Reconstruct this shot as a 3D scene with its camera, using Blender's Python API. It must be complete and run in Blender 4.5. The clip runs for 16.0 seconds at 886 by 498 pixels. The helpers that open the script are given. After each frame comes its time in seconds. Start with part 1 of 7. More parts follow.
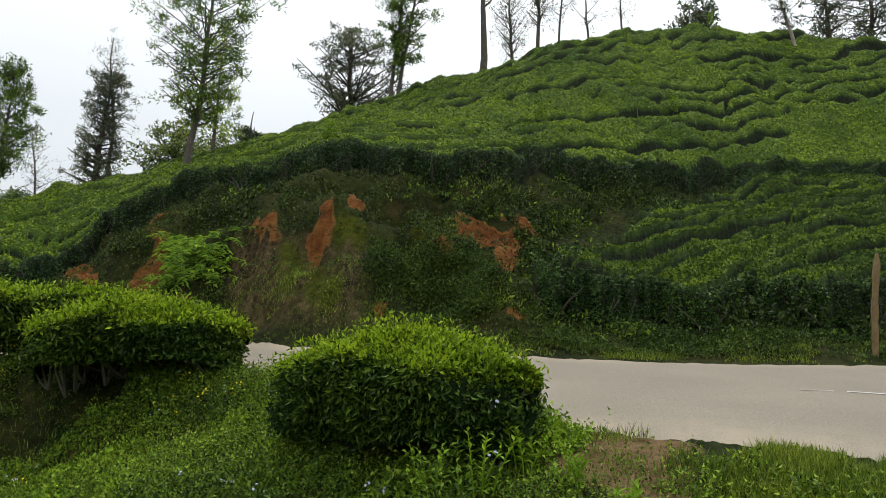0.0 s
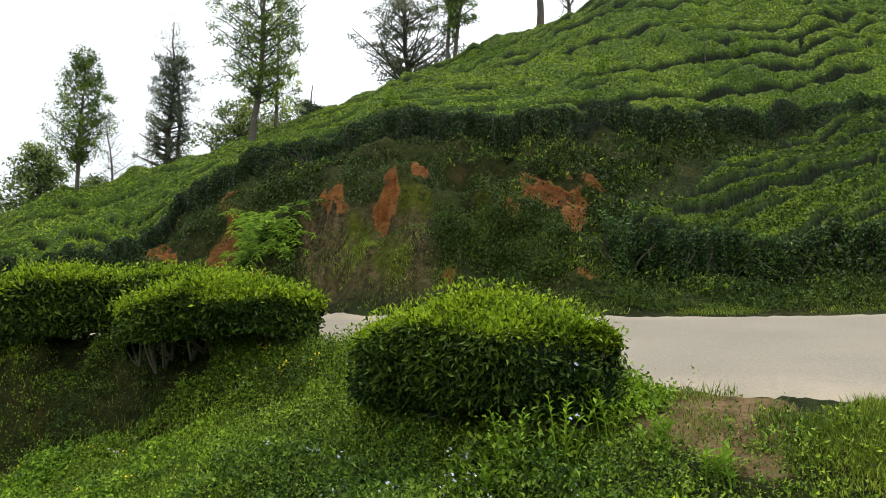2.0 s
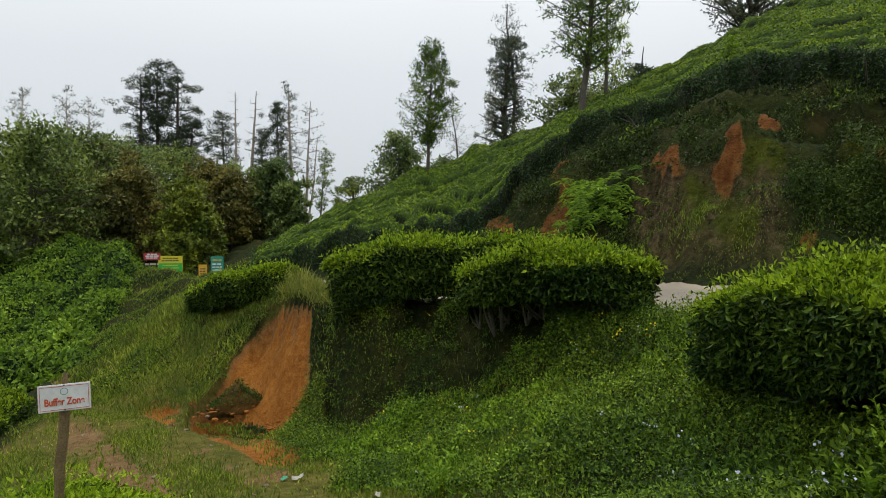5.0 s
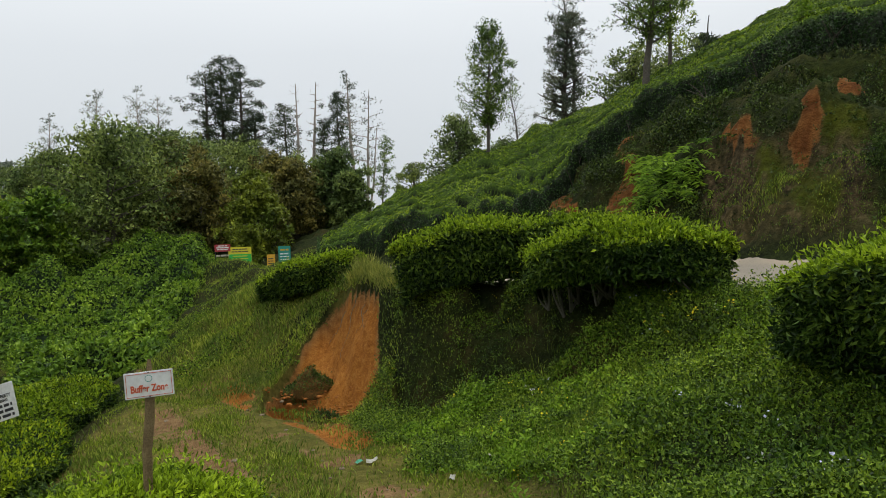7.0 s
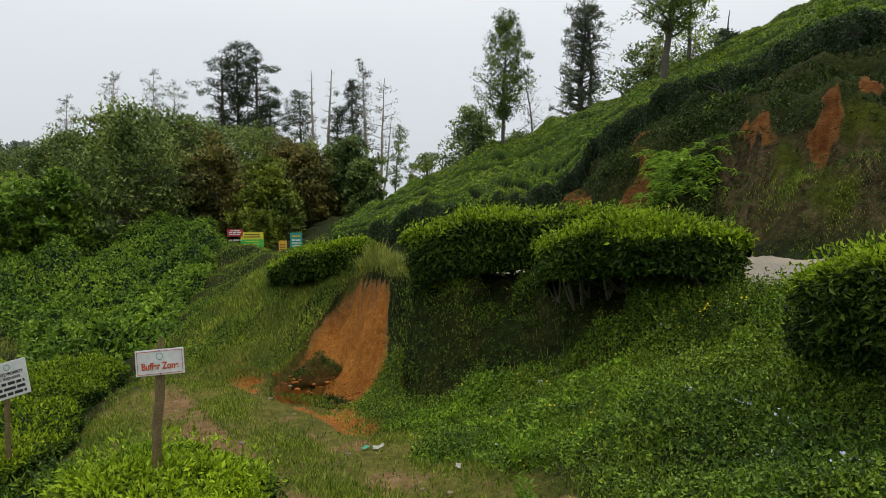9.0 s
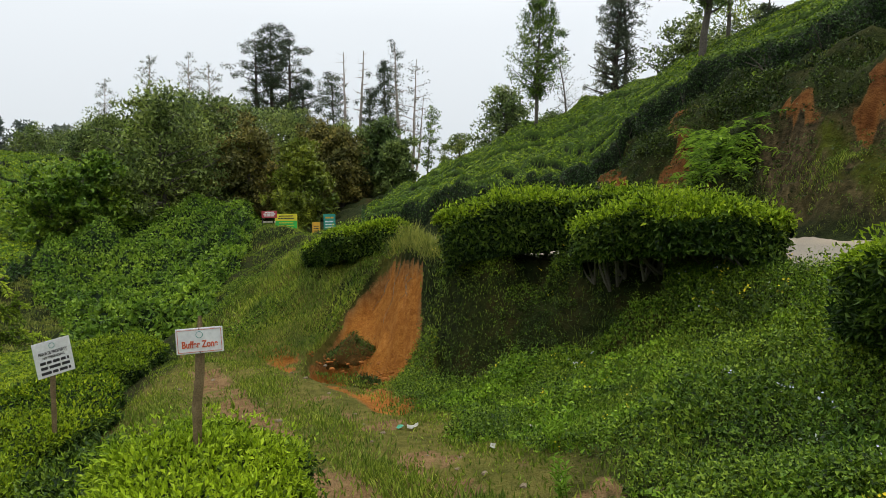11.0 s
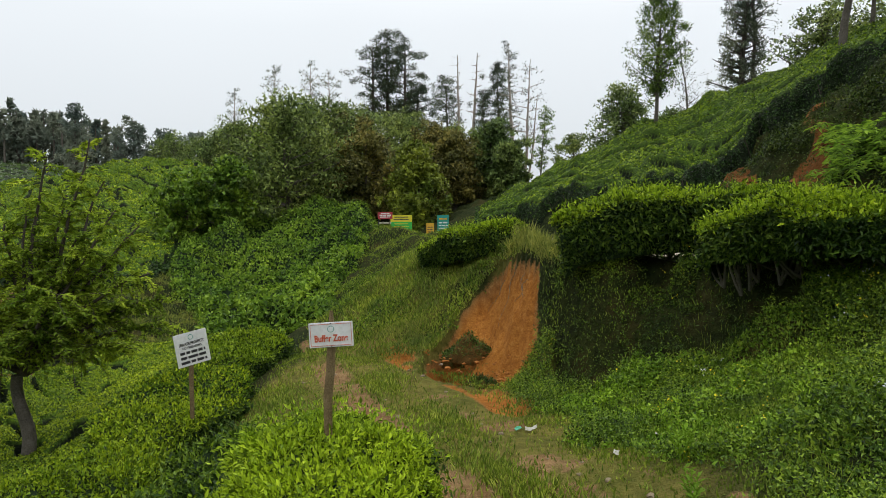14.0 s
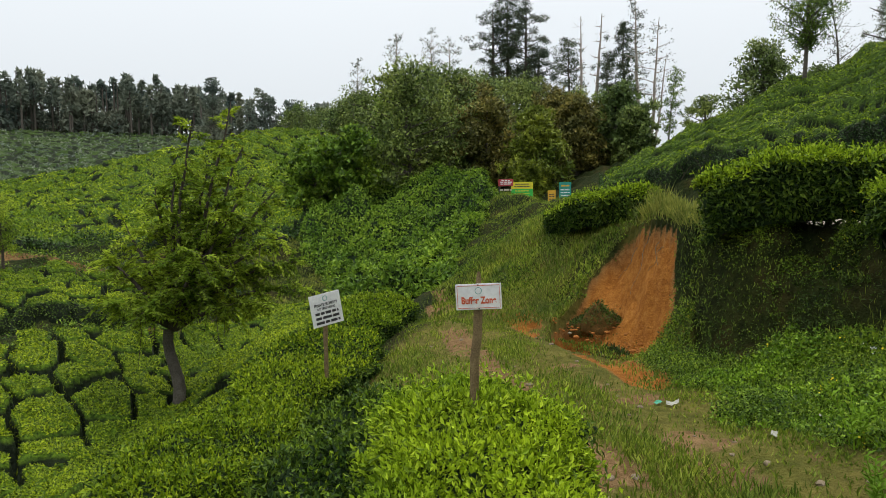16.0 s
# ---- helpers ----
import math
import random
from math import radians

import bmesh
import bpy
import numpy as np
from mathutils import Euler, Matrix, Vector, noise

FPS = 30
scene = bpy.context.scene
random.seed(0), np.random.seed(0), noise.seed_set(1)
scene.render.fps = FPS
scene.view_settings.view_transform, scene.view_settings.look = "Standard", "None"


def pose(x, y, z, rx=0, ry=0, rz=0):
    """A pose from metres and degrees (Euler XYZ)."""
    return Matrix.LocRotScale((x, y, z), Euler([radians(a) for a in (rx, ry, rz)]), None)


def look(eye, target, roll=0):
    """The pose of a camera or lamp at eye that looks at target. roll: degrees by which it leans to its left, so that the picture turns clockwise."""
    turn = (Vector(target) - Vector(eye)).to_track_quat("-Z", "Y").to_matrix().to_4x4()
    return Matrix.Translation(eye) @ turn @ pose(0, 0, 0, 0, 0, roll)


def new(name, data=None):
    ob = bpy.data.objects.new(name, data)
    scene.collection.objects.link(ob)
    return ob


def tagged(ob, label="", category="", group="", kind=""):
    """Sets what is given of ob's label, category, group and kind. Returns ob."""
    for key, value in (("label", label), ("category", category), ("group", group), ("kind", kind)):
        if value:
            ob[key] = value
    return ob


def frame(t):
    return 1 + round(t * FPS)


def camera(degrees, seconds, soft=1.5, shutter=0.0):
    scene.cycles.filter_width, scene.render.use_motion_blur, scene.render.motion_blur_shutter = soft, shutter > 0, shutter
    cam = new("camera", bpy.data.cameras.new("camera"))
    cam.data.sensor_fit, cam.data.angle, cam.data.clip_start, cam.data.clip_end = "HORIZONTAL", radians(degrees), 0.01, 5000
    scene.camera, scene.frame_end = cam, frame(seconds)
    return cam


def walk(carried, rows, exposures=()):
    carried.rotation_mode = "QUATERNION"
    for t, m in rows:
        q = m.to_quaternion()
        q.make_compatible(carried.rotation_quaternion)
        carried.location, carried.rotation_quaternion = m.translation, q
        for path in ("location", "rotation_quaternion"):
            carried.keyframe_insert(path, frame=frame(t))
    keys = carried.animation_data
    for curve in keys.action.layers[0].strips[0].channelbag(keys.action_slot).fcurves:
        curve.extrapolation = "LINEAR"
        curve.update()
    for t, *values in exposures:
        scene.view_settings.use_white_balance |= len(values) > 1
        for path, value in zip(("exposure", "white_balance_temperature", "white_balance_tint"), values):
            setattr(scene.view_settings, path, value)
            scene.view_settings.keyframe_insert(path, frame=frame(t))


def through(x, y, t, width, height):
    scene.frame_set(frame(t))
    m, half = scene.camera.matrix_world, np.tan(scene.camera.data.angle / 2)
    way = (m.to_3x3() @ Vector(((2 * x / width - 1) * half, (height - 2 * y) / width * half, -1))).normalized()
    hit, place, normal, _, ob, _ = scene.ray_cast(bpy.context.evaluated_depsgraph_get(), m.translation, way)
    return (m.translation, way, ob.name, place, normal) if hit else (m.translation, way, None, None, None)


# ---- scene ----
# The camera stands beside the lane, turns left and steps a little aside.
# Rows: seconds, eye, target, lean.
cam = camera(64.36, 16.0, 0.85)
PATH = [
    (0.0, (0.000, 0.000, 1.600), (0.000, 9.945, 2.645), 2.00),
    (0.5, (0.008, 0.037, 1.604), (-0.204, 10.002, 2.419), 1.78),
    (1.0, (0.010, 0.035, 1.605), (-0.297, 10.006, 2.310), 1.71),
    (1.5, (0.007, 0.040, 1.611), (-0.297, 10.011, 2.310), 1.26),
    (2.0, (-0.044, 0.059, 1.618), (-0.956, 10.004, 2.137), -0.56),
    (2.5, (-0.069, 0.180, 1.613), (-2.334, 9.909, 2.067), -1.31),
    (3.0, (-0.097, 0.203, 1.637), (-3.196, 9.693, 2.212), -1.73),
    (3.5, (-0.112, 0.358, 1.603), (-4.171, 9.481, 2.158), -2.00),
    (4.0, (-0.137, 0.370, 1.574), (-4.838, 9.188, 1.947), -2.18),
    (4.2, (-0.131, 0.361, 1.573), (-5.002, 9.090, 1.859), -1.76),
    (6.3, (-0.187, 0.373, 1.550), (-5.866, 8.602, 1.684), -1.20),
    (6.5, (-0.210, 0.381, 1.550), (-5.987, 8.543, 1.639), -1.54),
    (7.0, (-0.212, 0.391, 1.547), (-6.218, 8.386, 1.498), -2.30),
    (7.5, (-0.201, 0.415, 1.548), (-6.304, 8.336, 1.430), -2.97),
    (8.0, (-0.196, 0.427, 1.544), (-6.263, 8.375, 1.407), -2.26),
    (8.5, (-0.194, 0.411, 1.546), (-6.153, 8.441, 1.401), -1.44),
    (9.0, (-0.228, 0.396, 1.523), (-6.361, 8.292, 1.352), -0.73),
    (9.2, (-0.264, 0.394, 1.513), (-6.518, 8.195, 1.303), -0.77),
    (11.5, (-0.264, 0.405, 1.514), (-6.846, 7.919, 1.059), -0.88),
    (12.0, (-0.245, 0.395, 1.519), (-7.012, 7.745, 1.090), -0.88),
    (12.5, (-0.264, 0.401, 1.503), (-7.134, 7.658, 1.114), -0.64),
    (13.0, (-0.258, 0.398, 1.501), (-7.351, 7.437, 1.126), -0.53),
    (13.5, (-0.312, 0.395, 1.495), (-7.674, 7.153, 1.130), -0.03),
    (14.0, (-0.353, 0.374, 1.494), (-7.951, 6.863, 1.109), -0.72),
    (14.5, (-0.422, 0.364, 1.484), (-8.231, 6.597, 1.079), -0.47),
    (15.0, (-0.472, 0.331, 1.482), (-8.517, 6.257, 1.072), -1.31),
    (15.5, (-0.501, 0.290, 1.464), (-8.728, 5.944, 0.877), -0.63),
    (16.0, (-0.625, 0.358, 1.437), (-9.174, 5.482, 0.623), -0.76),
]
walk(cam, [(t, look(eye, target, lean)) for t, eye, target, lean in PATH],
     ((0.0, -0.05), (0.5, -0.05), (1.0, 0.1), (1.5, 0.2), (2.0, 0.32), (2.5, 0.3), (3.0, 0.1), (3.5, -0.14), (4.0, -0.22), (7.0, -0.25), (9.2, -0.25), (11.5, -0.02), (12.5, -0.06), (16.0, 0.0)))
# ---- end of camera ----

# ---- light: a bright overcast hill sky ----
world = bpy.data.worlds.new("overcast_sky")
world.use_nodes = True
scene.world = world
wn, wl = world.node_tree.nodes, world.node_tree.links
wn.clear()
sky = wn.new("ShaderNodeTexSky")
sky.sky_type, sky.sun_disc = "NISHITA", False
sky.sun_elevation, sky.sun_rotation = radians(72), radians(335)
sky.dust_density, sky.air_density = 4.0, 1.0
cloud = wn.new("ShaderNodeTexNoise")
cloud.inputs["Scale"].default_value, cloud.inputs["Detail"].default_value = 1.4, 4.0
# cloud cover: dim towards the horizon, about twice as bright overhead
way = wn.new("ShaderNodeTexCoord")
split = wn.new("ShaderNodeSeparateXYZ")
rise = wn.new("ShaderNodeMath")
rise.operation, rise.inputs[1].default_value = "MULTIPLY_ADD", 0.12
veil = wn.new("ShaderNodeValToRGB")
veil.color_ramp.elements[0].position, veil.color_ramp.elements[0].color = 0.0, (6.8, 7.3, 7.7, 1)
veil.color_ramp.elements[1].position, veil.color_ramp.elements[1].color = 1.0, (21.0, 21.3, 21.3, 1)
mid = veil.color_ramp.elements.new(0.32)
mid.color = (9.4, 9.9, 10.3, 1)
blend = wn.new("ShaderNodeMixRGB")
blend.inputs[0].default_value = 0.92
bg = wn.new("ShaderNodeBackground")
bg.inputs["Strength"].default_value = 0.1
wout = wn.new("ShaderNodeOutputWorld")
wl.new(way.outputs["Generated"], split.inputs[0])
wl.new(cloud.outputs["Fac"], rise.inputs[0])
wl.new(split.outputs["Z"], rise.inputs[2])
wl.new(rise.outputs[0], veil.inputs["Fac"])
wl.new(sky.outputs["Color"], blend.inputs[1])
wl.new(veil.outputs["Color"], blend.inputs[2])
wl.new(blend.outputs["Color"], bg.inputs["Color"])
wl.new(bg.outputs["Background"], wout.inputs["Surface"])
sun_data = bpy.data.lights.new("sun", "SUN")
sun_data.energy, sun_data.angle, sun_data.color = 1.0, radians(25), (1.0, 0.97, 0.92)
sun = new("sun", sun_data)
sun.matrix_world = look((-8, 17, 60), (0, 0, 0))

# ---- the lie of the land ----
# Feature lines round the camera's stand: distance and height at each bearing, in degrees left of north.
AZ = list(range(-40, 101, 10))
NEAR = (4, 0.3), (4, 0.35), (4, 0.35), (4, 0.3), (4, 0.15), (4, 0), (4, -0.2), (4, -0.4), (4, -0.5), (4, -0.6), (4, -0.7), (4, -0.9), (4, -1.2), (4, -1.5), (4, -1.5)
FOOT = (4.9, 0.7), (4.9, 0.72), (5, 0.75), (5.2, 0.72), (6.3, 0.6), (6.6, 0.5), (7.9, 0.33), (8.7, -0.17), (9.9, -0.75), (13, -0.94), (12.5, -1.05), (8, -1.45), (8, -1.95), (7.5, -2.15), (7, -2.2)
BERM = (4.95, 0.72), (5, 0.75), (5.1, 0.78), (5.4, 0.75), (7, 0.8), (7.6, 1), (8.8, 0.95), (9.8, 0.95), (11.5, 1.1), (18, 0.85), (18, -1.08), (18, -2.1), (13, -2.6), (10.5, -2.75), (9.5, -2.8)
LANE_NEAR = (5, 0.62), (5.3, 0.82), (5.2, 0.83), (5.8, 0.77), (7.2, 0.8), (8.2, 0.85), (10.3, 0.85), (13.5, 0.8), (18, 0.6), (24, 0.5), (24, -1.9), (26, -2.7), (18, -1.9), (17, -1.6), (16.5, -1.5)
LANE_FAR = (14.5, 1.2), (12.2, 1.16), (11.3, 1.11), (10.7, 1.11), (10.9, 1.08), (11.7, 1.02), (14, 1), (17.5, 0.95), (23, 0.75), (29, 0.5), (34, -1.4), (36, -2), (26, -1.4), (24, -0.95), (23.5, -0.9)
LEDGE = (16, 1.8), (14, 1.67), (13.2, 1.63), (12.2, 1.79), (12.8, 2.64), (13.4, 3.02), (15.8, 2.98), (19.5, 2.37), (24, 1.79), (30, 0.6), (42, 0.4), (44, -0.4), (32, -1.0), (30, -0.75), (29, -0.7)
BROW = (28, 6.3), (26, 6.57), (22, 5.75), (19, 5.39), (16.5, 4.97), (17, 5.03), (19.3, 4.55), (21.5, 2.67), (25.5, 2.01), (31.5, 0.7), (46, 1.5), (55, 2), (58, 1.9), (58, 0.7), (58, 0.5)
CREST = (36, 12.94), (36, 14.66), (34, 15.19), (31, 13.93), (28, 10.94), (27, 8.63), (26.5, 6.51), (26.5, 4.82), (28.5, 2.9), (42, 0.85), (54, 2.2), (75, 7.35), (75, 5.17), (75, 2.47), (75, 1.5)
BACK = (60, 12), (60, 13), (60, 14), (58, 12), (55, 9), (52, 6), (52, 4), (52, 3), (55, 3), (85, 6), (88, 7), (110, 4), (110, 1), (110, 0), (110, 0)
FAR = (150, 5), (150, 5), (150, 5), (150, 5), (150, 5), (150, 5), (150, 5), (150, 5), (150, 5), (150, 10), (150, 10), (150, 8), (150, 6.5), (150, 6), (150, 6)
RIDGE = (215, 0), (215, 0), (215, 0), (215, 0), (215, 0), (215, 0), (215, 4), (215, 8), (215, 10), (215, 14), (215, 16), (215, 18), (215, 19), (215, 19.5), (215, 20)


def value_noise(x, y, seed=0):
    """Smooth noise from -1 to 1 on a unit grid."""
    x, y = np.asarray(x, float), np.asarray(y, float)
    i, j = np.floor(x).astype(np.int64), np.floor(y).astype(np.int64)
    u, v = x - i, y - j
    u, v = u * u * (3 - 2 * u), v * v * (3 - 2 * v)

    def grid(a, b):
        h = (a * 374761393 + b * 668265263 + seed * 974711) & 0x7FFFFFFF
        h = ((h ^ (h >> 13)) * 1274126177) & 0x7FFFFFFF
        return ((h ^ (h >> 16)) & 0xFFFF) / 32767.5 - 1

    return (grid(i, j) * (1 - u) + grid(i + 1, j) * u) * (1 - v) + (grid(i, j + 1) * (1 - u) + grid(i + 1, j + 1) * u) * v


def fbm(x, y, octaves=4, seed=0):
    return sum(value_noise(x * 2 ** k, y * 2 ** k, seed + k) * 0.5 ** k for k in range(octaves))


def cells(x, y, seed=0, lane=0.75):
    """Distance to the border between the two nearest of jittered cells, the nearest cell's number, and the way past its middle in y."""
    i, j = np.floor(x).astype(np.int64), np.floor(y).astype(np.int64)
    one, two = np.full(x.shape, 9.0), np.full(x.shape, 9.0)
    who = np.zeros(x.shape, np.int64)
    past = np.zeros(x.shape)
    for a in (-1, 0, 1):
        for b in (-1, 0, 1):
            h = ((i + a) * 73856093 ^ (j + b) * 19349663 ^ seed * 83492791) & 0x7FFFFFFF
            h = ((h ^ (h >> 13)) * 1274126177) & 0x7FFFFFFF
            dy = y - (j + b + 0.5 + ((h >> 10 & 1023) / 1023 - 0.5) * lane)
            d = np.hypot(i + a + 0.5 + ((h & 1023) / 1023 - 0.5) * 0.8 - x, dy)
            near = d < one
            two = np.where(near, one, np.minimum(two, d))
            who, past = np.where(near, h, who), np.where(near, dy, past)
            one = np.where(near, d, one)
    return two - one, who, past


def smooth(a, b, x):
    s = np.clip((x - a) / (b - a), 0, 1)
    return s * s * (3 - 2 * s)


def polar(x, y):
    return np.degrees(np.arctan2(-np.asarray(x, float), y)), np.hypot(x, y)


def place(az, r):
    """The plan point at a bearing (degrees left of north) and a distance from the camera's stand."""
    a = np.radians(az)
    return -np.sin(a) * r, np.cos(a) * r


def curve(line, az):
    """Distance and height of a feature line at a bearing: a smooth curve through its points, closed behind the camera."""
    n = len(AZ)
    az = np.asarray(az, float)
    p = np.array(line)
    u = (az + 40) / 10
    u = np.where(u < -0, np.maximum(u, -12), u)
    u = np.clip(u, 0, n - 1.0001)
    i = u.astype(int)
    f = (u - i)[..., None]
    a, b, c, d = p[np.clip(i - 1, 0, n - 1)], p[i], p[np.clip(i + 1, 0, n - 1)], p[np.clip(i + 2, 0, n - 1)]
    m0, m1 = (c - a) / 2, (d - b) / 2
    low, high = np.minimum(b, c), np.maximum(b, c)
    q = (2 * f ** 3 - 3 * f ** 2 + 1) * b + (f ** 3 - 2 * f ** 2 + f) * m0 + (3 * f ** 2 - 2 * f ** 3) * c + (f ** 3 - f ** 2) * m1
    span = (high - low) * 0.12
    q = np.clip(q, low - span, high + span)
    # behind the camera both ends ease into one another
    back = np.where(az > 100, smooth(100, 180, az) * 0.5, np.where(az < -40, smooth(-40, -180, az) * 0.5, 0))[..., None]
    other = np.where((az > 100)[..., None], p[0], p[-1])
    q = q * (1 - back) + other * back
    return q[..., 0], q[..., 1]


TURN = np.linspace(-180, 180, 1441)
CURVES = {}


def along(line, az):
    """curve(), read from a table of quarter degrees."""
    if id(line) not in CURVES:
        CURVES[id(line)] = curve(line, TURN)
    r, z = CURVES[id(line)]
    return np.interp(az, TURN, r), np.interp(az, TURN, z)


LINES = (NEAR, FOOT, BERM, LANE_NEAR, LANE_FAR, LEDGE, BROW, CREST, BACK, FAR, RIDGE)


def bare(az, r):
    shape = np.broadcast(az, r).shape
    rs, zs = [np.zeros(shape)], [np.zeros(shape)]
    for line in LINES:
        a, b = along(line, az)
        rs.append(np.maximum(a, rs[-1] + 0.05))
        zs.append(np.broadcast_to(b, shape))
    rs += [rs[-1] + 500, rs[-1] + 2500]
    zs += [np.full(shape, 10.0), np.full(shape, -30.0)]
    out = np.zeros(shape)
    for k in range(len(rs) - 1):
        f = np.clip((r - rs[k]) / np.maximum(rs[k + 1] - rs[k], 1e-6), 0, 1)
        out += np.where((r >= rs[k]) & ((r < rs[k + 1]) | (k == len(rs) - 2)), zs[k] + (zs[k + 1] - zs[k]) * f, 0)
    return out


def smoothed(az, r):
    soft = np.clip(0.03 * r, 0.12, 1.5)
    return sum(w * bare(az, np.maximum(r + k * soft, 0)) for k, w in ((-1.5, 0.15), (-0.7, 0.22), (0, 0.26), (0.7, 0.22), (1.5, 0.15)))


REACH = np.concatenate([np.arange(0, 32, 0.1), np.geomspace(32, 100, 160), np.geomspace(101, 3200, 120)])
COARSE = np.linspace(-180, 180, 721)
TABLE = smoothed(COARSE[:, None], REACH[None, :])


def land(x, y):
    """Height of the bare ground."""
    az, r = polar(x, y)
    u = np.clip((az + 180) * 2, 0, 719.999)
    v = np.clip(np.interp(r, REACH, np.arange(len(REACH))), 0, len(REACH) - 1.001)
    i, j = u.astype(int), v.astype(int)
    fu, fv = u - i, v - j
    z = (TABLE[i, j] * (1 - fu) + TABLE[i + 1, j] * fu) * (1 - fv) + (TABLE[i, j + 1] * (1 - fu) + TABLE[i + 1, j + 1] * fu) * fv
    near, far = along(LANE_NEAR, az)[0], along(LANE_FAR, az)[0]
    brow = along(BROW, az)[0]
    on_lane = smooth(near - 0.6, near + 0.1, r) * (1 - smooth(far - 0.1, far + 0.6, r)) * (1 - smooth(44, 50, az))
    cut = smooth(far + 0.2, far + 1.0, r) * (1 - smooth(brow - 0.5, brow + 0.6, r)) * smooth(-14, -6, az) * (1 - smooth(34, 42, az))
    rough = 0.06 + 0.02 * np.clip(r - 8, 0, 30)
    z = z + (1 - on_lane) * rough * fbm(x * 0.8 + 3, y * 0.8 + 7, 3, 3) * 0.6
    z = z + cut * 0.35 * fbm(x * 0.9, y * 0.9, 3, 11)
    return z


# ---- helpers for meshes and materials ----
def mesh_of(name, verts, faces, smooth_shade=False):
    """A mesh from arrays of points and of equal-sided faces."""
    verts, faces = np.asarray(verts, np.float32), np.asarray(faces, np.int32)
    me = bpy.data.meshes.new(name)
    n, k = faces.shape
    me.vertices.add(len(verts))
    me.vertices.foreach_set("co", verts.ravel())
    me.loops.add(n * k)
    me.loops.foreach_set("vertex_index", faces.ravel())
    me.polygons.add(n)
    me.polygons.foreach_set("loop_start", np.arange(0, n * k, k, dtype=np.int32))
    me.polygons.foreach_set("use_smooth", np.full(n, smooth_shade))
    me.update(calc_edges=True)
    return me


def mesh_from(name, bm):
    me = bpy.data.meshes.new(name)
    bm.to_mesh(me)
    bm.free()
    return me


def part(name, shape, material, parent=None, label=""):
    """One mesh object, under a thing if one is given; shape is a bmesh or a mesh."""
    me = shape if isinstance(shape, bpy.types.Mesh) else mesh_from(name, shape)
    if material and not me.materials:
        me.materials.append(material)
    ob = new(name, me)
    if parent:
        ob.parent = parent
    return tagged(ob, label) if label else ob


def thing(name, x, y, z, label, category, group="", turn=0):
    ob = new(name)
    ob.matrix_world = pose(x, y, z, 0, 0, turn)
    ob.empty_display_size = 0.1
    return tagged(ob, label, category, group)


def node_material(name, roughness=0.7):
    m = bpy.data.materials.new(name)
    m.use_nodes = True
    nodes, links = m.node_tree.nodes, m.node_tree.links
    shader = nodes["Principled BSDF"]
    shader.inputs["Roughness"].default_value = roughness
    return m, nodes, links, shader


def ramp(nodes, links, source, stops):
    r = nodes.new("ShaderNodeValToRGB")
    while len(r.color_ramp.elements) < len(stops):
        r.color_ramp.elements.new(0.5)
    for e, (at, colour) in zip(r.color_ramp.elements, stops):
        e.position, e.color = at, (*colour, 1)
    links.new(source, r.inputs["Fac"])
    return r.outputs["Color"]


def noise_of(nodes, links, scale, detail=4, rough=0.55, coords=None):
    n = nodes.new("ShaderNodeTexNoise")
    n.inputs["Scale"].default_value, n.inputs["Detail"].default_value, n.inputs["Roughness"].default_value = scale, detail, rough
    if coords is None:
        coords = nodes.new("ShaderNodeNewGeometry").outputs["Position"]
    links.new(coords, n.inputs["Vector"])
    return n.outputs["Fac"]


def mix(nodes, links, fac, a, b, kind="MIX"):
    m = nodes.new("ShaderNodeMixRGB")
    m.blend_type = kind
    for socket, value in zip(m.inputs, (fac, a, b)):
        if isinstance(value, (int, float)):
            socket.default_value = value
        elif isinstance(value, tuple):
            socket.default_value = (*value, 1)
        else:
            links.new(value, socket)
    return m.outputs["Color"]


def bump(nodes, links, shader, height, strength=0.4, distance=0.05):
    b = nodes.new("ShaderNodeBump")
    b.inputs["Strength"].default_value, b.inputs["Distance"].default_value = strength, distance
    links.new(height, b.inputs["Height"])
    links.new(b.outputs["Normal"], shader.inputs["Normal"])


def leaf_material(name, dark, mid, light, roughness=0.5, through=0.25, spread=0.6, deep=0.4):
    """Leaves, each with a tone of its own, over slow patches of the plant's vigour."""
    m, nodes, links, shader = node_material(name, roughness)
    geo = nodes.new("ShaderNodeNewGeometry")
    own = ramp(nodes, links, geo.outputs["Random Per Island"], ((0.0, tuple(deep * c for c in dark)), (0.5, mid), (1.0, tuple(1.1 * c for c in light))))
    patch = noise_of(nodes, links, spread, 3)
    tone = ramp(nodes, links, patch, ((0.32, (0.5, 0.6, 0.6)), (0.68, (1.34, 1.24, 1.0))))
    colour = mix(nodes, links, 1.0, own, tone, "MULTIPLY")
    links.new(colour, shader.inputs["Base Color"])
    shader.inputs["Specular IOR Level"].default_value = 0.16
    glow = nodes.new("ShaderNodeBsdfTranslucent")
    links.new(colour, glow.inputs["Color"])
    both = nodes.new("ShaderNodeMixShader")
    both.inputs[0].default_value = through
    links.new(shader.outputs[0], both.inputs[1])
    links.new(glow.outputs[0], both.inputs[2])
    links.new(both.outputs[0], nodes["Material Output"].inputs["Surface"])
    return m


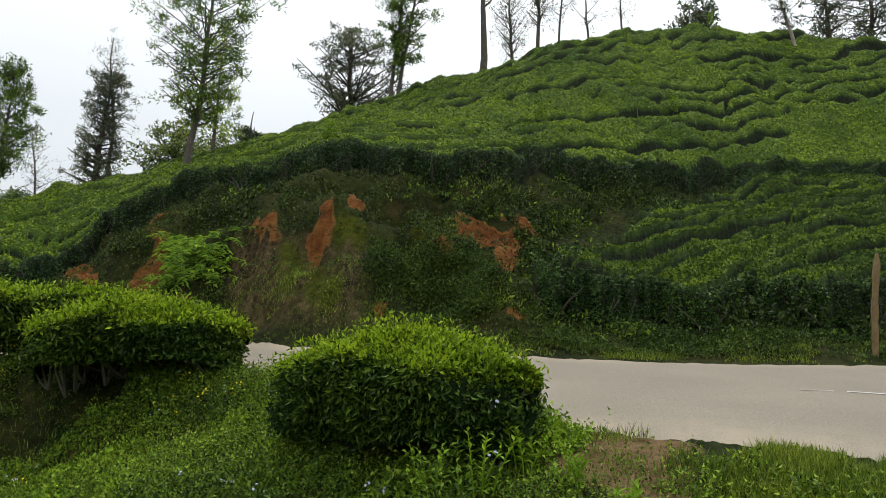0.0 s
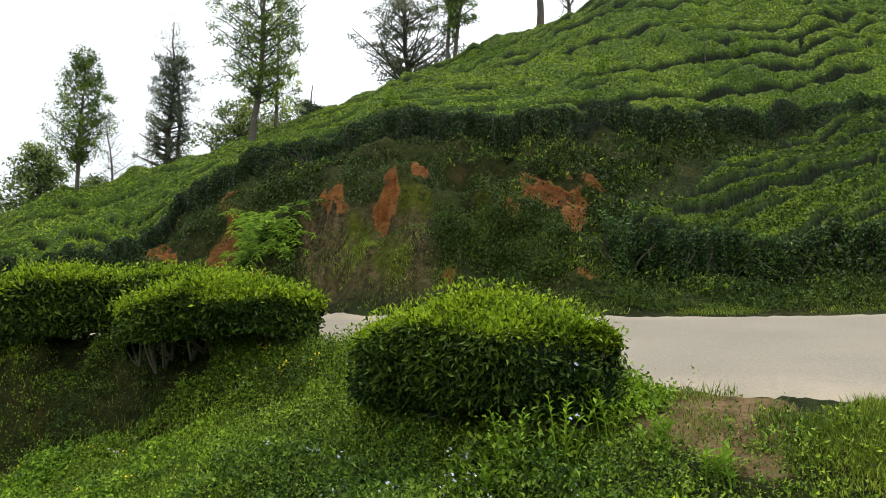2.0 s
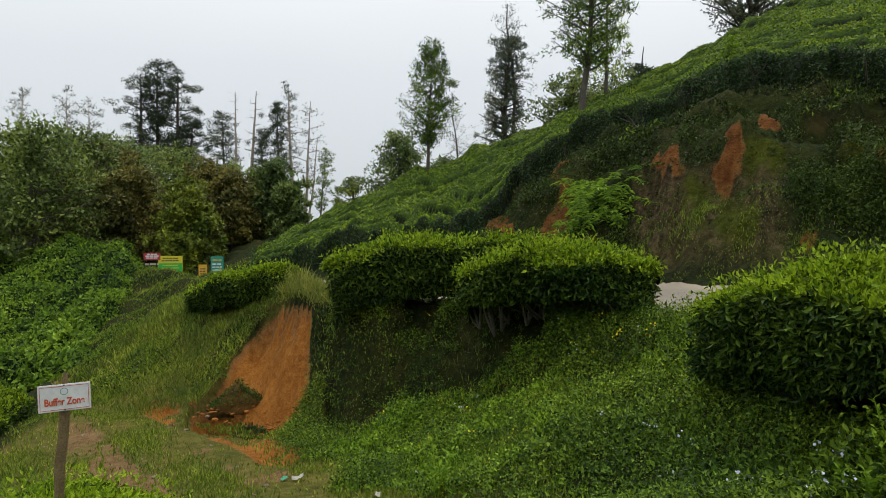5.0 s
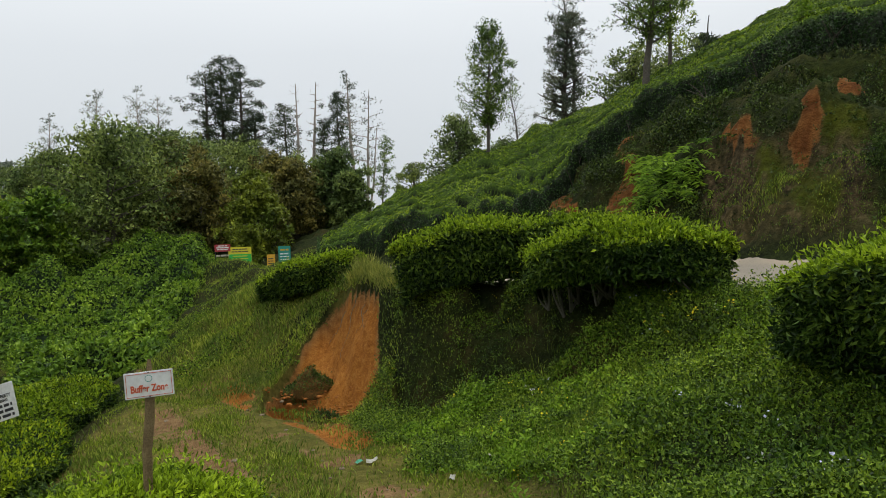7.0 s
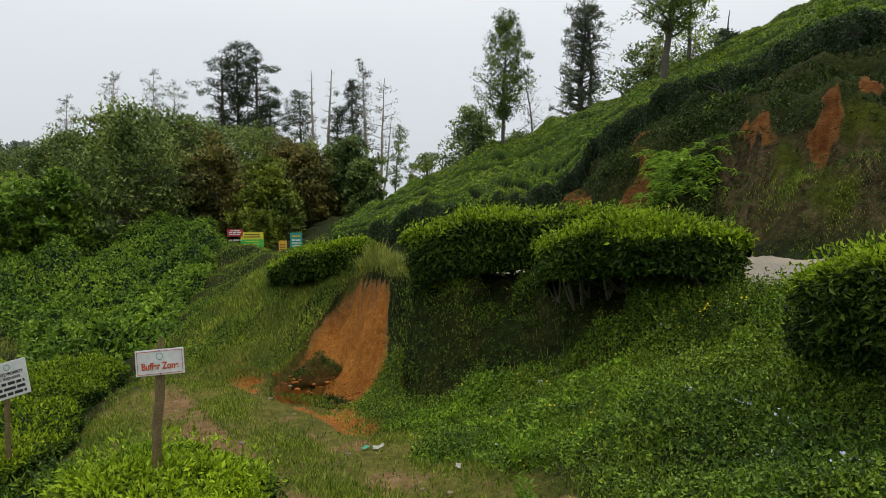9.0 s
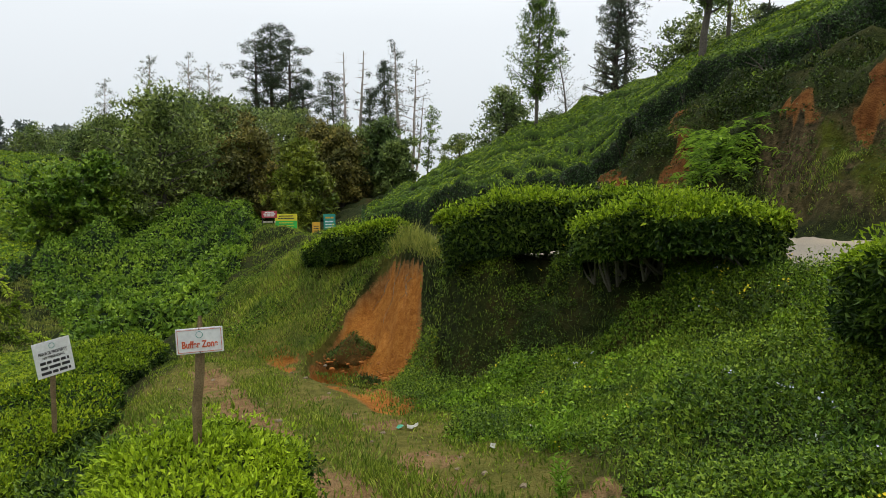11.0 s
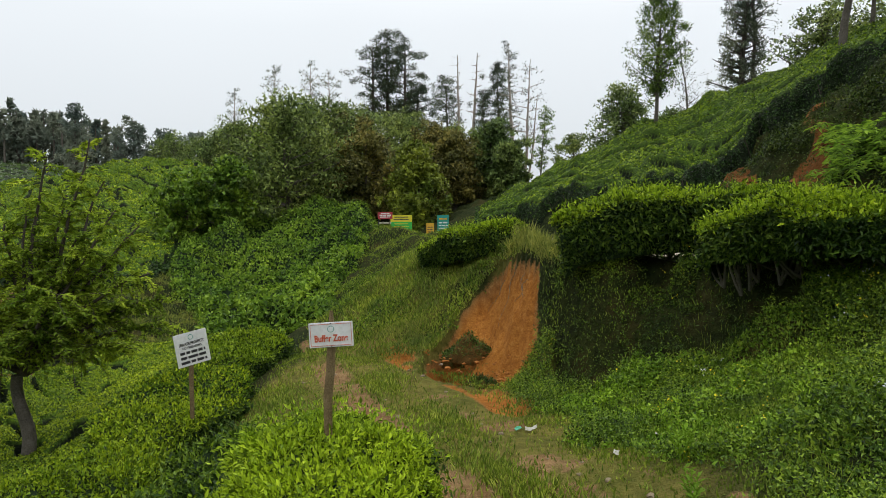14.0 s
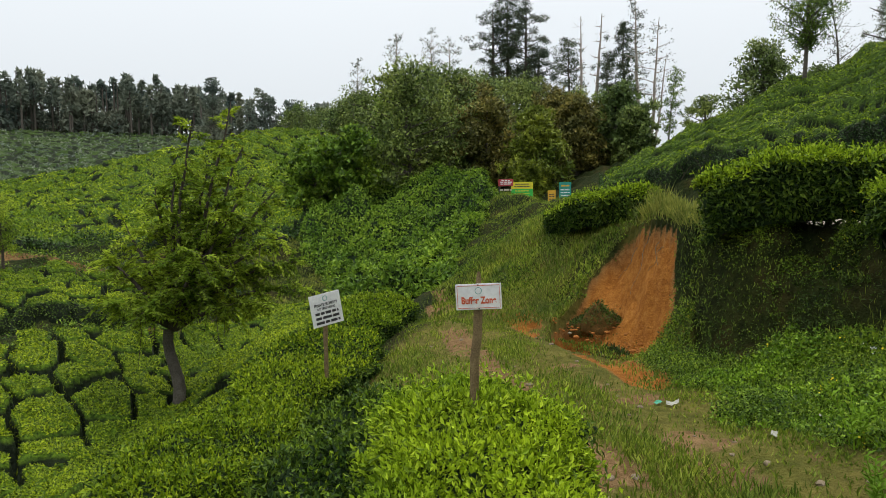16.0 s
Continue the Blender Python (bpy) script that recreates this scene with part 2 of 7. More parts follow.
def rough_material(name, a, b, c, scale, roughness=0.85, relief=0.4, depth=0.03, fine=8.0):
    """Bark, wood, soil, stone: two scales of tone and relief."""
    m, nodes, links, shader = node_material(name, roughness)
    wide = noise_of(nodes, links, scale, 5)
    small = noise_of(nodes, links, scale * fine, 4)
    colour = mix(nodes, links, 0.55, ramp(nodes, links, wide, ((0.3, a), (0.55, b), (0.75, c))), ramp(nodes, links, small, ((0.3, a), (0.7, c))))
    links.new(colour, shader.inputs["Base Color"])
    shader.inputs["Specular IOR Level"].default_value = 0.08
    bump(nodes, links, shader, small, relief, depth)
    return m


def unit(v):
    return v / np.maximum(np.linalg.norm(v, axis=-1, keepdims=True), 1e-9)


def leaf_arrays(pos, axis, normal, length, width, fold=0.12):
    """Points and faces of leaves: base, two sides, tip, each a folded quad."""
    axis = unit(axis)
    side = unit(np.cross(axis, normal))
    up = np.cross(side, axis)
    length, width = np.asarray(length)[:, None], np.asarray(width)[:, None]
    mid = pos + axis * length * 0.45 + up * length * fold
    v = np.stack([pos, mid + side * width / 2, pos + axis * length - up * length * fold * 0.5, mid - side * width / 2], 1).reshape(-1, 3)
    return v, np.arange(len(v)).reshape(-1, 4)


def leaf_mesh(name, pos, normal, size, rng, slim=0.42, spread=0.8, upright=0.0, tilt=0.7, lie=0.0, tri=False):
    """A mesh of leaves that stand out from a surface in all directions, along its normal on the whole."""
    n = len(pos)
    free = rng.normal(size=(n, 3))
    free = free - lie * normal * (free * normal).sum(1, keepdims=True)
    axis = unit(free * spread + normal * (0.4 + upright))
    face = unit(rng.normal(size=(n, 3)) * tilt + normal + np.array([0, 0, 0.3]))
    length = size * rng.uniform(0.7, 1.35, n)
    if tri:
        side = unit(np.cross(axis, face)) * (length * slim * 0.5)[:, None]
        v = np.stack([pos - side, pos + side, pos + axis * length[:, None]], 1).reshape(-1, 3)
        return mesh_of(name, v, np.arange(len(v)).reshape(-1, 3))
    v, f = leaf_arrays(pos, axis, face, length, length * slim)
    return mesh_of(name, v, f)


def tube_arrays(path, radii, sides=6, start=0):
    path, radii = np.asarray(path, float), np.asarray(radii, float)
    tangent = unit(np.gradient(path, axis=0))
    ref = np.where(np.abs(tangent[:, 2:3]) > 0.9, np.array([[1.0, 0, 0]]), np.array([[0, 0, 1.0]]))
    a = unit(np.cross(tangent, ref))
    b = np.cross(tangent, a)
    ang = np.linspace(0, 2 * np.pi, sides, endpoint=False)
    ring = np.cos(ang)[None, :, None] * a[:, None] + np.sin(ang)[None, :, None] * b[:, None]
    v = (path[:, None] + ring * radii[:, None, None]).reshape(-1, 3)
    f = []
    for i in range(len(path) - 1):
        for k in range(sides):
            q = (k + 1) % sides
            f.append((start + i * sides + k, start + i * sides + q, start + (i + 1) * sides + q, start + (i + 1) * sides + k))
    return v, f


def tubes_mesh(name, thick, thin=(), sides=9):
    """Tubes in one mesh: thick ones with that many sides, thin ones with four."""
    vs, fs, n = [], [], 0
    for k, (path, radii) in enumerate([*thick, *thin]):
        v, f = tube_arrays(path, radii, sides if k < len(thick) else 4, n)
        vs.append(v)
        fs += f
        n += len(v)
    return mesh_of(name, np.concatenate(vs), fs, True)


def box_mesh(bm, size, at=(0, 0, 0), turn=None, bevel=0.0):
    m = Matrix.Translation(at) @ (turn or Matrix()) @ Matrix.Diagonal((*size, 1))
    made = bmesh.ops.create_cube(bm, size=1, matrix=m)
    if bevel:
        edges = list({e for v in made["verts"] for e in v.link_edges})
        bmesh.ops.bevel(bm, geom=edges, offset=bevel, segments=2, affect="EDGES")
    return bm


# ---- materials ----
tea_top = leaf_material("tea_young_leaves", (0.035, 0.075, 0.007), (0.14, 0.235, 0.012), (0.3, 0.41, 0.024), 0.42, 0.28, 0.35)
tea_bright = leaf_material("bright_tea_leaves", (0.055, 0.105, 0.006), (0.18, 0.27, 0.01), (0.34, 0.43, 0.018), 0.55, 0.28, 0.3)
tea_dull = leaf_material("dull_tea_leaves", (0.026, 0.058, 0.008), (0.088, 0.155, 0.013), (0.2, 0.28, 0.026), 0.45, 0.25, 0.5)
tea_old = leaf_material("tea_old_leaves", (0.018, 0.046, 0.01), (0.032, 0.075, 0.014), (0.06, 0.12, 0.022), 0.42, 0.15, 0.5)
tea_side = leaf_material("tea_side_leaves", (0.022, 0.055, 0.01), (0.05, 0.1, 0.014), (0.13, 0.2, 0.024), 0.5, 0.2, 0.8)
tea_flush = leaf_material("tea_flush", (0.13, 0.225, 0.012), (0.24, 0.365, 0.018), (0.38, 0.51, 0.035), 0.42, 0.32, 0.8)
weed_leaf = leaf_material("weed_leaves", (0.025, 0.062, 0.01), (0.095, 0.175, 0.016), (0.24, 0.34, 0.032), 0.5, 0.25, 0.9)
herb_leaf = leaf_material("bright_herb_leaves", (0.08, 0.165, 0.012), (0.16, 0.29, 0.018), (0.26, 0.4, 0.035), 0.5, 0.3, 1.0)
fern_leaf = leaf_material("cutting_ferns", (0.012, 0.027, 0.007), (0.03, 0.056, 0.011), (0.08, 0.115, 0.022), 0.5, 0.15, 0.9)
bank_leaf = leaf_material("bank_undergrowth", (0.024, 0.05, 0.009), (0.05, 0.092, 0.014), (0.1, 0.15, 0.028), 0.55, 0.2, 0.9)
grass_leaf = leaf_material("grass_blades", (0.07, 0.115, 0.012), (0.155, 0.225, 0.025), (0.3, 0.36, 0.06), 0.55, 0.3, 1.2, 1.0)
dry_grass = leaf_material("dry_grass_blades", (0.13, 0.17, 0.03), (0.2, 0.23, 0.05), (0.3, 0.31, 0.08), 0.65, 0.25, 1.2, 1.0)
shrub_leaf = leaf_material("shrub_leaves", (0.06, 0.13, 0.015), (0.14, 0.25, 0.026), (0.26, 0.38, 0.042), 0.48, 0.25, 0.4)
oak_leaf = leaf_material("silver_oak_leaves", (0.05, 0.1, 0.018), (0.115, 0.19, 0.032), (0.2, 0.3, 0.055), 0.5, 0.35, 0.8)
forest_leaf = leaf_material("forest_leaves", (0.085, 0.13, 0.038), (0.155, 0.215, 0.06), (0.26, 0.33, 0.09), 0.55, 0.25, 0.25)
brown_leaf = leaf_material("russet_forest_leaves", (0.08, 0.088, 0.024), (0.15, 0.145, 0.038), (0.23, 0.2, 0.058), 0.6, 0.22, 0.4)
lime_leaf = leaf_material("lime_forest_leaves", (0.09, 0.13, 0.015), (0.165, 0.21, 0.022), (0.24, 0.29, 0.04), 0.5, 0.25, 0.5)
pine_leaf = leaf_material("dark_conifer_foliage", (0.022, 0.038, 0.02), (0.046, 0.07, 0.035), (0.085, 0.115, 0.055), 0.6, 0.15, 0.3)
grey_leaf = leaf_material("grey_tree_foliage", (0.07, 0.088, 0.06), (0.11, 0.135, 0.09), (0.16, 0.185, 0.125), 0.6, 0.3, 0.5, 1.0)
# distance haze is put into this pale blue-grey leaf colour
haze_leaf = leaf_material("foliage_greyed_for_haze", (0.13, 0.155, 0.135), (0.165, 0.195, 0.17), (0.2, 0.23, 0.2), 0.7, 0.3, 0.1, 1.0)
feather_leaf = leaf_material("feathery_tree_leaves", (0.2, 0.29, 0.025), (0.28, 0.4, 0.036), (0.42, 0.52, 0.06), 0.6, 0.5, 0.9)
bark = rough_material("grey_bark", (0.045, 0.038, 0.03), (0.095, 0.083, 0.068), (0.18, 0.165, 0.14), 6.0)
pale_bark = rough_material("pale_dead_wood", (0.2, 0.17, 0.14), (0.33, 0.29, 0.24), (0.46, 0.41, 0.35), 3.0)
dark_bark = rough_material("dark_bark", (0.04, 0.034, 0.028), (0.075, 0.062, 0.05), (0.12, 0.1, 0.08), 5.0)
twig_wood = rough_material("tea_twigs", (0.06, 0.055, 0.04), (0.12, 0.11, 0.085), (0.2, 0.19, 0.16), 9.0)
# shell behind the leaves: shade inside a bush is put into its colour
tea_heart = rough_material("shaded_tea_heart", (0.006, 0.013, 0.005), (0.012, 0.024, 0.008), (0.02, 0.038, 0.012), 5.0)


def tea_table_material(name, vigour):
    """The body of a tea field: leafy on the tables, twigs in the gaps with shade painted in near-black."""
    m, nodes, links, shader = node_material(name, 0.7)
    shader.inputs["Specular IOR Level"].default_value = 0.1
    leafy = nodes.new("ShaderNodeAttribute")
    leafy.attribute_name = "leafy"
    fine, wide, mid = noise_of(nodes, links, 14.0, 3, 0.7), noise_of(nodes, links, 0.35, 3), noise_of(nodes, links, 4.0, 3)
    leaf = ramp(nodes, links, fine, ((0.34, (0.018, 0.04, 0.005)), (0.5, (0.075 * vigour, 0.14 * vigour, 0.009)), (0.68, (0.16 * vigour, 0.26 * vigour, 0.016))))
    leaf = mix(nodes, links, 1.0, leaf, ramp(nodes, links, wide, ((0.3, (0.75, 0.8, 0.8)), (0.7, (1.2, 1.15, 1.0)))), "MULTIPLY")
    # gap colour: the shade between bushes is put into these twigs
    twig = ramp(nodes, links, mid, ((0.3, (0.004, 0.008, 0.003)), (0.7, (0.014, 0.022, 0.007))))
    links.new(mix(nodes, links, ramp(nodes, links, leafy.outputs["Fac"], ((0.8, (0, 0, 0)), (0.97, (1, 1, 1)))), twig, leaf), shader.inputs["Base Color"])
    bump(nodes, links, shader, fine, 0.9, 0.06)
    return m


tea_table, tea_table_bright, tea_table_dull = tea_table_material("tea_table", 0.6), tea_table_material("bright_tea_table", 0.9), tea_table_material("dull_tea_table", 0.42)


# ---- ground: one sheet from the camera's feet to the skyline ----
def trail(x, y, points, width):
    """1 on a polyline in plan, falling to 0 at its width."""
    best = np.full(np.shape(x), 1e9)
    for (ax, ay), (bx, by) in zip(points, points[1:]):
        dx, dy = bx - ax, by - ay
        f = np.clip(((x - ax) * dx + (y - ay) * dy) / (dx * dx + dy * dy), 0, 1)
        best = np.minimum(best, np.hypot(x - ax - f * dx, y - ay - f * dy))
    return 1 - smooth(width * 0.35, width, best)


RUT_RIGHT = [(-2.0, 4.3), (-3.07, 4.6), (-3.94, 4.87), (-4.75, 5.21), (-5.8, 5.8), (-7.15, 6.36), (-9.8, 7.6), (-13.4, 8.9)]
RUT_LEFT = [(-3.6, 3.5), (-4.2, 3.9), (-6.3, 4.7), (-8.2, 5.5), (-10.9, 6.7), (-14.6, 8.5), (-18, 10.6)]


def rows_frame(x, y):
    """Along and across the tea rows that run beside the track."""
    return -0.79 * x + 0.61 * y, 0.61 * x + 0.79 * y


def slump_mask(x, y):
    """The slipped red earth in the track-side bank."""
    az, r = polar(x, y)
    foot, top = along(FOOT, az)[0], along(BERM, az)[0]
    wob = fbm(x * 1.3, y * 1.3, 4, 31)
    up = (r - foot) / (top - foot) + 0.03 * wob
    left = np.interp(up, (-0.35, -0.2, 0.0, 0.25, 0.55, 0.85, 0.95), (49.0, 51.4, 50.4, 48.8, 46.9, 45.2, 44.2)) + 0.45 * wob
    right = np.interp(up, (-0.35, -0.2, 0.0, 0.27, 0.6, 0.95), (45.6, 44.4, 43.3, 41.9, 41.7, 41.8)) + 0.25 * wob
    return smooth(right, right + 0.3, az) * (1 - smooth(left - 0.4, left, az)) * smooth(-0.36, -0.26, up) * (1 - smooth(0.88, 0.94, up))


# bare red patches in the cutting: bearing, height, half-widths of both
PATCHES = ((14.1, 3.33, 0.9, 0.2), (9.6, 3.7, 1.1, 0.42), (10.3, 3.2, 0.5, 0.25), (7.1, 4.05, 1.0, 0.25), (-3.4, 3.65, 2.3, 0.42), (-5.2, 3.1, 0.9, 0.4), (-5.8, 1.85, 2.0, 0.27), (5.1, 1.75, 1.0, 0.22), (21.7, 3.0, 0.9, 0.7), (22.8, 2.35, 1.2, 0.5), (20.4, 1.9, 1.2, 0.28), (27.0, 2.55, 1.6, 0.28), (31.5, 2.0, 1.2, 0.2), (-14.5, 3.9, 1.2, 0.2), (-23.1, 5.5, 1.5, 0.2))
# cushions of moss, the recess darkened for shade, leafy mounds and shrubs on the cutting: the same numbers
MOSSES = ((9.6, 2.15, 1.2, 0.6), (7.5, 3.45, 1.4, 0.38), (1.0, 3.7, 2.2, 0.38), (12.5, 2.75, 0.8, 0.3), (-15.5, 3.4, 1.8, 0.25))
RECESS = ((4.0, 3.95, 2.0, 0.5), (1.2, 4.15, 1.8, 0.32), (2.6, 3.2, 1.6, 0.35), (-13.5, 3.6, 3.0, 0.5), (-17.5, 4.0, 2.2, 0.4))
MOUNDS = ((4.2, 2.4, 2.0, 0.42), (1.0, 2.7, 2.2, 0.4), (-1.8, 2.55, 2.2, 0.5), (0.5, 2.1, 2.6, 0.35), (-1.5, 1.7, 2.5, 0.35))
SHRUBS = ((-6.0, 3.3, 1.6, 0.6), (-4.6, 4.35, 1.8, 0.4), (-8.5, 3.9, 1.8, 0.7), (-8.0, 2.9, 1.2, 0.5), (-11.5, 4.4, 2.6, 0.35), (16.5, 3.85, 2.2, 0.38), (13.2, 3.75, 1.0, 0.25), (19.5, 3.7, 1.8, 0.35), (24.0, 3.0, 1.4, 0.3), (-20.0, 4.6, 2.0, 0.4))


def blots(x, y, z, spots, ragged=0.5, seed=21):
    """1 within any of a list of uneven spots on the cutting, 0 outside."""
    az, _ = polar(x, y)
    wob = ragged * fbm(x * 1.1, y * 1.1 + z * 1.2, 4, seed)
    best = np.full(np.shape(x), 9.0)
    for a, h, da, dh in spots:
        best = np.minimum(best, np.hypot((az - a) / da, (z - h) / dh))
    return 1 - smooth(0.7, 1.2, best + wob)


def bare_red(x, y, z):
    """1 where the cutting's red earth is bare."""
    return blots(x, y, z, PATCHES, 0.95) * (0.6 + 0.4 * smooth(-0.4, 0.5, fbm(x * 2.3, y * 2.3 + z * 2.3, 3, 22)))


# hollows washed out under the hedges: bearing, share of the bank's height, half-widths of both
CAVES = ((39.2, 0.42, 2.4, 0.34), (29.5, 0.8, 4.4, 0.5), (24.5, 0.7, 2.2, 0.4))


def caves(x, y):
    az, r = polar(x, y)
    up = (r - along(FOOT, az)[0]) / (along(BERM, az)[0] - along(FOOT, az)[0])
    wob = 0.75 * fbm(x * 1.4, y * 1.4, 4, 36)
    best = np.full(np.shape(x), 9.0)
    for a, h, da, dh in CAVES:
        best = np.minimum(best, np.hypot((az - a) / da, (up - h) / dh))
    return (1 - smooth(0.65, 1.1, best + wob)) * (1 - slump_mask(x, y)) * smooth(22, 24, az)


def shady_damp_bank(x, y):
    """1 on the steep face of black moist earth under the hedges on the bank, where shade is painted too."""
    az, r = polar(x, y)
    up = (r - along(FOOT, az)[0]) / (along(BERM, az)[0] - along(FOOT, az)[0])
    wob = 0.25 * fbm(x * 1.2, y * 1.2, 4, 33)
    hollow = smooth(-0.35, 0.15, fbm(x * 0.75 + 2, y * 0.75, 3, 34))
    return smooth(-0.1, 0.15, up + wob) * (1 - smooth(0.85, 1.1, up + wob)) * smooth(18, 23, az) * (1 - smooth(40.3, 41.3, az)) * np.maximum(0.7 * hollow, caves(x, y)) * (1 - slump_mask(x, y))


def hollows(x, y):
    """How far the bank's face lies back: in the slip and in the darkened hollows."""
    return 0.34 * slump_mask(x, y) + 0.4 * caves(x, y) + shady_damp_bank(x, y) * (0.12 + 0.3 * fbm(x * 1.5, y * 1.5, 3, 35))


az_ring = np.concatenate([np.arange(-52, 106, 0.36), np.arange(106, 308, 4.0)])
r_ring = np.concatenate([[0.0], np.geomspace(0.4, 3.5, 16), np.arange(3.6, 30, 0.13), np.geomspace(30.2, 90, 90), np.geomspace(92, 3000, 50)])
A, R = np.meshgrid(az_ring, r_ring)
GX, GY = place(A, R)
GZ = land(GX, GY)
slump = slump_mask(GX, GY)
rills = np.abs(fbm(polar(GX, GY)[0] * 0.9, GZ * 0.5, 4, 6))
rill_cut = trail(GX, GY, [(-6.2, 6.45), (-7.3, 7.0), (-8.2, 7.3), (-9.0, 7.5), (-10.1, 7.85), (-10.9, 8.1)], 0.34)
GZ = GZ - 0.12 * rill_cut - hollows(GX, GY) - slump * (0.3 * fbm(GX * 1.9, GY * 1.9, 5, 5) + 0.16 * rills + 0.1 * np.abs(fbm(GX * 5, GY * 5, 3, 7)))
n_r, n_a = A.shape
ii, jj = np.meshgrid(np.arange(n_r - 1), np.arange(n_a), indexing="ij")
nxt = (jj + 1) % n_a
quads = np.stack([ii * n_a + jj, ii * n_a + nxt, (ii + 1) * n_a + nxt, (ii + 1) * n_a + jj], -1).reshape(-1, 4)[:, ::-1]

az_g, r_g = polar(GX, GY)
lane_far, brow, lane_near = along(LANE_FAR, az_g)[0], along(BROW, az_g)[0], along(LANE_NEAR, az_g)[0]
cut_zone = smooth(lane_far + 0.1, lane_far + 0.7, r_g) * (1 - smooth(brow - 0.3, brow + 0.3, r_g)) * smooth(-11, -7, az_g) * (1 - smooth(38, 44, az_g))
red_cut = cut_zone * bare_red(GX, GY, GZ)
lumps = cut_zone * (0.2 * fbm(GX * 1.7, GY * 1.7 + GZ, 4, 24) - 0.12 * np.abs(fbm(GX * 3, GY * 3, 3, 25)))
wall_zone = cut_zone * smooth(5.6, 7.2, az_g) * (1 - smooth(16.2, 17.4, az_g)) * (1 - smooth(3.1, 3.45, GZ + 0.25 * fbm(GX * 1.2, GY * 1.2, 3, 26)))
mossy = cut_zone * np.maximum(blots(GX, GY, GZ, MOSSES, 0.6, 27), 0.2 * smooth(0.1, 0.6, fbm(GX * 1.2, GY * 1.2 + GZ, 4, 28)))
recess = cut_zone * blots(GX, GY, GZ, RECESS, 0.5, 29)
GZ = GZ + lumps - wall_zone * 0.22 * np.abs(fbm(az_g * 0.8, GZ * 0.35, 4, 30)) - 0.8 * recess
ground_mesh = mesh_of("ground", np.stack([GX, GY, GZ], -1).reshape(-1, 3), quads, True)
along_rows, across_rows = rows_frame(GX, GY)
track_zone = smooth(-2.6, -2.2, across_rows) * smooth(24, 36, az_g) * (1 - smooth(62, 70, az_g)) * (1 - smooth(20, 26, r_g)) * smooth(2.5, 4.5, r_g) * (1 - smooth(0.0, 0.8, r_g - along(FOOT, az_g)[0] - 0.6 + 2 * smooth(44, 30, az_g)))
up_g = (r_g - along(FOOT, az_g)[0]) / (along(BERM, az_g)[0] - along(FOOT, az_g)[0])
bank_turf = smooth(42.5, 45, az_g) * (1 - smooth(56, 59, az_g)) * smooth(-0.1, 0.1, up_g) * (1 - smooth(0, 1.5, r_g - along(BERM, az_g)[0] - 2)) * smooth(-0.7, 0.1, fbm(GX * 1.1, GY * 1.1, 3, 10)) * (1 - smooth(0.0, 0.3, shady_damp_bank(GX, GY)))
ruts = np.maximum(trail(GX, GY, RUT_RIGHT, 0.6), trail(GX, GY, RUT_LEFT, 0.42)) * smooth(-0.35, 0.35, fbm(GX * 1.6, GY * 1.6, 5, 8))
rill = trail(GX, GY, [(-6.2, 6.45), (-7.3, 7.0), (-8.2, 7.3), (-9.0, 7.5), (-10.1, 7.85), (-10.9, 8.1)], 0.5) * smooth(-0.7, -0.1, fbm(GX * 2, GY * 2, 3, 9))
verge = smooth(lane_near - 1.3, lane_near - 0.5, r_g) * (1 - smooth(lane_near, lane_near + 0.4, r_g)) * (1 - smooth(-9, -5, az_g)) * smooth(-23, -18, az_g)
shoulder = smooth(lane_far - 0.5, lane_far, r_g) * (1 - smooth(lane_far + 0.2, lane_far + 0.5, r_g)) * (1 - smooth(35, 42, az_g))
terrace = np.maximum(smooth(0, 0.4, r_g - lane_near) * (1 - smooth(1.5, 2.2, r_g - lane_near)), smooth(0, 1, r_g - lane_far) * (1 - smooth(0, 1.5, r_g - along(LEDGE, az_g)[0]))) * smooth(75, 78, az_g) * smooth(-0.25, 0.2, fbm(GX * 0.3, GY * 0.3, 3, 4))
soil = np.clip(np.maximum.reduce([slump, red_cut * 0.95, np.maximum(ruts, rill) * 0.85, verge * 0.75, shoulder * 0.16, terrace * 0.5]), 0, 1)
red = np.clip(np.maximum.reduce([slump, red_cut, ruts * 0.15, rill, terrace * 0.3]), 0, 1)
# bank hollows and recess share one darkening that paints their shade
for key, values in (("soil", soil), ("red", red), ("wall", wall_zone), ("track", np.maximum(track_zone, bank_turf * 0.8)), ("cutred", red_cut), ("shade_and_damp", np.maximum(shady_damp_bank(GX, GY), recess)), ("mossy", mossy)):
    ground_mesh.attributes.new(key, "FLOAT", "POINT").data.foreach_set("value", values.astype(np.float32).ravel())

ground_mat, nodes, links, shader = node_material("hill_ground", 0.92)
shader.inputs["Specular IOR Level"].default_value = 0.06


def mask(key):
    a = nodes.new("ShaderNodeAttribute")
    a.attribute_name = key
    return a.outputs["Fac"]


fine, wide, grain = noise_of(nodes, links, 9.0, 6), noise_of(nodes, links, 1.1, 5), noise_of(nodes, links, 45.0, 4)
moss = mix(nodes, links, 0.5, ramp(nodes, links, wide, ((0.35, (0.007, 0.011, 0.004)), (0.5, (0.018, 0.027, 0.008)), (0.68, (0.055, 0.042, 0.016)))), ramp(nodes, links, fine, ((0.36, (0.006, 0.009, 0.003)), (0.64, (0.04, 0.05, 0.012)))))
turf = mix(nodes, links, 0.5, ramp(nodes, links, wide, ((0.32, (0.065, 0.075, 0.012)), (0.68, (0.19, 0.15, 0.04)))), ramp(nodes, links, fine, ((0.34, (0.035, 0.045, 0.008)), (0.66, (0.17, 0.155, 0.036)))))
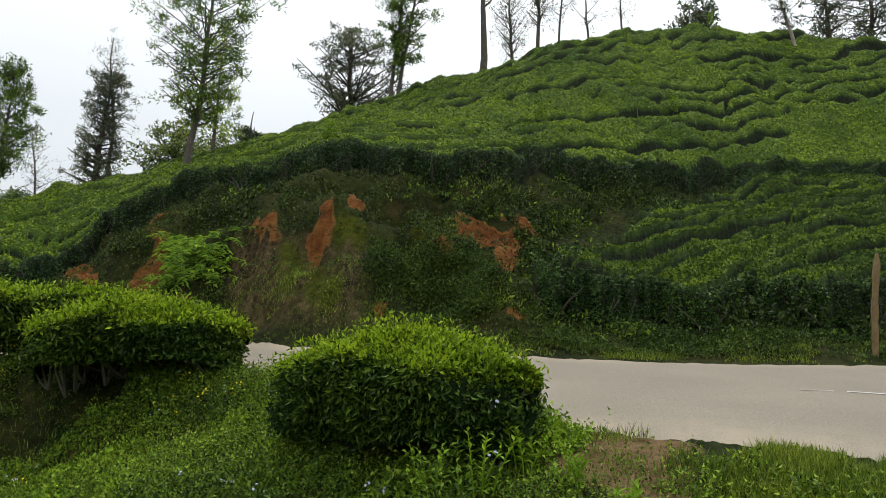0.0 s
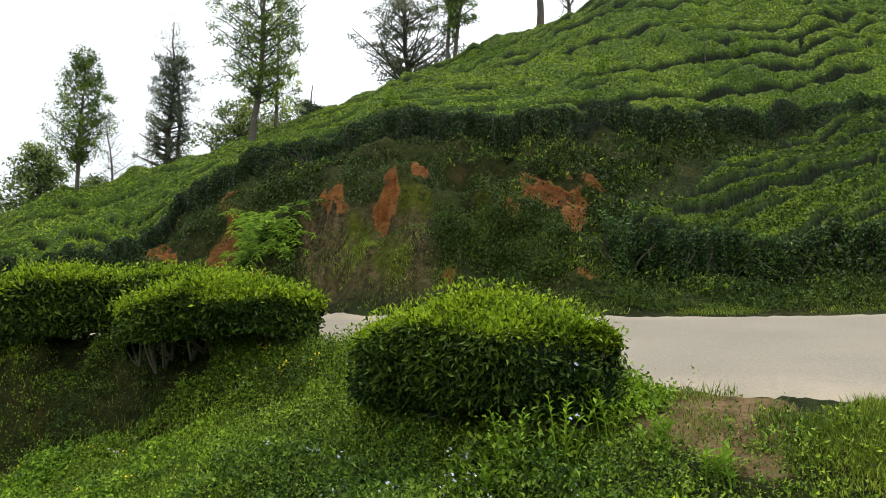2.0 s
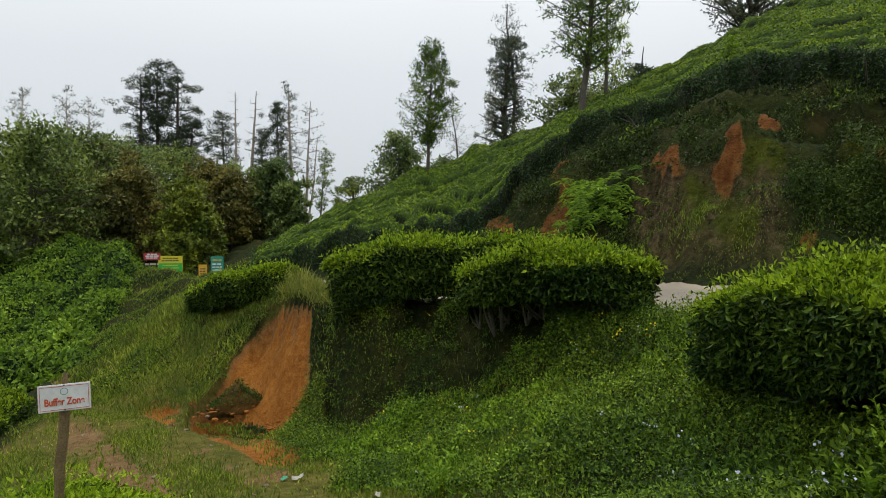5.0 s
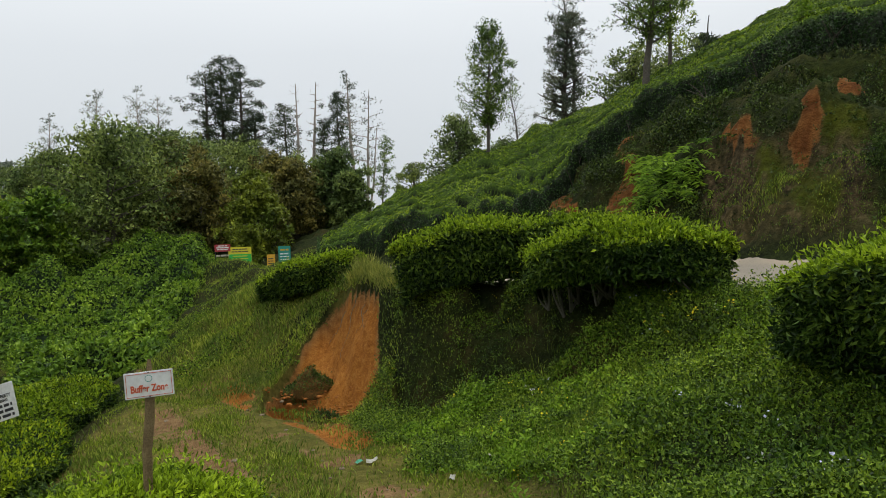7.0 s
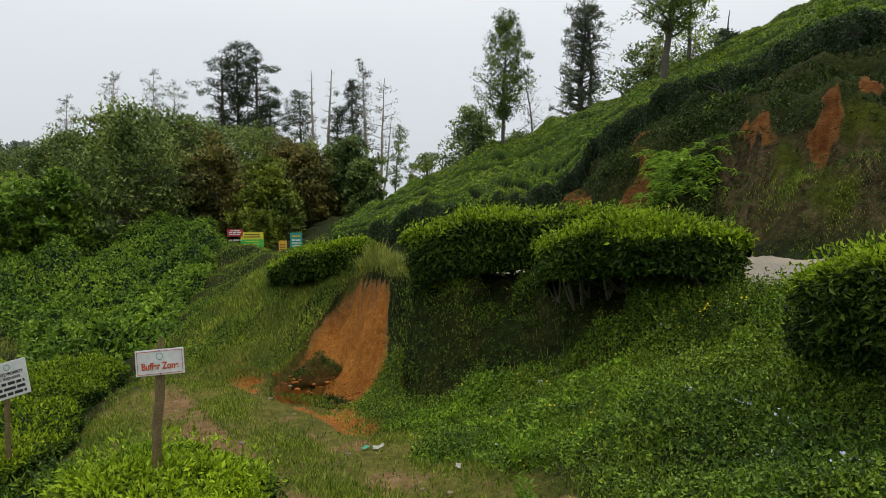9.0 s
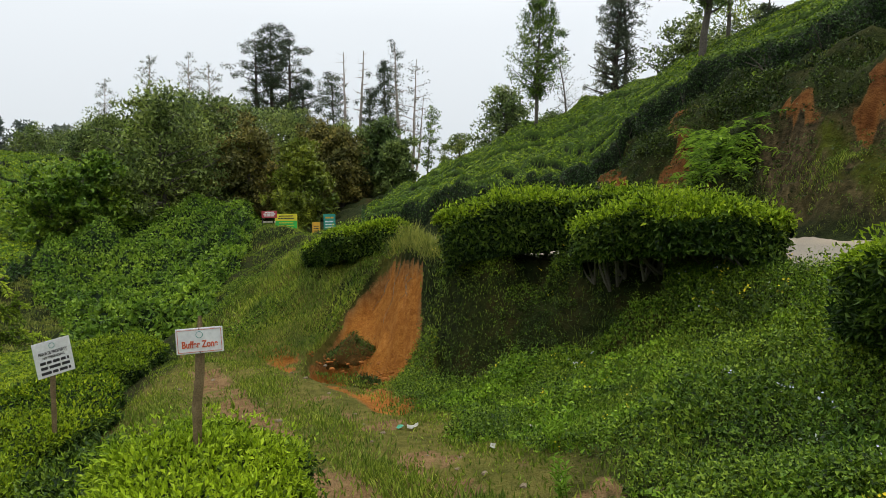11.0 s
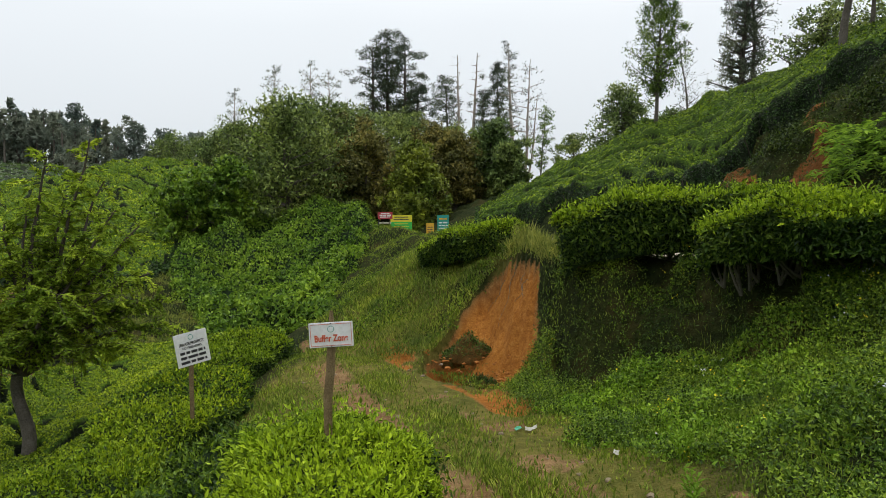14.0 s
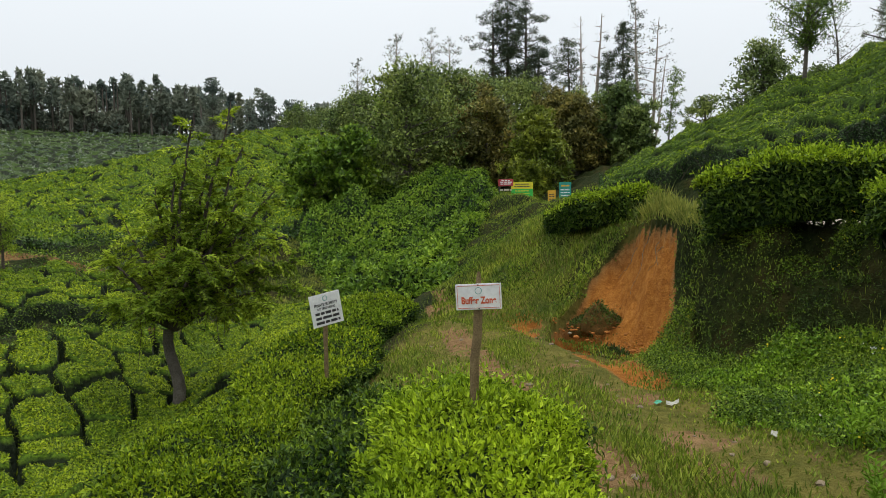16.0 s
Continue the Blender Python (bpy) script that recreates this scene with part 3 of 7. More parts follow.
dull = mix(nodes, links, 0.5, ramp(nodes, links, wide, ((0.3, (0.11, 0.072, 0.034)), (0.7, (0.22, 0.15, 0.075)))), ramp(nodes, links, fine, ((0.3, (0.07, 0.045, 0.02)), (0.7, (0.27, 0.19, 0.1)))))
laterite = mix(nodes, links, 0.6, ramp(nodes, links, wide, ((0.3, (0.2, 0.066, 0.012)), (0.7, (0.4, 0.165, 0.03)))), ramp(nodes, links, mix(nodes, links, 0.5, fine, grain), ((0.34, (0.12, 0.038, 0.008)), (0.5, (0.32, 0.125, 0.024)), (0.68, (0.52, 0.25, 0.065)))))
stretch = nodes.new("ShaderNodeMapping")
stretch.inputs["Scale"].default_value = (3.2, 3.2, 0.45)
links.new(nodes.new("ShaderNodeNewGeometry").outputs["Position"], stretch.inputs["Vector"])
streak = noise_of(nodes, links, 2.4, 6, 0.65, stretch.outputs["Vector"])
rock_face = mix(nodes, links, 0.5, ramp(nodes, links, streak, ((0.36, (0.007, 0.007, 0.004)), (0.5, (0.058, 0.042, 0.02)), (0.64, (0.17, 0.12, 0.062)))), ramp(nodes, links, fine, ((0.36, (0.006, 0.007, 0.003)), (0.64, (0.085, 0.062, 0.032)))))
colour = mix(nodes, links, mask("track"), moss, turf)
colour = mix(nodes, links, mask("wall"), colour, rock_face)
cushion = mix(nodes, links, 0.5, ramp(nodes, links, wide, ((0.32, (0.022, 0.032, 0.004)), (0.66, (0.08, 0.085, 0.008)))), ramp(nodes, links, fine, ((0.34, (0.012, 0.018, 0.003)), (0.66, (0.085, 0.095, 0.01)))))
colour = mix(nodes, links, mask("mossy"), colour, cushion)
# moist earth, blackened to paint the shade under hedges and in the recess
shade_humus = mix(nodes, links, 0.5, ramp(nodes, links, wide, ((0.35, (0.008, 0.011, 0.004)), (0.55, (0.026, 0.032, 0.008)), (0.68, (0.09, 0.052, 0.02)))), ramp(nodes, links, fine, ((0.35, (0.007, 0.009, 0.003)), (0.65, (0.04, 0.05, 0.011)))))
colour = mix(nodes, links, mask("shade_and_damp"), colour, shade_humus)
deep_red = mix(nodes, links, 0.5, ramp(nodes, links, wide, ((0.3, (0.05, 0.018, 0.006)), (0.7, (0.125, 0.044, 0.013)))), ramp(nodes, links, fine, ((0.3, (0.035, 0.012, 0.004)), (0.7, (0.16, 0.06, 0.018)))))
earth = mix(nodes, links, mask("cutred"), mix(nodes, links, mask("red"), dull, laterite), deep_red)
ragged = nodes.new("ShaderNodeMath")
ragged.operation = "MULTIPLY_ADD"
links.new(mix(nodes, links, 0.35, noise_of(nodes, links, 5.0, 6, 0.65), grain), ragged.inputs[0])
ragged.inputs[1].default_value = 0.9
links.new(mask("soil"), ragged.inputs[2])
bare_soil = ramp(nodes, links, ragged.outputs[0], ((0.82, (0, 0, 0)), (1.0, (1, 1, 1))))
colour = mix(nodes, links, bare_soil, colour, earth)
links.new(colour, shader.inputs["Base Color"])
bump(nodes, links, shader, mix(nodes, links, 0.4, fine, grain), 0.9, 0.11)
ground_mesh.materials.append(ground_mat)
ground = tagged(new("ground", ground_mesh), "green hillside ground with red earth banks and a grassy track", "ground", kind="structure")

# ---- the lane: a strip of worn grey asphalt round the foot of the hill ----
lane_az = np.arange(-60, 49.5, 0.5)
cross = np.linspace(0, 1, 15)
LA, LC = np.meshgrid(lane_az, cross, indexing="ij")
ra, rb = along(LANE_NEAR, LA)[0], along(LANE_FAR, LA)[0]
edge = 0.12 * fbm(LA * 0.9, LC * 0 + 1, 3, 2)
LR = ra + (rb - ra) * LC + edge * np.where(LC < 0.5, 1 - 2 * LC, 0.4 * (2 * LC - 1))
LX, LY = place(LA, LR)
LZ = land(LX, LY) + 0.035 + 0.05 * np.sin(np.pi * LC) - 0.05 * (np.abs(LC - 0.5) > 0.49)
na, nc = LA.shape
i2, j2 = np.meshgrid(np.arange(na - 1), np.arange(nc - 1), indexing="ij")
lane_quads = np.stack([i2 * nc + j2, i2 * nc + j2 + 1, (i2 + 1) * nc + j2 + 1, (i2 + 1) * nc + j2], -1).reshape(-1, 4)
lane_mesh = mesh_of("road", np.stack([LX, LY, LZ], -1).reshape(-1, 3), lane_quads, True)
lane_mesh.attributes.new("edge", "FLOAT", "POINT").data.foreach_set("value", (np.abs(LC - 0.5) * 2).astype(np.float32).ravel())
asphalt, nodes, links, shader = node_material("worn_asphalt", 0.85)
a_fine, a_wide = noise_of(nodes, links, 60.0, 3), noise_of(nodes, links, 0.7, 5)
tar = mix(nodes, links, 0.45, ramp(nodes, links, a_wide, ((0.3, (0.165, 0.143, 0.108)), (0.7, (0.23, 0.2, 0.152)))), ramp(nodes, links, a_fine, ((0.3, (0.1, 0.087, 0.067)), (0.7, (0.3, 0.262, 0.2)))))
edge_mask = nodes.new("ShaderNodeAttribute")
edge_mask.attribute_name = "edge"
dusty = nodes.new("ShaderNodeMath")
dusty.operation = "MULTIPLY"
links.new(ramp(nodes, links, edge_mask.outputs["Fac"], ((0.72, (0, 0, 0)), (1.0, (1, 1, 1)))), dusty.inputs[0])
links.new(ramp(nodes, links, noise_of(nodes, links, 2.2, 5), ((0.35, (0.25, 0.25, 0.25)), (0.65, (1, 1, 1)))), dusty.inputs[1])
links.new(mix(nodes, links, dusty.outputs[0], tar, (0.33, 0.27, 0.19)), shader.inputs["Base Color"])
bump(nodes, links, shader, a_fine, 0.35, 0.012)
lane_mesh.materials.append(asphalt)
road = tagged(new("road", lane_mesh), "worn grey asphalt lane with dusty edges", "road", kind="structure")


marking = rough_material("worn_road_paint", (0.35, 0.34, 0.31), (0.5, 0.49, 0.46), (0.62, 0.61, 0.58), 5.0)
for a0, a1 in ((-29.8, -33.5), (-38.5, -42.0), (-26.9, -29.0)):
    aa = np.linspace(a0, a1, 12)
    wide_by = 0.035 if a1 < -30 else 0.014
    rr = along(LANE_NEAR, aa)[0] * 0.5 + along(LANE_FAR, aa)[0] * 0.5 - 0.45
    pts = []
    for d in (-wide_by, wide_by):
        mx, my = place(aa, rr + d)
        lo, hi = along(LANE_NEAR, aa)[0], along(LANE_FAR, aa)[0]
        pts.append(np.stack([mx, my, land(mx, my) + 0.04 + 0.05 * np.sin(np.pi * (rr + d - lo) / (hi - lo))], -1))
    v = np.concatenate(pts)
    f = [(k, k + 1, k + 13, k + 12) for k in range(11)]
    ob = part("lane_marking", mesh_of("lane_marking", v, f), marking)
    tagged(ob, "worn white dash painted on the lane", "lane marking", "lane markings", "structure")


# ---- tea fields: clipped table tops with dark gaps between the bushes ----
def edge_wander(az, r):
    return r + 0.5 * fbm(az * 0.35, r * 0.2, 3, 45) + 0.2 * fbm(az * 1.6, r * 0.5, 2, 46)


def hill_edge(az):
    """Where the tea above the road begins: at the brow, lower down past the end of the cutting."""
    brow = along(BROW, az)[0]
    return brow - 0.5 * (brow - along(LANE_FAR, az)[0]) * smooth(24, 31, az)


def hill_zone(x, y, az, r):
    """Share of full height of the tea above the cutting."""
    brow, crest, r = hill_edge(az), along(CREST, az)[0], edge_wander(az, r)
    return smooth(brow - 0.1, brow + 0.25, r) * (1 - smooth(crest + 2.5, crest + 3.5, r)) * (1 - smooth(46.3, 46.9, az))


def bank_zone(x, y, az, r):
    """Share of full height of the old tea on the low bank by the lane."""
    brow, ledge, r = along(BROW, az)[0], along(LEDGE, az)[0], edge_wander(az, r)
    low_end = ledge + (brow - ledge) * (0.12 + 0.75 * smooth(-7, -26, az))
    return smooth(ledge + 0.1, ledge + 0.4, r) * (1 - smooth(low_end - 0.4, low_end, r)) * (1 - smooth(-8.2, -7.6, az))


def row_pattern(u, s, seed, long, fade):
    """Rows with borders at whole u, each cut into bushes of uneven length; as cells() gives it."""
    row = np.floor(u).astype(np.int64)
    past = u - row - 0.5
    h = (row * 73856093 ^ seed * 19349663) & 0x7FFFFFFF
    h = ((h ^ (h >> 13)) * 1274126177) & 0x7FFFFFFF
    t = s / long + (h & 1023) / 1023.0 * 7
    t = t + 0.25 * value_noise(t * 0.9, row * 3.7, seed)
    bush = np.floor(t).astype(np.int64)
    cut = 0.5 - np.abs(t - bush - 0.5)
    across = 1 - 2 * np.abs(past)
    border = np.minimum(across + fade, cut * 2 * long / 1.2 + 0.13 + np.maximum(fade, 0) * 2)
    who = (h + bush * 2654435761) & 0x7FFFFFFF
    who = ((who ^ (who >> 13)) * 1274126177) & 0x7FFFFFFF
    return np.maximum(border, 0), who, past


def hill_pattern(x, y, az, r):
    brow = along(BROW, az)[0]
    wx, wy = fbm(x * 0.16, y * 0.16, 3, 41), fbm(x * 0.12, y * 0.12, 3, 43)
    s = np.radians(az) * 24 + wx * 1.5
    u = (r - brow) / (0.95 - 0.33 * smooth(12, 28, az)) + wy * 0.6 * (1 - 0.75 * smooth(8, 22, az)) + np.radians(az) * 2.2
    # many of the lanes have grown shut for a stretch
    shut = 0.03 + 0.26 * fbm(s * 0.3, np.round(u) * 5.3, 3, 47) + 0.05 * smooth(8, 20, az)
    return row_pattern(u, s, 5, 3.4, shut)


def valley_zone(x, y, az, r):
    p, q = rows_frame(x, y)
    far = np.minimum(20 + 0.55 * np.clip(az - 62, 0, 30), along(LANE_NEAR, az)[0]) + 0.4 * fbm(az * 0.3, r * 0, 3, 59)
    beside = smooth(-4.3, -4.55, q + 0.35 * fbm(p * 0.55, q * 0, 3, 2)) * smooth(3.0, 4.0, p + np.clip(-q - 3, 0, 20)) * (1 - smooth(far - 0.4, far, r)) * smooth(52, 56, az)
    shelf = smooth(far + 1.6, far + 2.0, r) * (1 - smooth(along(LANE_FAR, az)[0] - 0.4, along(LANE_FAR, az)[0], r)) * smooth(74.5, 76, az)
    return np.maximum(beside, shelf)


def valley_pattern(x, y, az, r):
    p, q = rows_frame(x, y)
    wx, wy = fbm(x * 0.25, y * 0.25, 2, 51), fbm(x * 0.2, y * 0.2, 2, 53)
    near = row_pattern(q / 1.35 + wy * 0.3, p + wx, 7, 3.0, 0.12 * fbm(x * 0.6, y * 0.6, 3, 57) - 0.06)
    low = cells(x / 1.05 + wx * 0.5, y / 0.8 + wy * 0.5, 7, 0.6)
    low = (np.maximum(low[0] * 1.1 + 0.03 * fbm(x * 0.4, y * 0.4, 2, 58), 0), low[1], low[2])
    return tuple(np.where(q > -6.2 + wx, a, b) for a, b in zip(near, low))


def slope_zone(x, y, az, r):
    bend = 3 * fbm(x * 0.06, y * 0.06, 2, 9)
    right = 69 + 4 * smooth(48, 30, r) - 4.5 * smooth(55, 75, r)
    start = np.minimum(along(LEDGE, az)[0], 35) + 0.4 * bend
    return smooth(start, start + 1, r) * (1 - smooth(90, 92, r)) * smooth(right, right + 0.8, az)


def slope_pattern(x, y, az, r):
    wx, wy = fbm(x * 0.1, y * 0.1, 2, 61), fbm(x * 0.1, y * 0.1, 2, 63)
    return cells((x * 0.6 - y * 0.8) / 2.2 + wx * 0.6, (x * 0.8 + y * 0.6) / 3.4 + wy * 0.6, 9)


def far_zone(x, y, az, r):
    return smooth(125, 128, r) * (1 - smooth(203, 205, r)) * smooth(72, 74, az)


def far_pattern(x, y, az, r):
    return cells(x / 4.5, y / 3.6, 13)


# zone, pattern, height, where a gap's wall begins and ends, drop of each table to its uphill side
FIELDS = {"bank": (bank_zone, hill_pattern, 0.85, 0.06, 0.28, 0.14), "hill": (hill_zone, hill_pattern, 0.8, 0.08, 0.2, 0.1), "valley": (valley_zone, valley_pattern, 0.5, 0.045, 0.16, 0.0),
          "slope": (slope_zone, slope_pattern, 0.6, 0.045, 0.12, 0.0), "far": (far_zone, far_pattern, 0.8, 0.05, 0.19, 0.0)}


def canopy(x, y, field, tops=False):
    """Height of the clipped tea above the ground; with tops also whether a point lies on a table top."""
    zone, pattern, high, low, wall, step = FIELDS[field]
    az, r = polar(x, y)
    border, who, past = pattern(x, y, az, r)
    groove = smooth(low, wall, border + 0.05 * fbm(x * 2.5, y * 2.5, 3, 71))
    top = high * (0.88 + 0.15 * ((who & 255) / 255.0)) + 0.06 * fbm(x * 1.6, y * 1.6, 3, 73) + 0.05 * fbm(x * 5.0, y * 5.0, 2, 74) - step * np.clip(past, -0.8, 0.8)
    full = zone(x, y, az, r)
    h = full * (0.06 + 0.94 * groove) * top
    return (h, groove * smooth(0.7, 1.0, full), full) if tops else h


def tea_field(label, field, az_range, r_range, step, count, leaf, seed, leaf_mat=tea_top, body=None, front=None, fringe=0, bare_foot=0.05, stems=0):
    """A field as one body of stuff: a heart with shade painted into its gaps, young leaves on the tops and old leaves
    in the gaps and sides.
    """
    az = np.arange(az_range[0], az_range[1], step[0])
    r = np.arange(r_range[0], r_range[1], step[1])
    a, rr = np.meshgrid(az, r)
    x, y = place(a, rr)
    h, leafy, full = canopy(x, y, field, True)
    bare_z = land(x, y)
    z = bare_z + np.where(h > 0.02, h - 0.04, -0.3)
    n, m = a.shape
    i, j = np.meshgrid(np.arange(n - 1), np.arange(m - 1), indexing="ij")
    q = np.stack([i * m + j, (i + 1) * m + j, (i + 1) * m + j + 1, i * m + j + 1], -1).reshape(-1, 4)
    keep = (h.ravel()[q] > 0.02).any(1)
    points = np.stack([x, y, z], -1)
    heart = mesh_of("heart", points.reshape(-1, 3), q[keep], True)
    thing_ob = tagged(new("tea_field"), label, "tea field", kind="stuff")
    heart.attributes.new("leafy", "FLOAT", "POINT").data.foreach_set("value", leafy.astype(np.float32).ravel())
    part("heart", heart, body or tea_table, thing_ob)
    rng = np.random.default_rng(seed)
    # leaves sit on the cells of the body
    tilt_of = np.cross(points[1:, :-1] - points[:-1, :-1], points[:-1, 1:] - points[:-1, :-1])
    tilt_of = unit(np.where(tilt_of[..., 2:] < 0, -tilt_of, tilt_of))

    def on_body(chance, number):
        cells_in = np.nonzero(chance.ravel() > 0)[0]
        weight = chance.ravel()[cells_in]
        pick = cells_in[np.searchsorted(np.cumsum(weight), rng.random(number) * weight.sum()).clip(0, len(cells_in) - 1)]
        ci, cj = pick // (m - 1), pick % (m - 1)
        u, v = rng.random(number)[:, None], rng.random(number)[:, None]
        at = (points[ci, cj] * (1 - u) + points[ci + 1, cj] * u) * (1 - v) + (points[ci, cj + 1] * (1 - u) + points[ci + 1, cj + 1] * u) * v
        return at, tilt_of[ci, cj], bare_z[ci, cj], full[ci, cj], rr[ci, cj]

    lf, fl, hh = leafy[:-1, :-1], full[:-1, :-1], h[:-1, :-1]
    top_chance = ((lf > 0.9) & (hh > 0.06)) * 1.0
    side_chance = ((fl > 0.02) & (lf < 0.8) & ((lf > 0.2) | (fl < 0.9))) * np.where(fl < 0.9, 1.0, 0.12)
    tops = on_body(top_chance, count)
    sides = on_body(side_chance, min(count // 4, int(3 * count * side_chance.mean())))
    pos, normal, floor_z, share, pr = (np.concatenate([a, b]) for a, b in zip(tops, sides))
    on_top = np.arange(len(pos)) < count
    # leaves on the outer sides hang at any height
    hang = ~on_top & (share < 0.9)
    pos[:, 2] = np.where(hang, floor_z + 0.1 + rng.random(len(pos)) * FIELDS[field][2] * 0.85, pos[:, 2] + 0.012)
    if front:
        fx, fy = front(rng, fringe * 4)
        _, _, full_f = canopy(fx, fy, field, True)
        ok = (full_f > 0.03) & (full_f < 0.97)
        fx, fy, k = fx[ok][:fringe], fy[ok][:fringe], min(fringe, int(ok.sum()))
        fh = np.minimum(FIELDS[field][2] * (bare_foot + (0.98 - bare_foot) * rng.random(k)), 0.12 + FIELDS[field][2] * full_f[ok][:fringe] * 1.1)
        pos = np.concatenate([pos, np.stack([fx, fy, land(fx, fy) + fh - 0.03], -1)])
        out = np.stack([-fx, -fy, 0.9 * np.hypot(fx, fy)], -1)
        normal = np.concatenate([normal, unit(out)])
        pr = np.concatenate([pr, np.full(k, np.mean(r_range))])
        on_top = np.concatenate([on_top, np.zeros(k, bool)])
    size = leaf * (0.6 + 0.4 * pr / np.mean(r_range))
    young = on_top & (rng.random(len(pos)) < 0.93)
    # leaves down the sides of the gaps
    part("top_leaves", leaf_mesh("top_leaves", pos[young], normal[young], size[young], rng, 0.6, 0.8, -0.15, 0.5, 0.5, True), leaf_mat, thing_ob)
    old = ~young
    if stems:
        sx, sy = front(rng, stems * 6)
        full = canopy(sx, sy, field, True)[2]
        ok = (full > 0.25) & (full < 0.8)
        sx, sy = sx[ok][:stems], sy[ok][:stems]
        sz = land(sx, sy)
        made = []
        for a, b, c in zip(sx, sy, sz):
            lean = rng.normal(0, 0.12, 2)
            made.append((np.array([[a, b, c - 0.05], [a + lean[0], b + lean[1], c + 0.24], [a + 2.2 * lean[0], b + 2.2 * lean[1], c + 0.46]]), np.array([0.02, 0.014, 0.007])))
        part("stems", tubes_mesh("stems", (), made), dark_bark, thing_ob, "bare dark tea stems")
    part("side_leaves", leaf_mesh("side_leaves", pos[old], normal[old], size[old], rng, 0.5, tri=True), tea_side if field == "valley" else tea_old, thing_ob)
    return thing_ob


def line_front(line, az_range, lo, hi):
    """Sampler of the strip along a field's open edge."""
    def sample(rng, n):
        az = rng.uniform(*az_range, n)
        return place(az, line(az) + rng.uniform(lo, hi, n))
    return sample


def track_front(rng, n):
    p, q = rng.uniform(2.5, 19, n), -4.0 - 1.0 * rng.random(n)
    return -0.79 * p + 0.61 * q, 0.61 * p + 0.79 * q


tea_field("clipped green tea bushes in rows over the steep hill", "hill", (-37, 47), (15.5, 40), (0.24, 0.09), 330000, 0.064, 1, front=line_front(hill_edge, (-34, 46), -0.7, 0.6), fringe=15000, bare_foot=0.55, stems=240)
tea_field("old green tea bushes on the low roadside bank", "bank", (-38, -7), (11.5, 27), (0.3, 0.1), 130000, 0.06, 5, leaf_mat=tea_dull, body=tea_table_dull, front=line_front(lambda az: along(LEDGE, az)[0], (-46, -7.5), -0.6, 0.9), fringe=20000, bare_foot=0.3, stems=160)
tea_field("bright clipped tea rows falling into the valley", "valley", (58, 103), (4.5, 30), (0.2, 0.085), 240000, 0.045, 2, leaf_mat=tea_bright, body=tea_table_bright, front=track_front, fringe=14000)
tea_field("bright tea on the rounded slope beyond the valley", "slope", (64, 101), (27, 80), (0.18, 0.22), 190000, 0.14, 3, leaf_mat=tea_bright, body=tea_table_bright)
# haze over the distant field is painted as grey leaves and a dull body
tea_field("distant tea field below the ridge, haze put into its grey colour", "far", (72, 105), (124, 206), (0.25, 0.8), 12000, 0.6, 4, leaf_mat=haze_leaf, body=tea_table_dull)


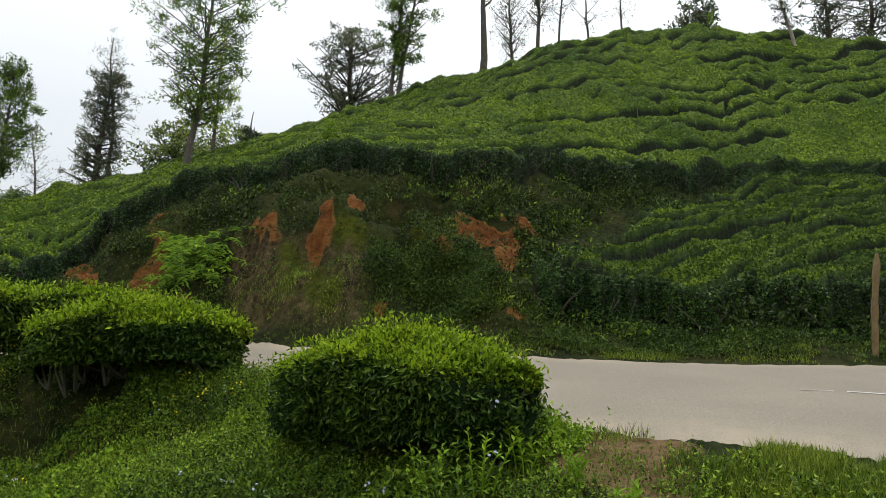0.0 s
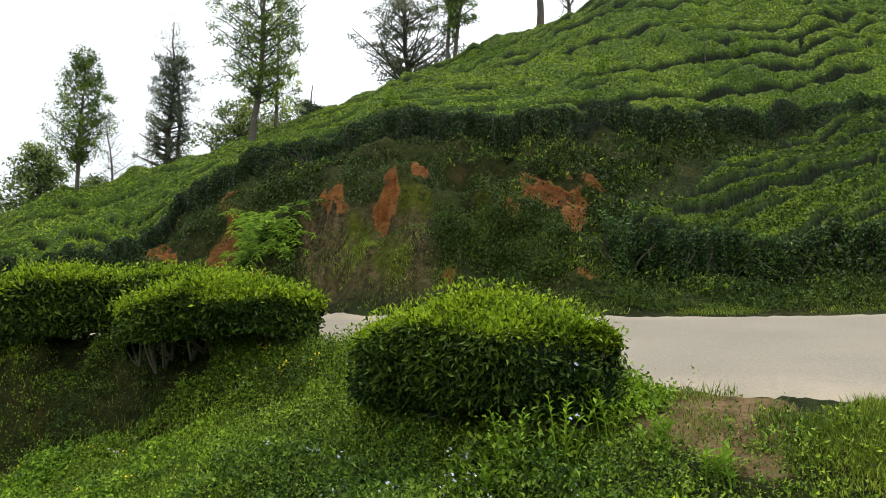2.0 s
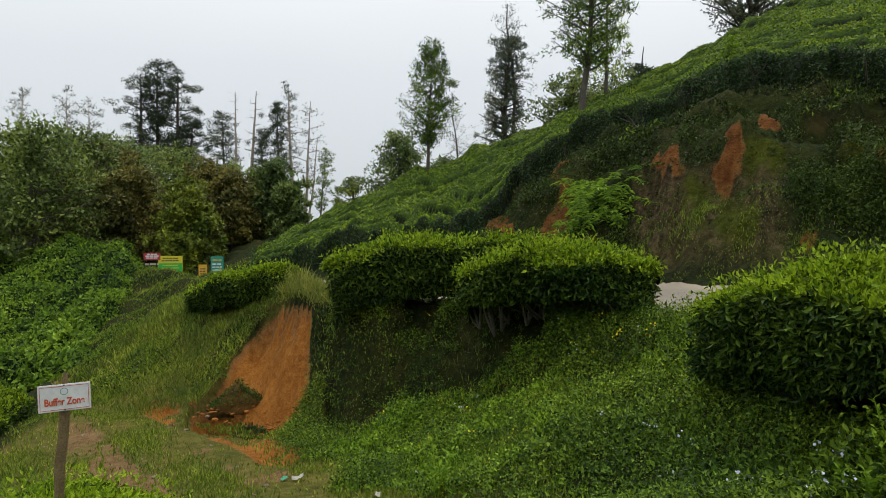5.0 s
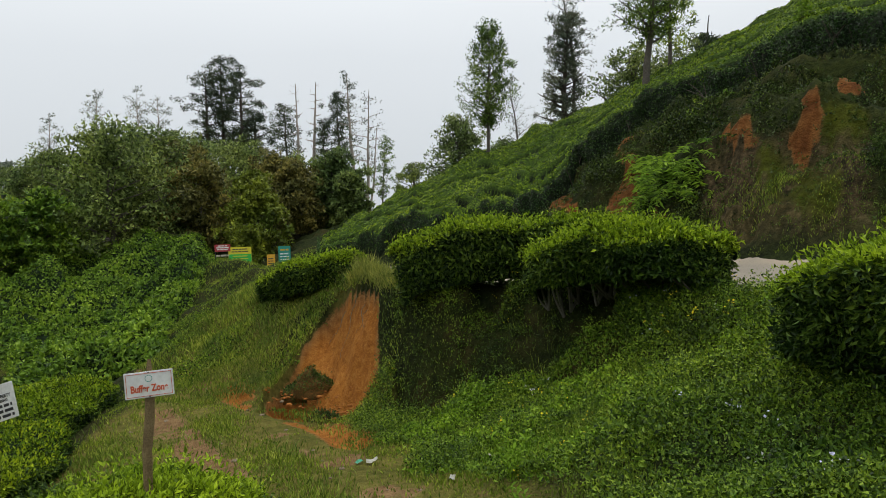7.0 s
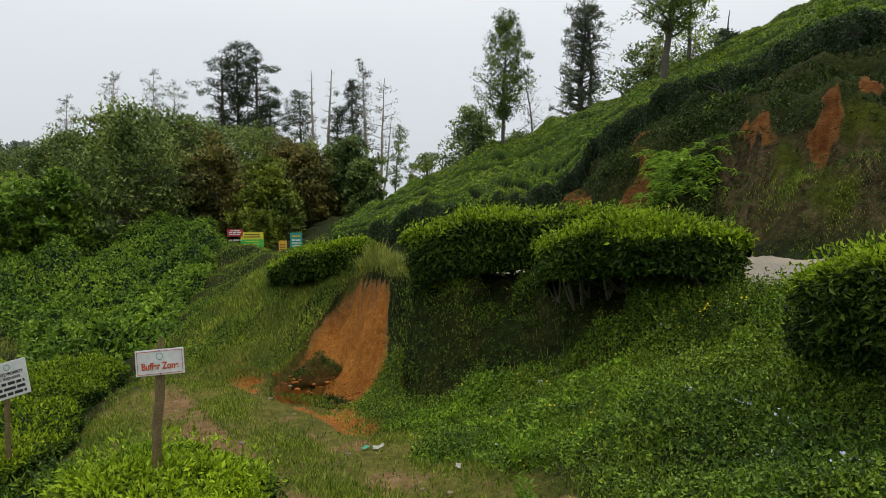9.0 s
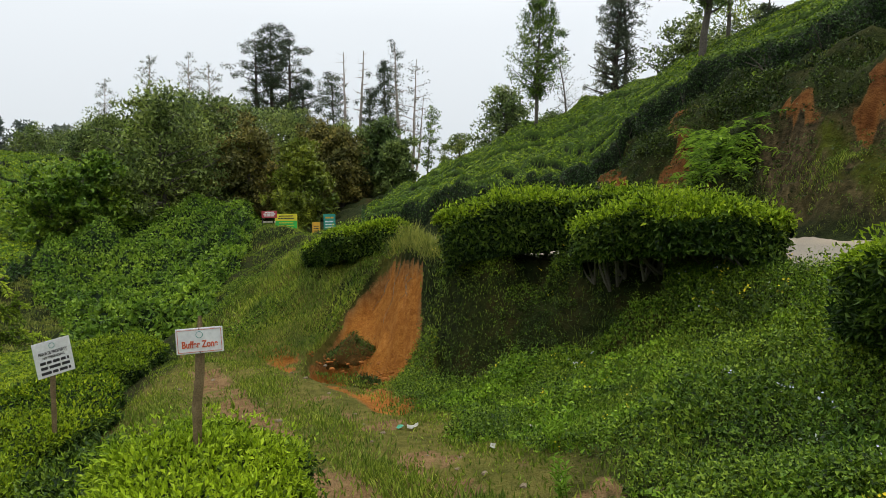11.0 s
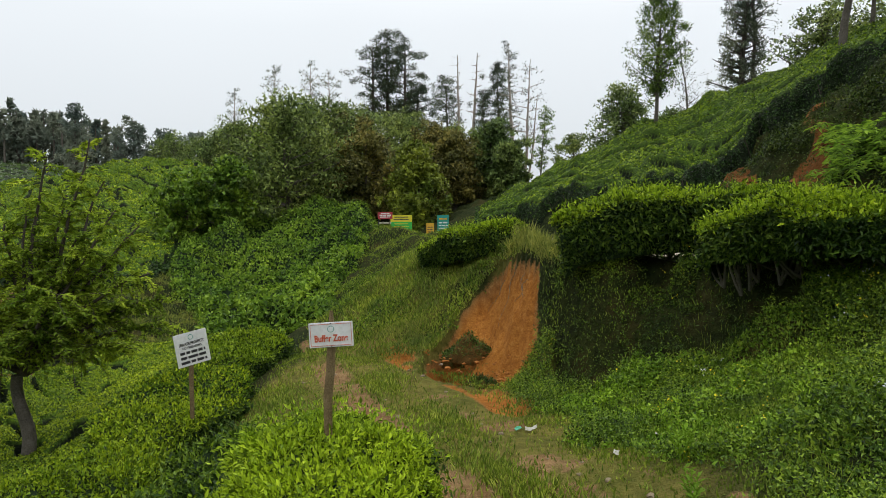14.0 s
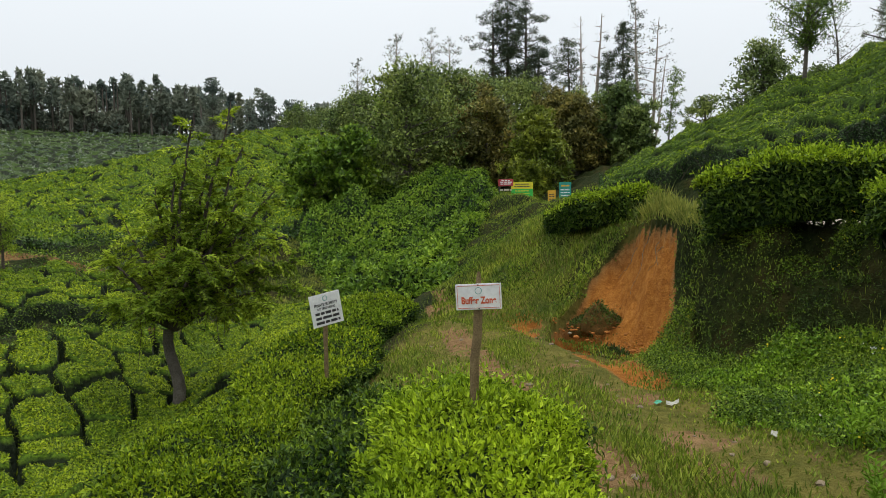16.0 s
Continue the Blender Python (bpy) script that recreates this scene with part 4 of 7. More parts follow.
# ---- single tea bushes and hedges beside the lane and the track ----
def hedge(label, spine, half, tops, bases, leaves, leaf, seed, category="tea bush", stems=14, skirt=0.3, flush=0.5, group="tea bushes by the lane", light=tea_flush, table=tea_top):
    """A clipped hedge along a plan line: flat domed top, sides that draw in towards bare stems."""
    rng = np.random.default_rng(seed)
    sp = np.array(spine, float)
    seg = np.concatenate([[0], np.cumsum(np.hypot(*np.diff(sp, axis=0).T))])
    length = seg[-1]

    def shell(s, phi, shrink=0.0):
        """A point of the shell: s from 0 to 1 along, phi from -1 to 1 across from skirt to skirt over the top."""
        d = s * length
        cx, cy = np.interp(d, seg, sp[:, 0]), np.interp(d, seg, sp[:, 1])
        e = 0.02 * length
        tx = np.interp(d + e, seg, sp[:, 0]) - np.interp(d - e, seg, sp[:, 0])
        ty = np.interp(d + e, seg, sp[:, 1]) - np.interp(d - e, seg, sp[:, 1])
        tn = np.hypot(tx, ty) + 1e-9
        tx, ty = tx / tn, ty / tn
        end = np.abs(2 * s - 1)
        taper = np.sqrt(np.clip(1 - end ** 4, 0, 1))
        w = half * (0.02 + 0.98 * taper) * (1 + 0.14 * fbm(d * 1.3 + seed, phi * 0, 3, seed))
        top = np.interp(s, np.linspace(0, 1, len(tops)), tops)
        base = np.interp(s, np.linspace(0, 1, len(bases)), bases)
        a = np.clip(np.abs(phi), 0, 1)
        # the first part of phi is the table top, the rest the side
        flat = np.clip(a / 0.55, 0, 1)
        down = np.clip((a - 0.55) / 0.45, 0, 1)
        out = np.where(a < 0.55, flat, 1.0 - 0.3 * down ** 1.6) * np.sign(phi)
        h = top - base
        bumps = 0.075 * fbm(d * 2.0 + seed * 3, phi * 2.2 + cx, 4, seed + 5)
        z = np.where(a < 0.55, top - 0.16 * h * flat ** 4, top - 0.16 * h - (0.84 - skirt) * h * down) + bumps
        z = z - 0.35 * h * (1 - taper) ** 1.5
        k = 1 - shrink / np.maximum(half, 0.1)
        push = 0.11 * fbm(d * 2.2 + 9, phi * 3 + seed, 4, seed + 9)
        x = cx - ty * (out * (w + push)) * k
        y = cy + tx * (out * (w + push)) * k
        ends = (s - 0.5) * 2
        bulge = half * 0.45 * np.sign(ends) * smooth(0.85, 1.0, end) * (1 - 0.5 * a)
        x, y = x + tx * bulge, y + ty * bulge
        return np.stack([x, y, z - shrink * 0.6], -1)

    cx, cy, cz = sp[:, 0].mean(), sp[:, 1].mean(), min(bases)
    ob = thing("tea_bush" if category == "tea bush" else "creeper", cx, cy, cz, label, category, group)
    origin = np.array([cx, cy, cz])
    # heart: an inner shell with the bush's inner shade painted near-black
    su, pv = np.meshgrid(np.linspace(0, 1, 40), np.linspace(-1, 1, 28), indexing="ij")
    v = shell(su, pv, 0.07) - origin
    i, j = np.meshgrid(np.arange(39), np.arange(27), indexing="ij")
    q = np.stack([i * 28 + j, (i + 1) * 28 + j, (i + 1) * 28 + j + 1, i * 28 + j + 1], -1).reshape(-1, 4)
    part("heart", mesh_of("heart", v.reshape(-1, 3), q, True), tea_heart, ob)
    # leaves
    n = leaves
    s = rng.random(n)
    extra = rng.random(n) < 0.12
    s = np.where(extra, np.where(rng.random(n) < 0.5, rng.random(n) * 0.06, 1 - rng.random(n) * 0.06), s)
    phi = rng.uniform(-1, 1, n)
    p = shell(s, phi)
    e = 0.015
    du = shell(np.clip(s + e, 0, 1), phi) - shell(np.clip(s - e, 0, 1), phi)
    dv = shell(s, np.clip(phi + e, -1, 1)) - shell(s, np.clip(phi - e, -1, 1))
    nrm = unit(np.cross(du, dv))
    nrm = np.where(nrm[:, 2:3] < -0.4, -nrm, nrm)
    mid = shell(np.full(n, 0.5) * 0 + s, np.zeros(n))
    outward = p - mid
    nrm = np.where(((nrm * outward).sum(1) < 0)[:, None] & (np.abs(phi) > 0.56)[:, None], -nrm, nrm)
    # a few long shoots stand out, most leaves sit in the skin
    p = p - origin - nrm * np.where(rng.random((n, 1)) < 0.05, -rng.uniform(0.02, 0.11, (n, 1)), rng.uniform(0, 0.07, (n, 1)))
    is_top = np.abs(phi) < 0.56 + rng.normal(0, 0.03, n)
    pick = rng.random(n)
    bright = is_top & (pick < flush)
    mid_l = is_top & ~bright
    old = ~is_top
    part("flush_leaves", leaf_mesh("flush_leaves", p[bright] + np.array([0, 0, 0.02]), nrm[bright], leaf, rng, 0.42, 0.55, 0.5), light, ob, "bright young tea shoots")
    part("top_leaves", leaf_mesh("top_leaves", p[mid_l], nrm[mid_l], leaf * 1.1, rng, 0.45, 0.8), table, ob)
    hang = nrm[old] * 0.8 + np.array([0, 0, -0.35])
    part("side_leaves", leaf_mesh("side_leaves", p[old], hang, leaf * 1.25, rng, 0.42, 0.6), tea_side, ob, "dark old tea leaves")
    # stems
    for k in range(stems):
        made = []
        s0 = (k + 0.5 + rng.uniform(-0.3, 0.3)) / stems
        d = s0 * length
        foot = np.array([np.interp(d, seg, sp[:, 0]), np.interp(d, seg, sp[:, 1])]) + rng.normal(0, 0.08, 2)
        fz = float(land(foot[:1], foot[1:])[0]) - 0.05
        for b in range(3):
            tip = shell(np.array([np.clip(s0 + rng.uniform(-0.5, 0.5) / stems * 2, 0, 1)]), np.array([rng.uniform(-0.95, 0.95)]), 0.05)[0]
            base = np.array([*foot, fz])
            bend = (base + tip) / 2 + np.array([*rng.normal(0, 0.06, 2), -0.08])
            u = np.linspace(0, 1, 6)[:, None]
            path = base * (1 - u) ** 2 + 2 * bend * u * (1 - u) + tip * u ** 2
            made.append((path - origin, np.linspace(0.02, 0.006, 6)))
        part("stem", tubes_mesh("stem", made, (), 5), twig_wood, ob, "bare grey forked tea stem")
    return ob


def spot(az, r):
    x, y = place(az, r)
    return float(x), float(y)


hedge("rounded tea bush with bright shoots at the lane's edge", [(0.5, 5.25), (-0.35, 5.85), (-1.2, 6.6)], 0.63, (1.34, 1.47, 1.36, 1.12), (0.75, 0.5, 0.55), 46000, 0.046, 11, stems=10, skirt=0.12, flush=0.6)
hedge("clipped tea hedge on the bank with bare stems below", [spot(17, 8.75), spot(22, 9.0), spot(28.5, 9.4)], 0.72, (1.62, 1.68, 1.6), (0.9, 0.9, 0.85), 36000, 0.054, 12, stems=16, skirt=0.28, flush=0.4)
hedge("long clipped tea hedge along the bank above the track", [spot(18.5, 11.4), spot(28, 11.2), spot(34, 10.9), spot(38.8, 10.7)], 0.85, (1.74, 1.9, 1.9, 1.76), (0.95, 1.0, 1.0, 0.95), 40000, 0.058, 13, stems=20, skirt=0.08, flush=0.35)
hedge("small sloping tea hedge on the grassy bank", [spot(43.6, 14.8), spot(47, 15.8), spot(50.6, 17.6)], 0.55, (1.55, 1.25, 0.82), (0.75, 0.35, -0.05), 18000, 0.07, 14, stems=10, skirt=0.3, flush=0.45)
hedge("bright clipped tea bush round the foot of the sign post", [(-4.55, 2.85), (-3.7, 2.35), (-2.75, 1.75)], 0.64, (0.2, 0.3, 0.22), (-0.75, -0.65, -0.5), 46000, 0.036, 15, stems=8, skirt=0.1, flush=0.8, group="tea bushes by the track")
hedge("low straggling tea hedge with dark leaves", [(-7.0, 3.45), (-5.55, 2.35), (-3.95, 1.1)], 0.4, (-0.5, -0.5, -0.55), (-1.2, -1.15, -1.1), 30000, 0.048, 16, stems=14, skirt=0.1, flush=0.12, group="tea bushes by the track", light=tea_top, table=tea_side)

# the clipped row between the track and the falling tea, bush by bush
for k, (p0, p1, wide_by) in enumerate(((15.6, 12.6, 0.85), (12.3, 9.0, 0.85), (8.7, 6.1, 0.8), (5.8, 3.6, 0.7))):
    spine = [(-0.79 * p + 0.61 * q, 0.61 * p + 0.79 * q) for p, q in ((p0, -3.15), ((p0 + p1) / 2, -3.3), (p1, -3.25))]
    floor_z = [float(land(np.array([a]), np.array([b]))[0]) for a, b in spine]
    hedge("clipped tea bush in the row beside the earth track", spine, wide_by, tuple(z + 0.66 for z in floor_z), tuple(z - 0.05 for z in floor_z), 19000 + 4000 * k, 0.062 - 0.005 * k, 17 + k, stems=8, skirt=0.06, flush=0.3, group="tea bushes by the track", light=tea_bright)


# ---- undergrowth, grass and shrubs: stuff ----
def stuff(name, label, category):
    return tagged(new(name), label, category, kind="stuff")


def scatter(rng, count, az_range, r_range, keep):
    """Plan points in a sector of the ground, thinned by keep(x, y, az, r) from 0 to 1."""
    n = count * 4
    az = rng.uniform(*az_range, n)
    r = np.sqrt(rng.uniform(r_range[0] ** 2, r_range[1] ** 2, n))
    x, y = place(az, r)
    ok = rng.random(n) < keep(x, y, az, r)
    return x[ok][:count], y[ok][:count]


def soil_left(x, y):
    return 1 - np.maximum(slump_mask(x, y), 0.85 * np.maximum(trail(x, y, RUT_RIGHT, 0.4), trail(x, y, RUT_LEFT, 0.35)))


def weeds(name, label, seed, count, az_range, r_range, keep, leaf, height, per, material, slim=0.5, flowers=None, tri=False):
    """Low leafy plants: each a few leaves at several heights on the ground."""
    rng = np.random.default_rng(seed)
    x, y = scatter(rng, count, az_range, r_range, keep)
    m = len(x)
    tall = height * (0.4 + 0.6 * rng.random(m)) * (0.7 + 1.0 * fbm(x * 1.6, y * 1.6, 3, seed))
    tall = np.maximum(tall, 0.02)
    z = land(x, y) - hollows(x, y)
    px = np.repeat(x, per) + rng.normal(0, leaf * 0.8, m * per)
    py = np.repeat(y, per) + rng.normal(0, leaf * 0.8, m * per)
    pz = np.repeat(z, per) + np.repeat(tall, per) * rng.uniform(0.1, 1, m * per)
    up = np.tile(np.array([[0.0, 0.0, 1.0]]), (m * per, 1))
    ob = stuff(name, label, "undergrowth")
    part("leaves", leaf_mesh("leaves", np.stack([px, py, pz], -1), up, leaf, rng, slim, 0.9, tri=tri), material, ob)
    if flowers:
        colour, number = flowers
        pick = rng.integers(0, m, number)
        pos = np.stack([x[pick], y[pick], z[pick] + tall[pick] + 0.04], -1)
        pos = np.repeat(pos, 5, 0) + rng.normal(0, 0.022, (number * 5, 3))
        part("flowers", leaf_mesh("flowers", pos, np.tile([[0, -0.4, 1.0]], (number * 5, 1)), 0.02, rng, 0.9, 1.2), colour, ob)
    return ob


def grass(name, label, seed, count, az_range, r_range, keep, height, material, width=0.008):
    rng = np.random.default_rng(seed)
    x, y = scatter(rng, count, az_range, r_range, keep)
    m = len(x)
    pos = np.stack([x, y, land(x, y) - 0.01], -1)
    axis = unit(np.stack([rng.normal(0, 0.38, m), rng.normal(0, 0.38, m), np.ones(m)], -1))
    tall = height * rng.uniform(0.45, 1.25, m) * (0.8 + 0.45 * fbm(x * 1.4, y * 1.4, 3, seed))
    tall = np.maximum(tall, 0.015)
    v, f = leaf_arrays(pos, axis, rng.normal(size=(m, 3)), tall, np.full(m, width), 0.1)
    ob = stuff(name, label, "grass")
    part("blades", mesh_of("blades", v, f), material, ob)
    return ob


def shrub_zone(x, y, az, r):
    left = 70.5 + 2 * fbm(x * 0.1, y * 0.1, 2, 14)
    foot = 20.5 + 0.12 * (az - 55) + 1.2 * fbm(x * 0.2, y * 0.2, 2, 15)
    right = 54.4 + 4.0 * smooth(40, 22, r) + 0.8 * fbm(x * 0.3, y * 0.3, 2, 16)
    return smooth(foot, foot + 1.5, r) * (1 - smooth(52, 56, r)) * smooth(right, right + 1.5, az) * (1 - smooth(left - 1, left, az))


GRASS_STRIP = [(-12.5, 10.5), (-17, 13.5), (-24, 18.5), (-31, 24.5)]
petal_white = rough_material("white_petals", (0.6, 0.6, 0.66), (0.7, 0.7, 0.74), (0.8, 0.8, 0.82), 30.0)
petal_yellow = rough_material("yellow_petals", (0.65, 0.5, 0.02), (0.75, 0.6, 0.03), (0.8, 0.68, 0.06), 30.0)
petal_lilac = rough_material("pale_lilac_petals", (0.42, 0.42, 0.6), (0.52, 0.52, 0.68), (0.6, 0.6, 0.75), 30.0)


def near_slope(x, y, az, r):
    berm = along(BERM, az)[0]
    edge = along(FOOT, az)[0] + 0.2
    ok = (1 - smooth(berm + 0.1, berm + 0.5, r)) * (1 - smooth(46, 52, az)) * smooth(2.4, 3.4, r)
    along_track, off_track = rows_frame(x, y)
    track = smooth(21, 27, az) * (1 - smooth(-0.25, 0.35, off_track - 2.25 + 0.28 * np.clip(along_track - 6, -2, 3) + 0.3 * fbm(x * 0.9, y * 0.9, 3, 67)))
    return ok * (1 - track) * (0.5 + 0.5 * smooth(-0.3, 0.4, fbm(x * 0.9, y * 0.9, 3, 77))) * (1 - slump_mask(x, y)) * (1 - 0.4 * shady_damp_bank(x, y)) * (1 - 0.85 * caves(x, y))


def verge_gap(x, y, az, r):
    near = along(LANE_NEAR, az)[0]
    return near_slope(x, y, az, r) * (1 - smooth(near - 0.5, near - 0.1, r)) * (0.45 + 0.55 * smooth(-12, -5, az)) * (1 - 0.85 * smooth(-19, -16.5, az) * (1 - smooth(-10, -7, az)) * smooth(near - 1.3, near - 0.8, r))


weeds("undergrowth", "leafy green weeds covering the roadside slope", 21, 62000, (-34, 50), (3.0, 11), verge_gap, 0.027, 0.17, 6, weed_leaf, 0.6, (petal_white, 5), True)
weeds("undergrowth", "bright broad-leaved herbs on the bank", 22, 15000, (-12, 46), (4.0, 9.2), lambda x, y, az, r: near_slope(x, y, az, r) * smooth(-0.05, 0.35, fbm(x * 0.55 + 4, y * 0.55, 3, 78)), 0.036, 0.18, 7, herb_leaf, 0.7, (petal_yellow, 24), True)
weeds("undergrowth", "taller leafy weeds with pale lilac flower heads", 38, 2600, (-8, 46), (3.4, 9.0), lambda x, y, az, r: near_slope(x, y, az, r) * smooth(0.18, 0.4, fbm(x * 0.8 + 2, y * 0.8, 3, 98)), 0.05, 0.42, 11, weed_leaf, 0.5, (petal_lilac, 34))
weeds("undergrowth", "dark undergrowth hanging over the earth bank", 23, 7000, (14, 46), (6.6, 12.2), lambda x, y, az, r: smooth(0.0, 0.3, (r - along(FOOT, az)[0]) / (along(BERM, az)[0] - along(FOOT, az)[0])) * (1 - smooth(along(BERM, az)[0] + 0.5, along(BERM, az)[0] + 1.2, r)) * (1 - slump_mask(x, y)) * (1 - 0.9 * caves(x, y)) * smooth(-0.1, 0.35, fbm(x * 1.0, y * 1.0, 3, 79)), 0.05, 0.2, 3, bank_leaf, 0.5, (petal_yellow, 60))
weeds("undergrowth", "leafy trailing weeds draped over the mossy bank", 34, 9000, (18, 42), (6.6, 11.6), lambda x, y, az, r: smooth(0.0, 0.2, (r - along(FOOT, az)[0]) / (along(BERM, az)[0] - along(FOOT, az)[0])) * (1 - smooth(along(BERM, az)[0] - 0.1, along(BERM, az)[0] + 0.3, r)) * (1 - slump_mask(x, y)) * (1 - 0.92 * caves(x, y)) * smooth(-0.2, 0.15, fbm(x * 0.9 + 6, y * 0.9, 4, 81)), 0.045, 0.2, 4, weed_leaf, 0.5, (petal_lilac, 10))
weeds("undergrowth", "tiny ferns and moss tufts in the washed hollows", 75, 12000, (22, 43), (7.5, 12), lambda x, y, az, r: caves(x, y) * (0.15 + 0.85 * smooth(-0.1, 0.4, fbm(x * 2.2, y * 2.2, 3, 64))), 0.04, 0.12, 4, bank_leaf, 0.4, None, True)
grass("grass", "rough grass blades among the slope's weeds", 76, 18000, (-8, 48), (3.4, 9.5), lambda x, y, az, r: near_slope(x, y, az, r) * smooth(-0.2, 0.3, fbm(x * 0.7 + 9, y * 0.7, 3, 65)), 0.13, grass_leaf, 0.006)
grass("grass", "short trodden grass along the earth track", 24, 90000, (22, 66), (3.0, 20), lambda x, y, az, r: smooth(-2.5, -2.1, rows_frame(x, y)[1]) * smooth(2.7, 2.0, rows_frame(x, y)[1] - 0.12 * np.clip(rows_frame(x, y)[0] - 6, 0, 8)) * soil_left(x, y) * np.clip(5.0 / r, 0.15, 1) * (0.3 + 0.7 * smooth(-0.5, 0.2, fbm(x * 1.2, y * 1.2, 3, 80))), 0.09, grass_leaf, 0.014)
grass("grass", "pale rank grass on the bank beside the track", 25, 64000, (38, 56), (9.5, 30), lambda x, y, az, r: smooth(-0.1, 0.1, (r - along(FOOT, az)[0]) / (along(BERM, az)[0] - along(FOOT, az)[0])) * (1 - smooth(along(BERM, az)[0] + 2, along(BERM, az)[0] + 3, r)) * (1 - slump_mask(x, y)) * smooth(43, 45.5, az) * np.clip(11 / r, 0.2, 1), 0.1, dry_grass, 0.014)
grass("grass", "tall pale grass along the crest of the bank", 30, 6000, (40, 46.5), (10.5, 19), lambda x, y, az, r: smooth(along(BERM, az)[0] - 0.3, along(BERM, az)[0], r) * (1 - smooth(along(BERM, az)[0] + 0.9, along(BERM, az)[0] + 1.4, r)), 0.34, dry_grass, 0.014)
grass("grass", "tufts of rough grass at the asphalt edge", 26, 20000, (-38, -6), (3.6, 5.9), lambda x, y, az, r: smooth(along(LANE_NEAR, az)[0] - 1.0, along(LANE_NEAR, az)[0] - 0.35, r) * (1 - smooth(along(LANE_NEAR, az)[0] + 0.02, along(LANE_NEAR, az)[0] + 0.2, r)) * (smooth(-17.5, -20, az) + 0.7 * smooth(-11.5, -9, az) + 0.2) * smooth(-0.35, 0.3, fbm(x * 2.2, y * 2.2, 3, 4)), 0.1, grass_leaf, 0.007)
grass("grass", "thin grass along the far edge of the lane", 27, 40000, (-36, 24), (10.4, 17), lambda x, y, az, r: smooth(along(LANE_FAR, az)[0] - 0.05, along(LANE_FAR, az)[0] + 0.15, r) * (1 - smooth(along(LANE_FAR, az)[0] + 0.9, along(LANE_FAR, az)[0] + 1.5, r)) * smooth(-0.6, 0.1, fbm(x * 1.5, y * 1.5, 3, 6)), 0.09, grass_leaf, 0.012)


grass("grass", "green grass on the bank towards the boards", 28, 48000, (45, 60), (13, 44), lambda x, y, az, r: trail(x, y, GRASS_STRIP, 5.5) * np.clip(18 / r, 0.2, 1) * (1 - slump_mask(x, y)), 0.15, grass_leaf, 0.028)
grass("grass", "dry grass on the bare strip beside the tea slope", 29, 9000, (66, 76), (20, 50), lambda x, y, az, r: (1 - smooth(0.2, 0.5, shrub_zone(x, y, az, r))) * (1 - smooth(0.2, 0.5, slope_zone(x, y, az, r))), 0.2, dry_grass, 0.04)
weeds("undergrowth", "straggling weeds on the bare shelves of the valley tea", 77, 5000, (74, 101), (15, 33), lambda x, y, az, r: (1 - smooth(0.02, 0.2, valley_zone(x, y, az, r))) * (1 - smooth(0.02, 0.2, slope_zone(x, y, az, r))) * smooth(-0.2, 0.3, fbm(x * 0.6, y * 0.6, 3, 66)), 0.09, 0.3, 4, weed_leaf, 0.4, None, True)
for cx, cy, n in ((-9.45, 8.75, 900), (-8.2, 7.85, 700), (-9.0, 8.2, 300)):
    weeds("undergrowth", "grassy tuft clinging to the slipped earth", 60 + n, n, (38, 54), (9, 15), lambda x, y, az, r: 1 - smooth(0.2, 0.42, np.hypot(x - cx, y - cy)), 0.055, 0.22, 3, bank_leaf, 0.25)


def cut_face(x, y, az, r):
    """Where plants hold on the cutting: thin on the bare wall, in the recess and on the red earth."""
    far, brow = along(LANE_FAR, az)[0], along(BROW, az)[0]
    up = (r - far) / (brow - far)
    z = land(x, y)
    zone = smooth(0.08, 0.14, up) * (1 - smooth(0.98, 1.04, up)) * (1 - smooth(42, 45, az)) * smooth(-40, -36, az)
    wall = smooth(5.6, 7.2, az) * (1 - smooth(16.2, 17.4, az)) * (1 - smooth(3.1, 3.45, z))
    return zone * (1 - 0.93 * wall) * (1 - 0.95 * bare_red(x, y, z)) * (1 - 0.9 * blots(x, y, z, RECESS, 0.5, 29))


weeds("undergrowth", "dark ferns and creepers over the road cutting", 31, 15000, (-36, 44), (10.6, 27), lambda x, y, az, r: cut_face(x, y, az, r) * (0.1 + 0.9 * smooth(-0.2, 0.3, fbm(x * 0.7, y * 0.7, 3, 91))), 0.065, 0.22, 4, fern_leaf, 0.45, None, True)
weeds("undergrowth", "fine moss and seedlings on the cutting's face", 35, 16000, (-34, 42), (10.8, 21), lambda x, y, az, r: cut_face(x, y, az, r) * (0.2 + 0.8 * smooth(-0.2, 0.3, fbm(x * 1.3, y * 1.3, 4, 95))), 0.05, 0.07, 3, bank_leaf, 0.5)
weeds("undergrowth", "leafy grey-green weeds mounded on the cutting", 71, 5200, (-7, 8), (11.4, 15.5), lambda x, y, az, r: cut_face(x, y, az, r) * blots(x, y, land(x, y), MOUNDS, 0.5, 61), 0.055, 0.34, 6, bank_leaf, 0.45)
weeds("undergrowth", "dark leafy shrubs under the brow of the cutting", 72, 4600, (-24, 27), (11.4, 24), lambda x, y, az, r: cut_face(x, y, az, r) * blots(x, y, land(x, y), SHRUBS, 0.6, 62), 0.085, 0.6, 8, fern_leaf, 0.5)
weeds("undergrowth", "sparse seedlings on the bare grey wall", 73, 700, (5, 18), (11.2, 15.5), lambda x, y, az, r: smooth(along(LANE_FAR, az)[0] + 0.2, along(LANE_FAR, az)[0] + 0.5, r) * (1 - bare_red(x, y, land(x, y))), 0.045, 0.1, 5, bank_leaf, 0.4)
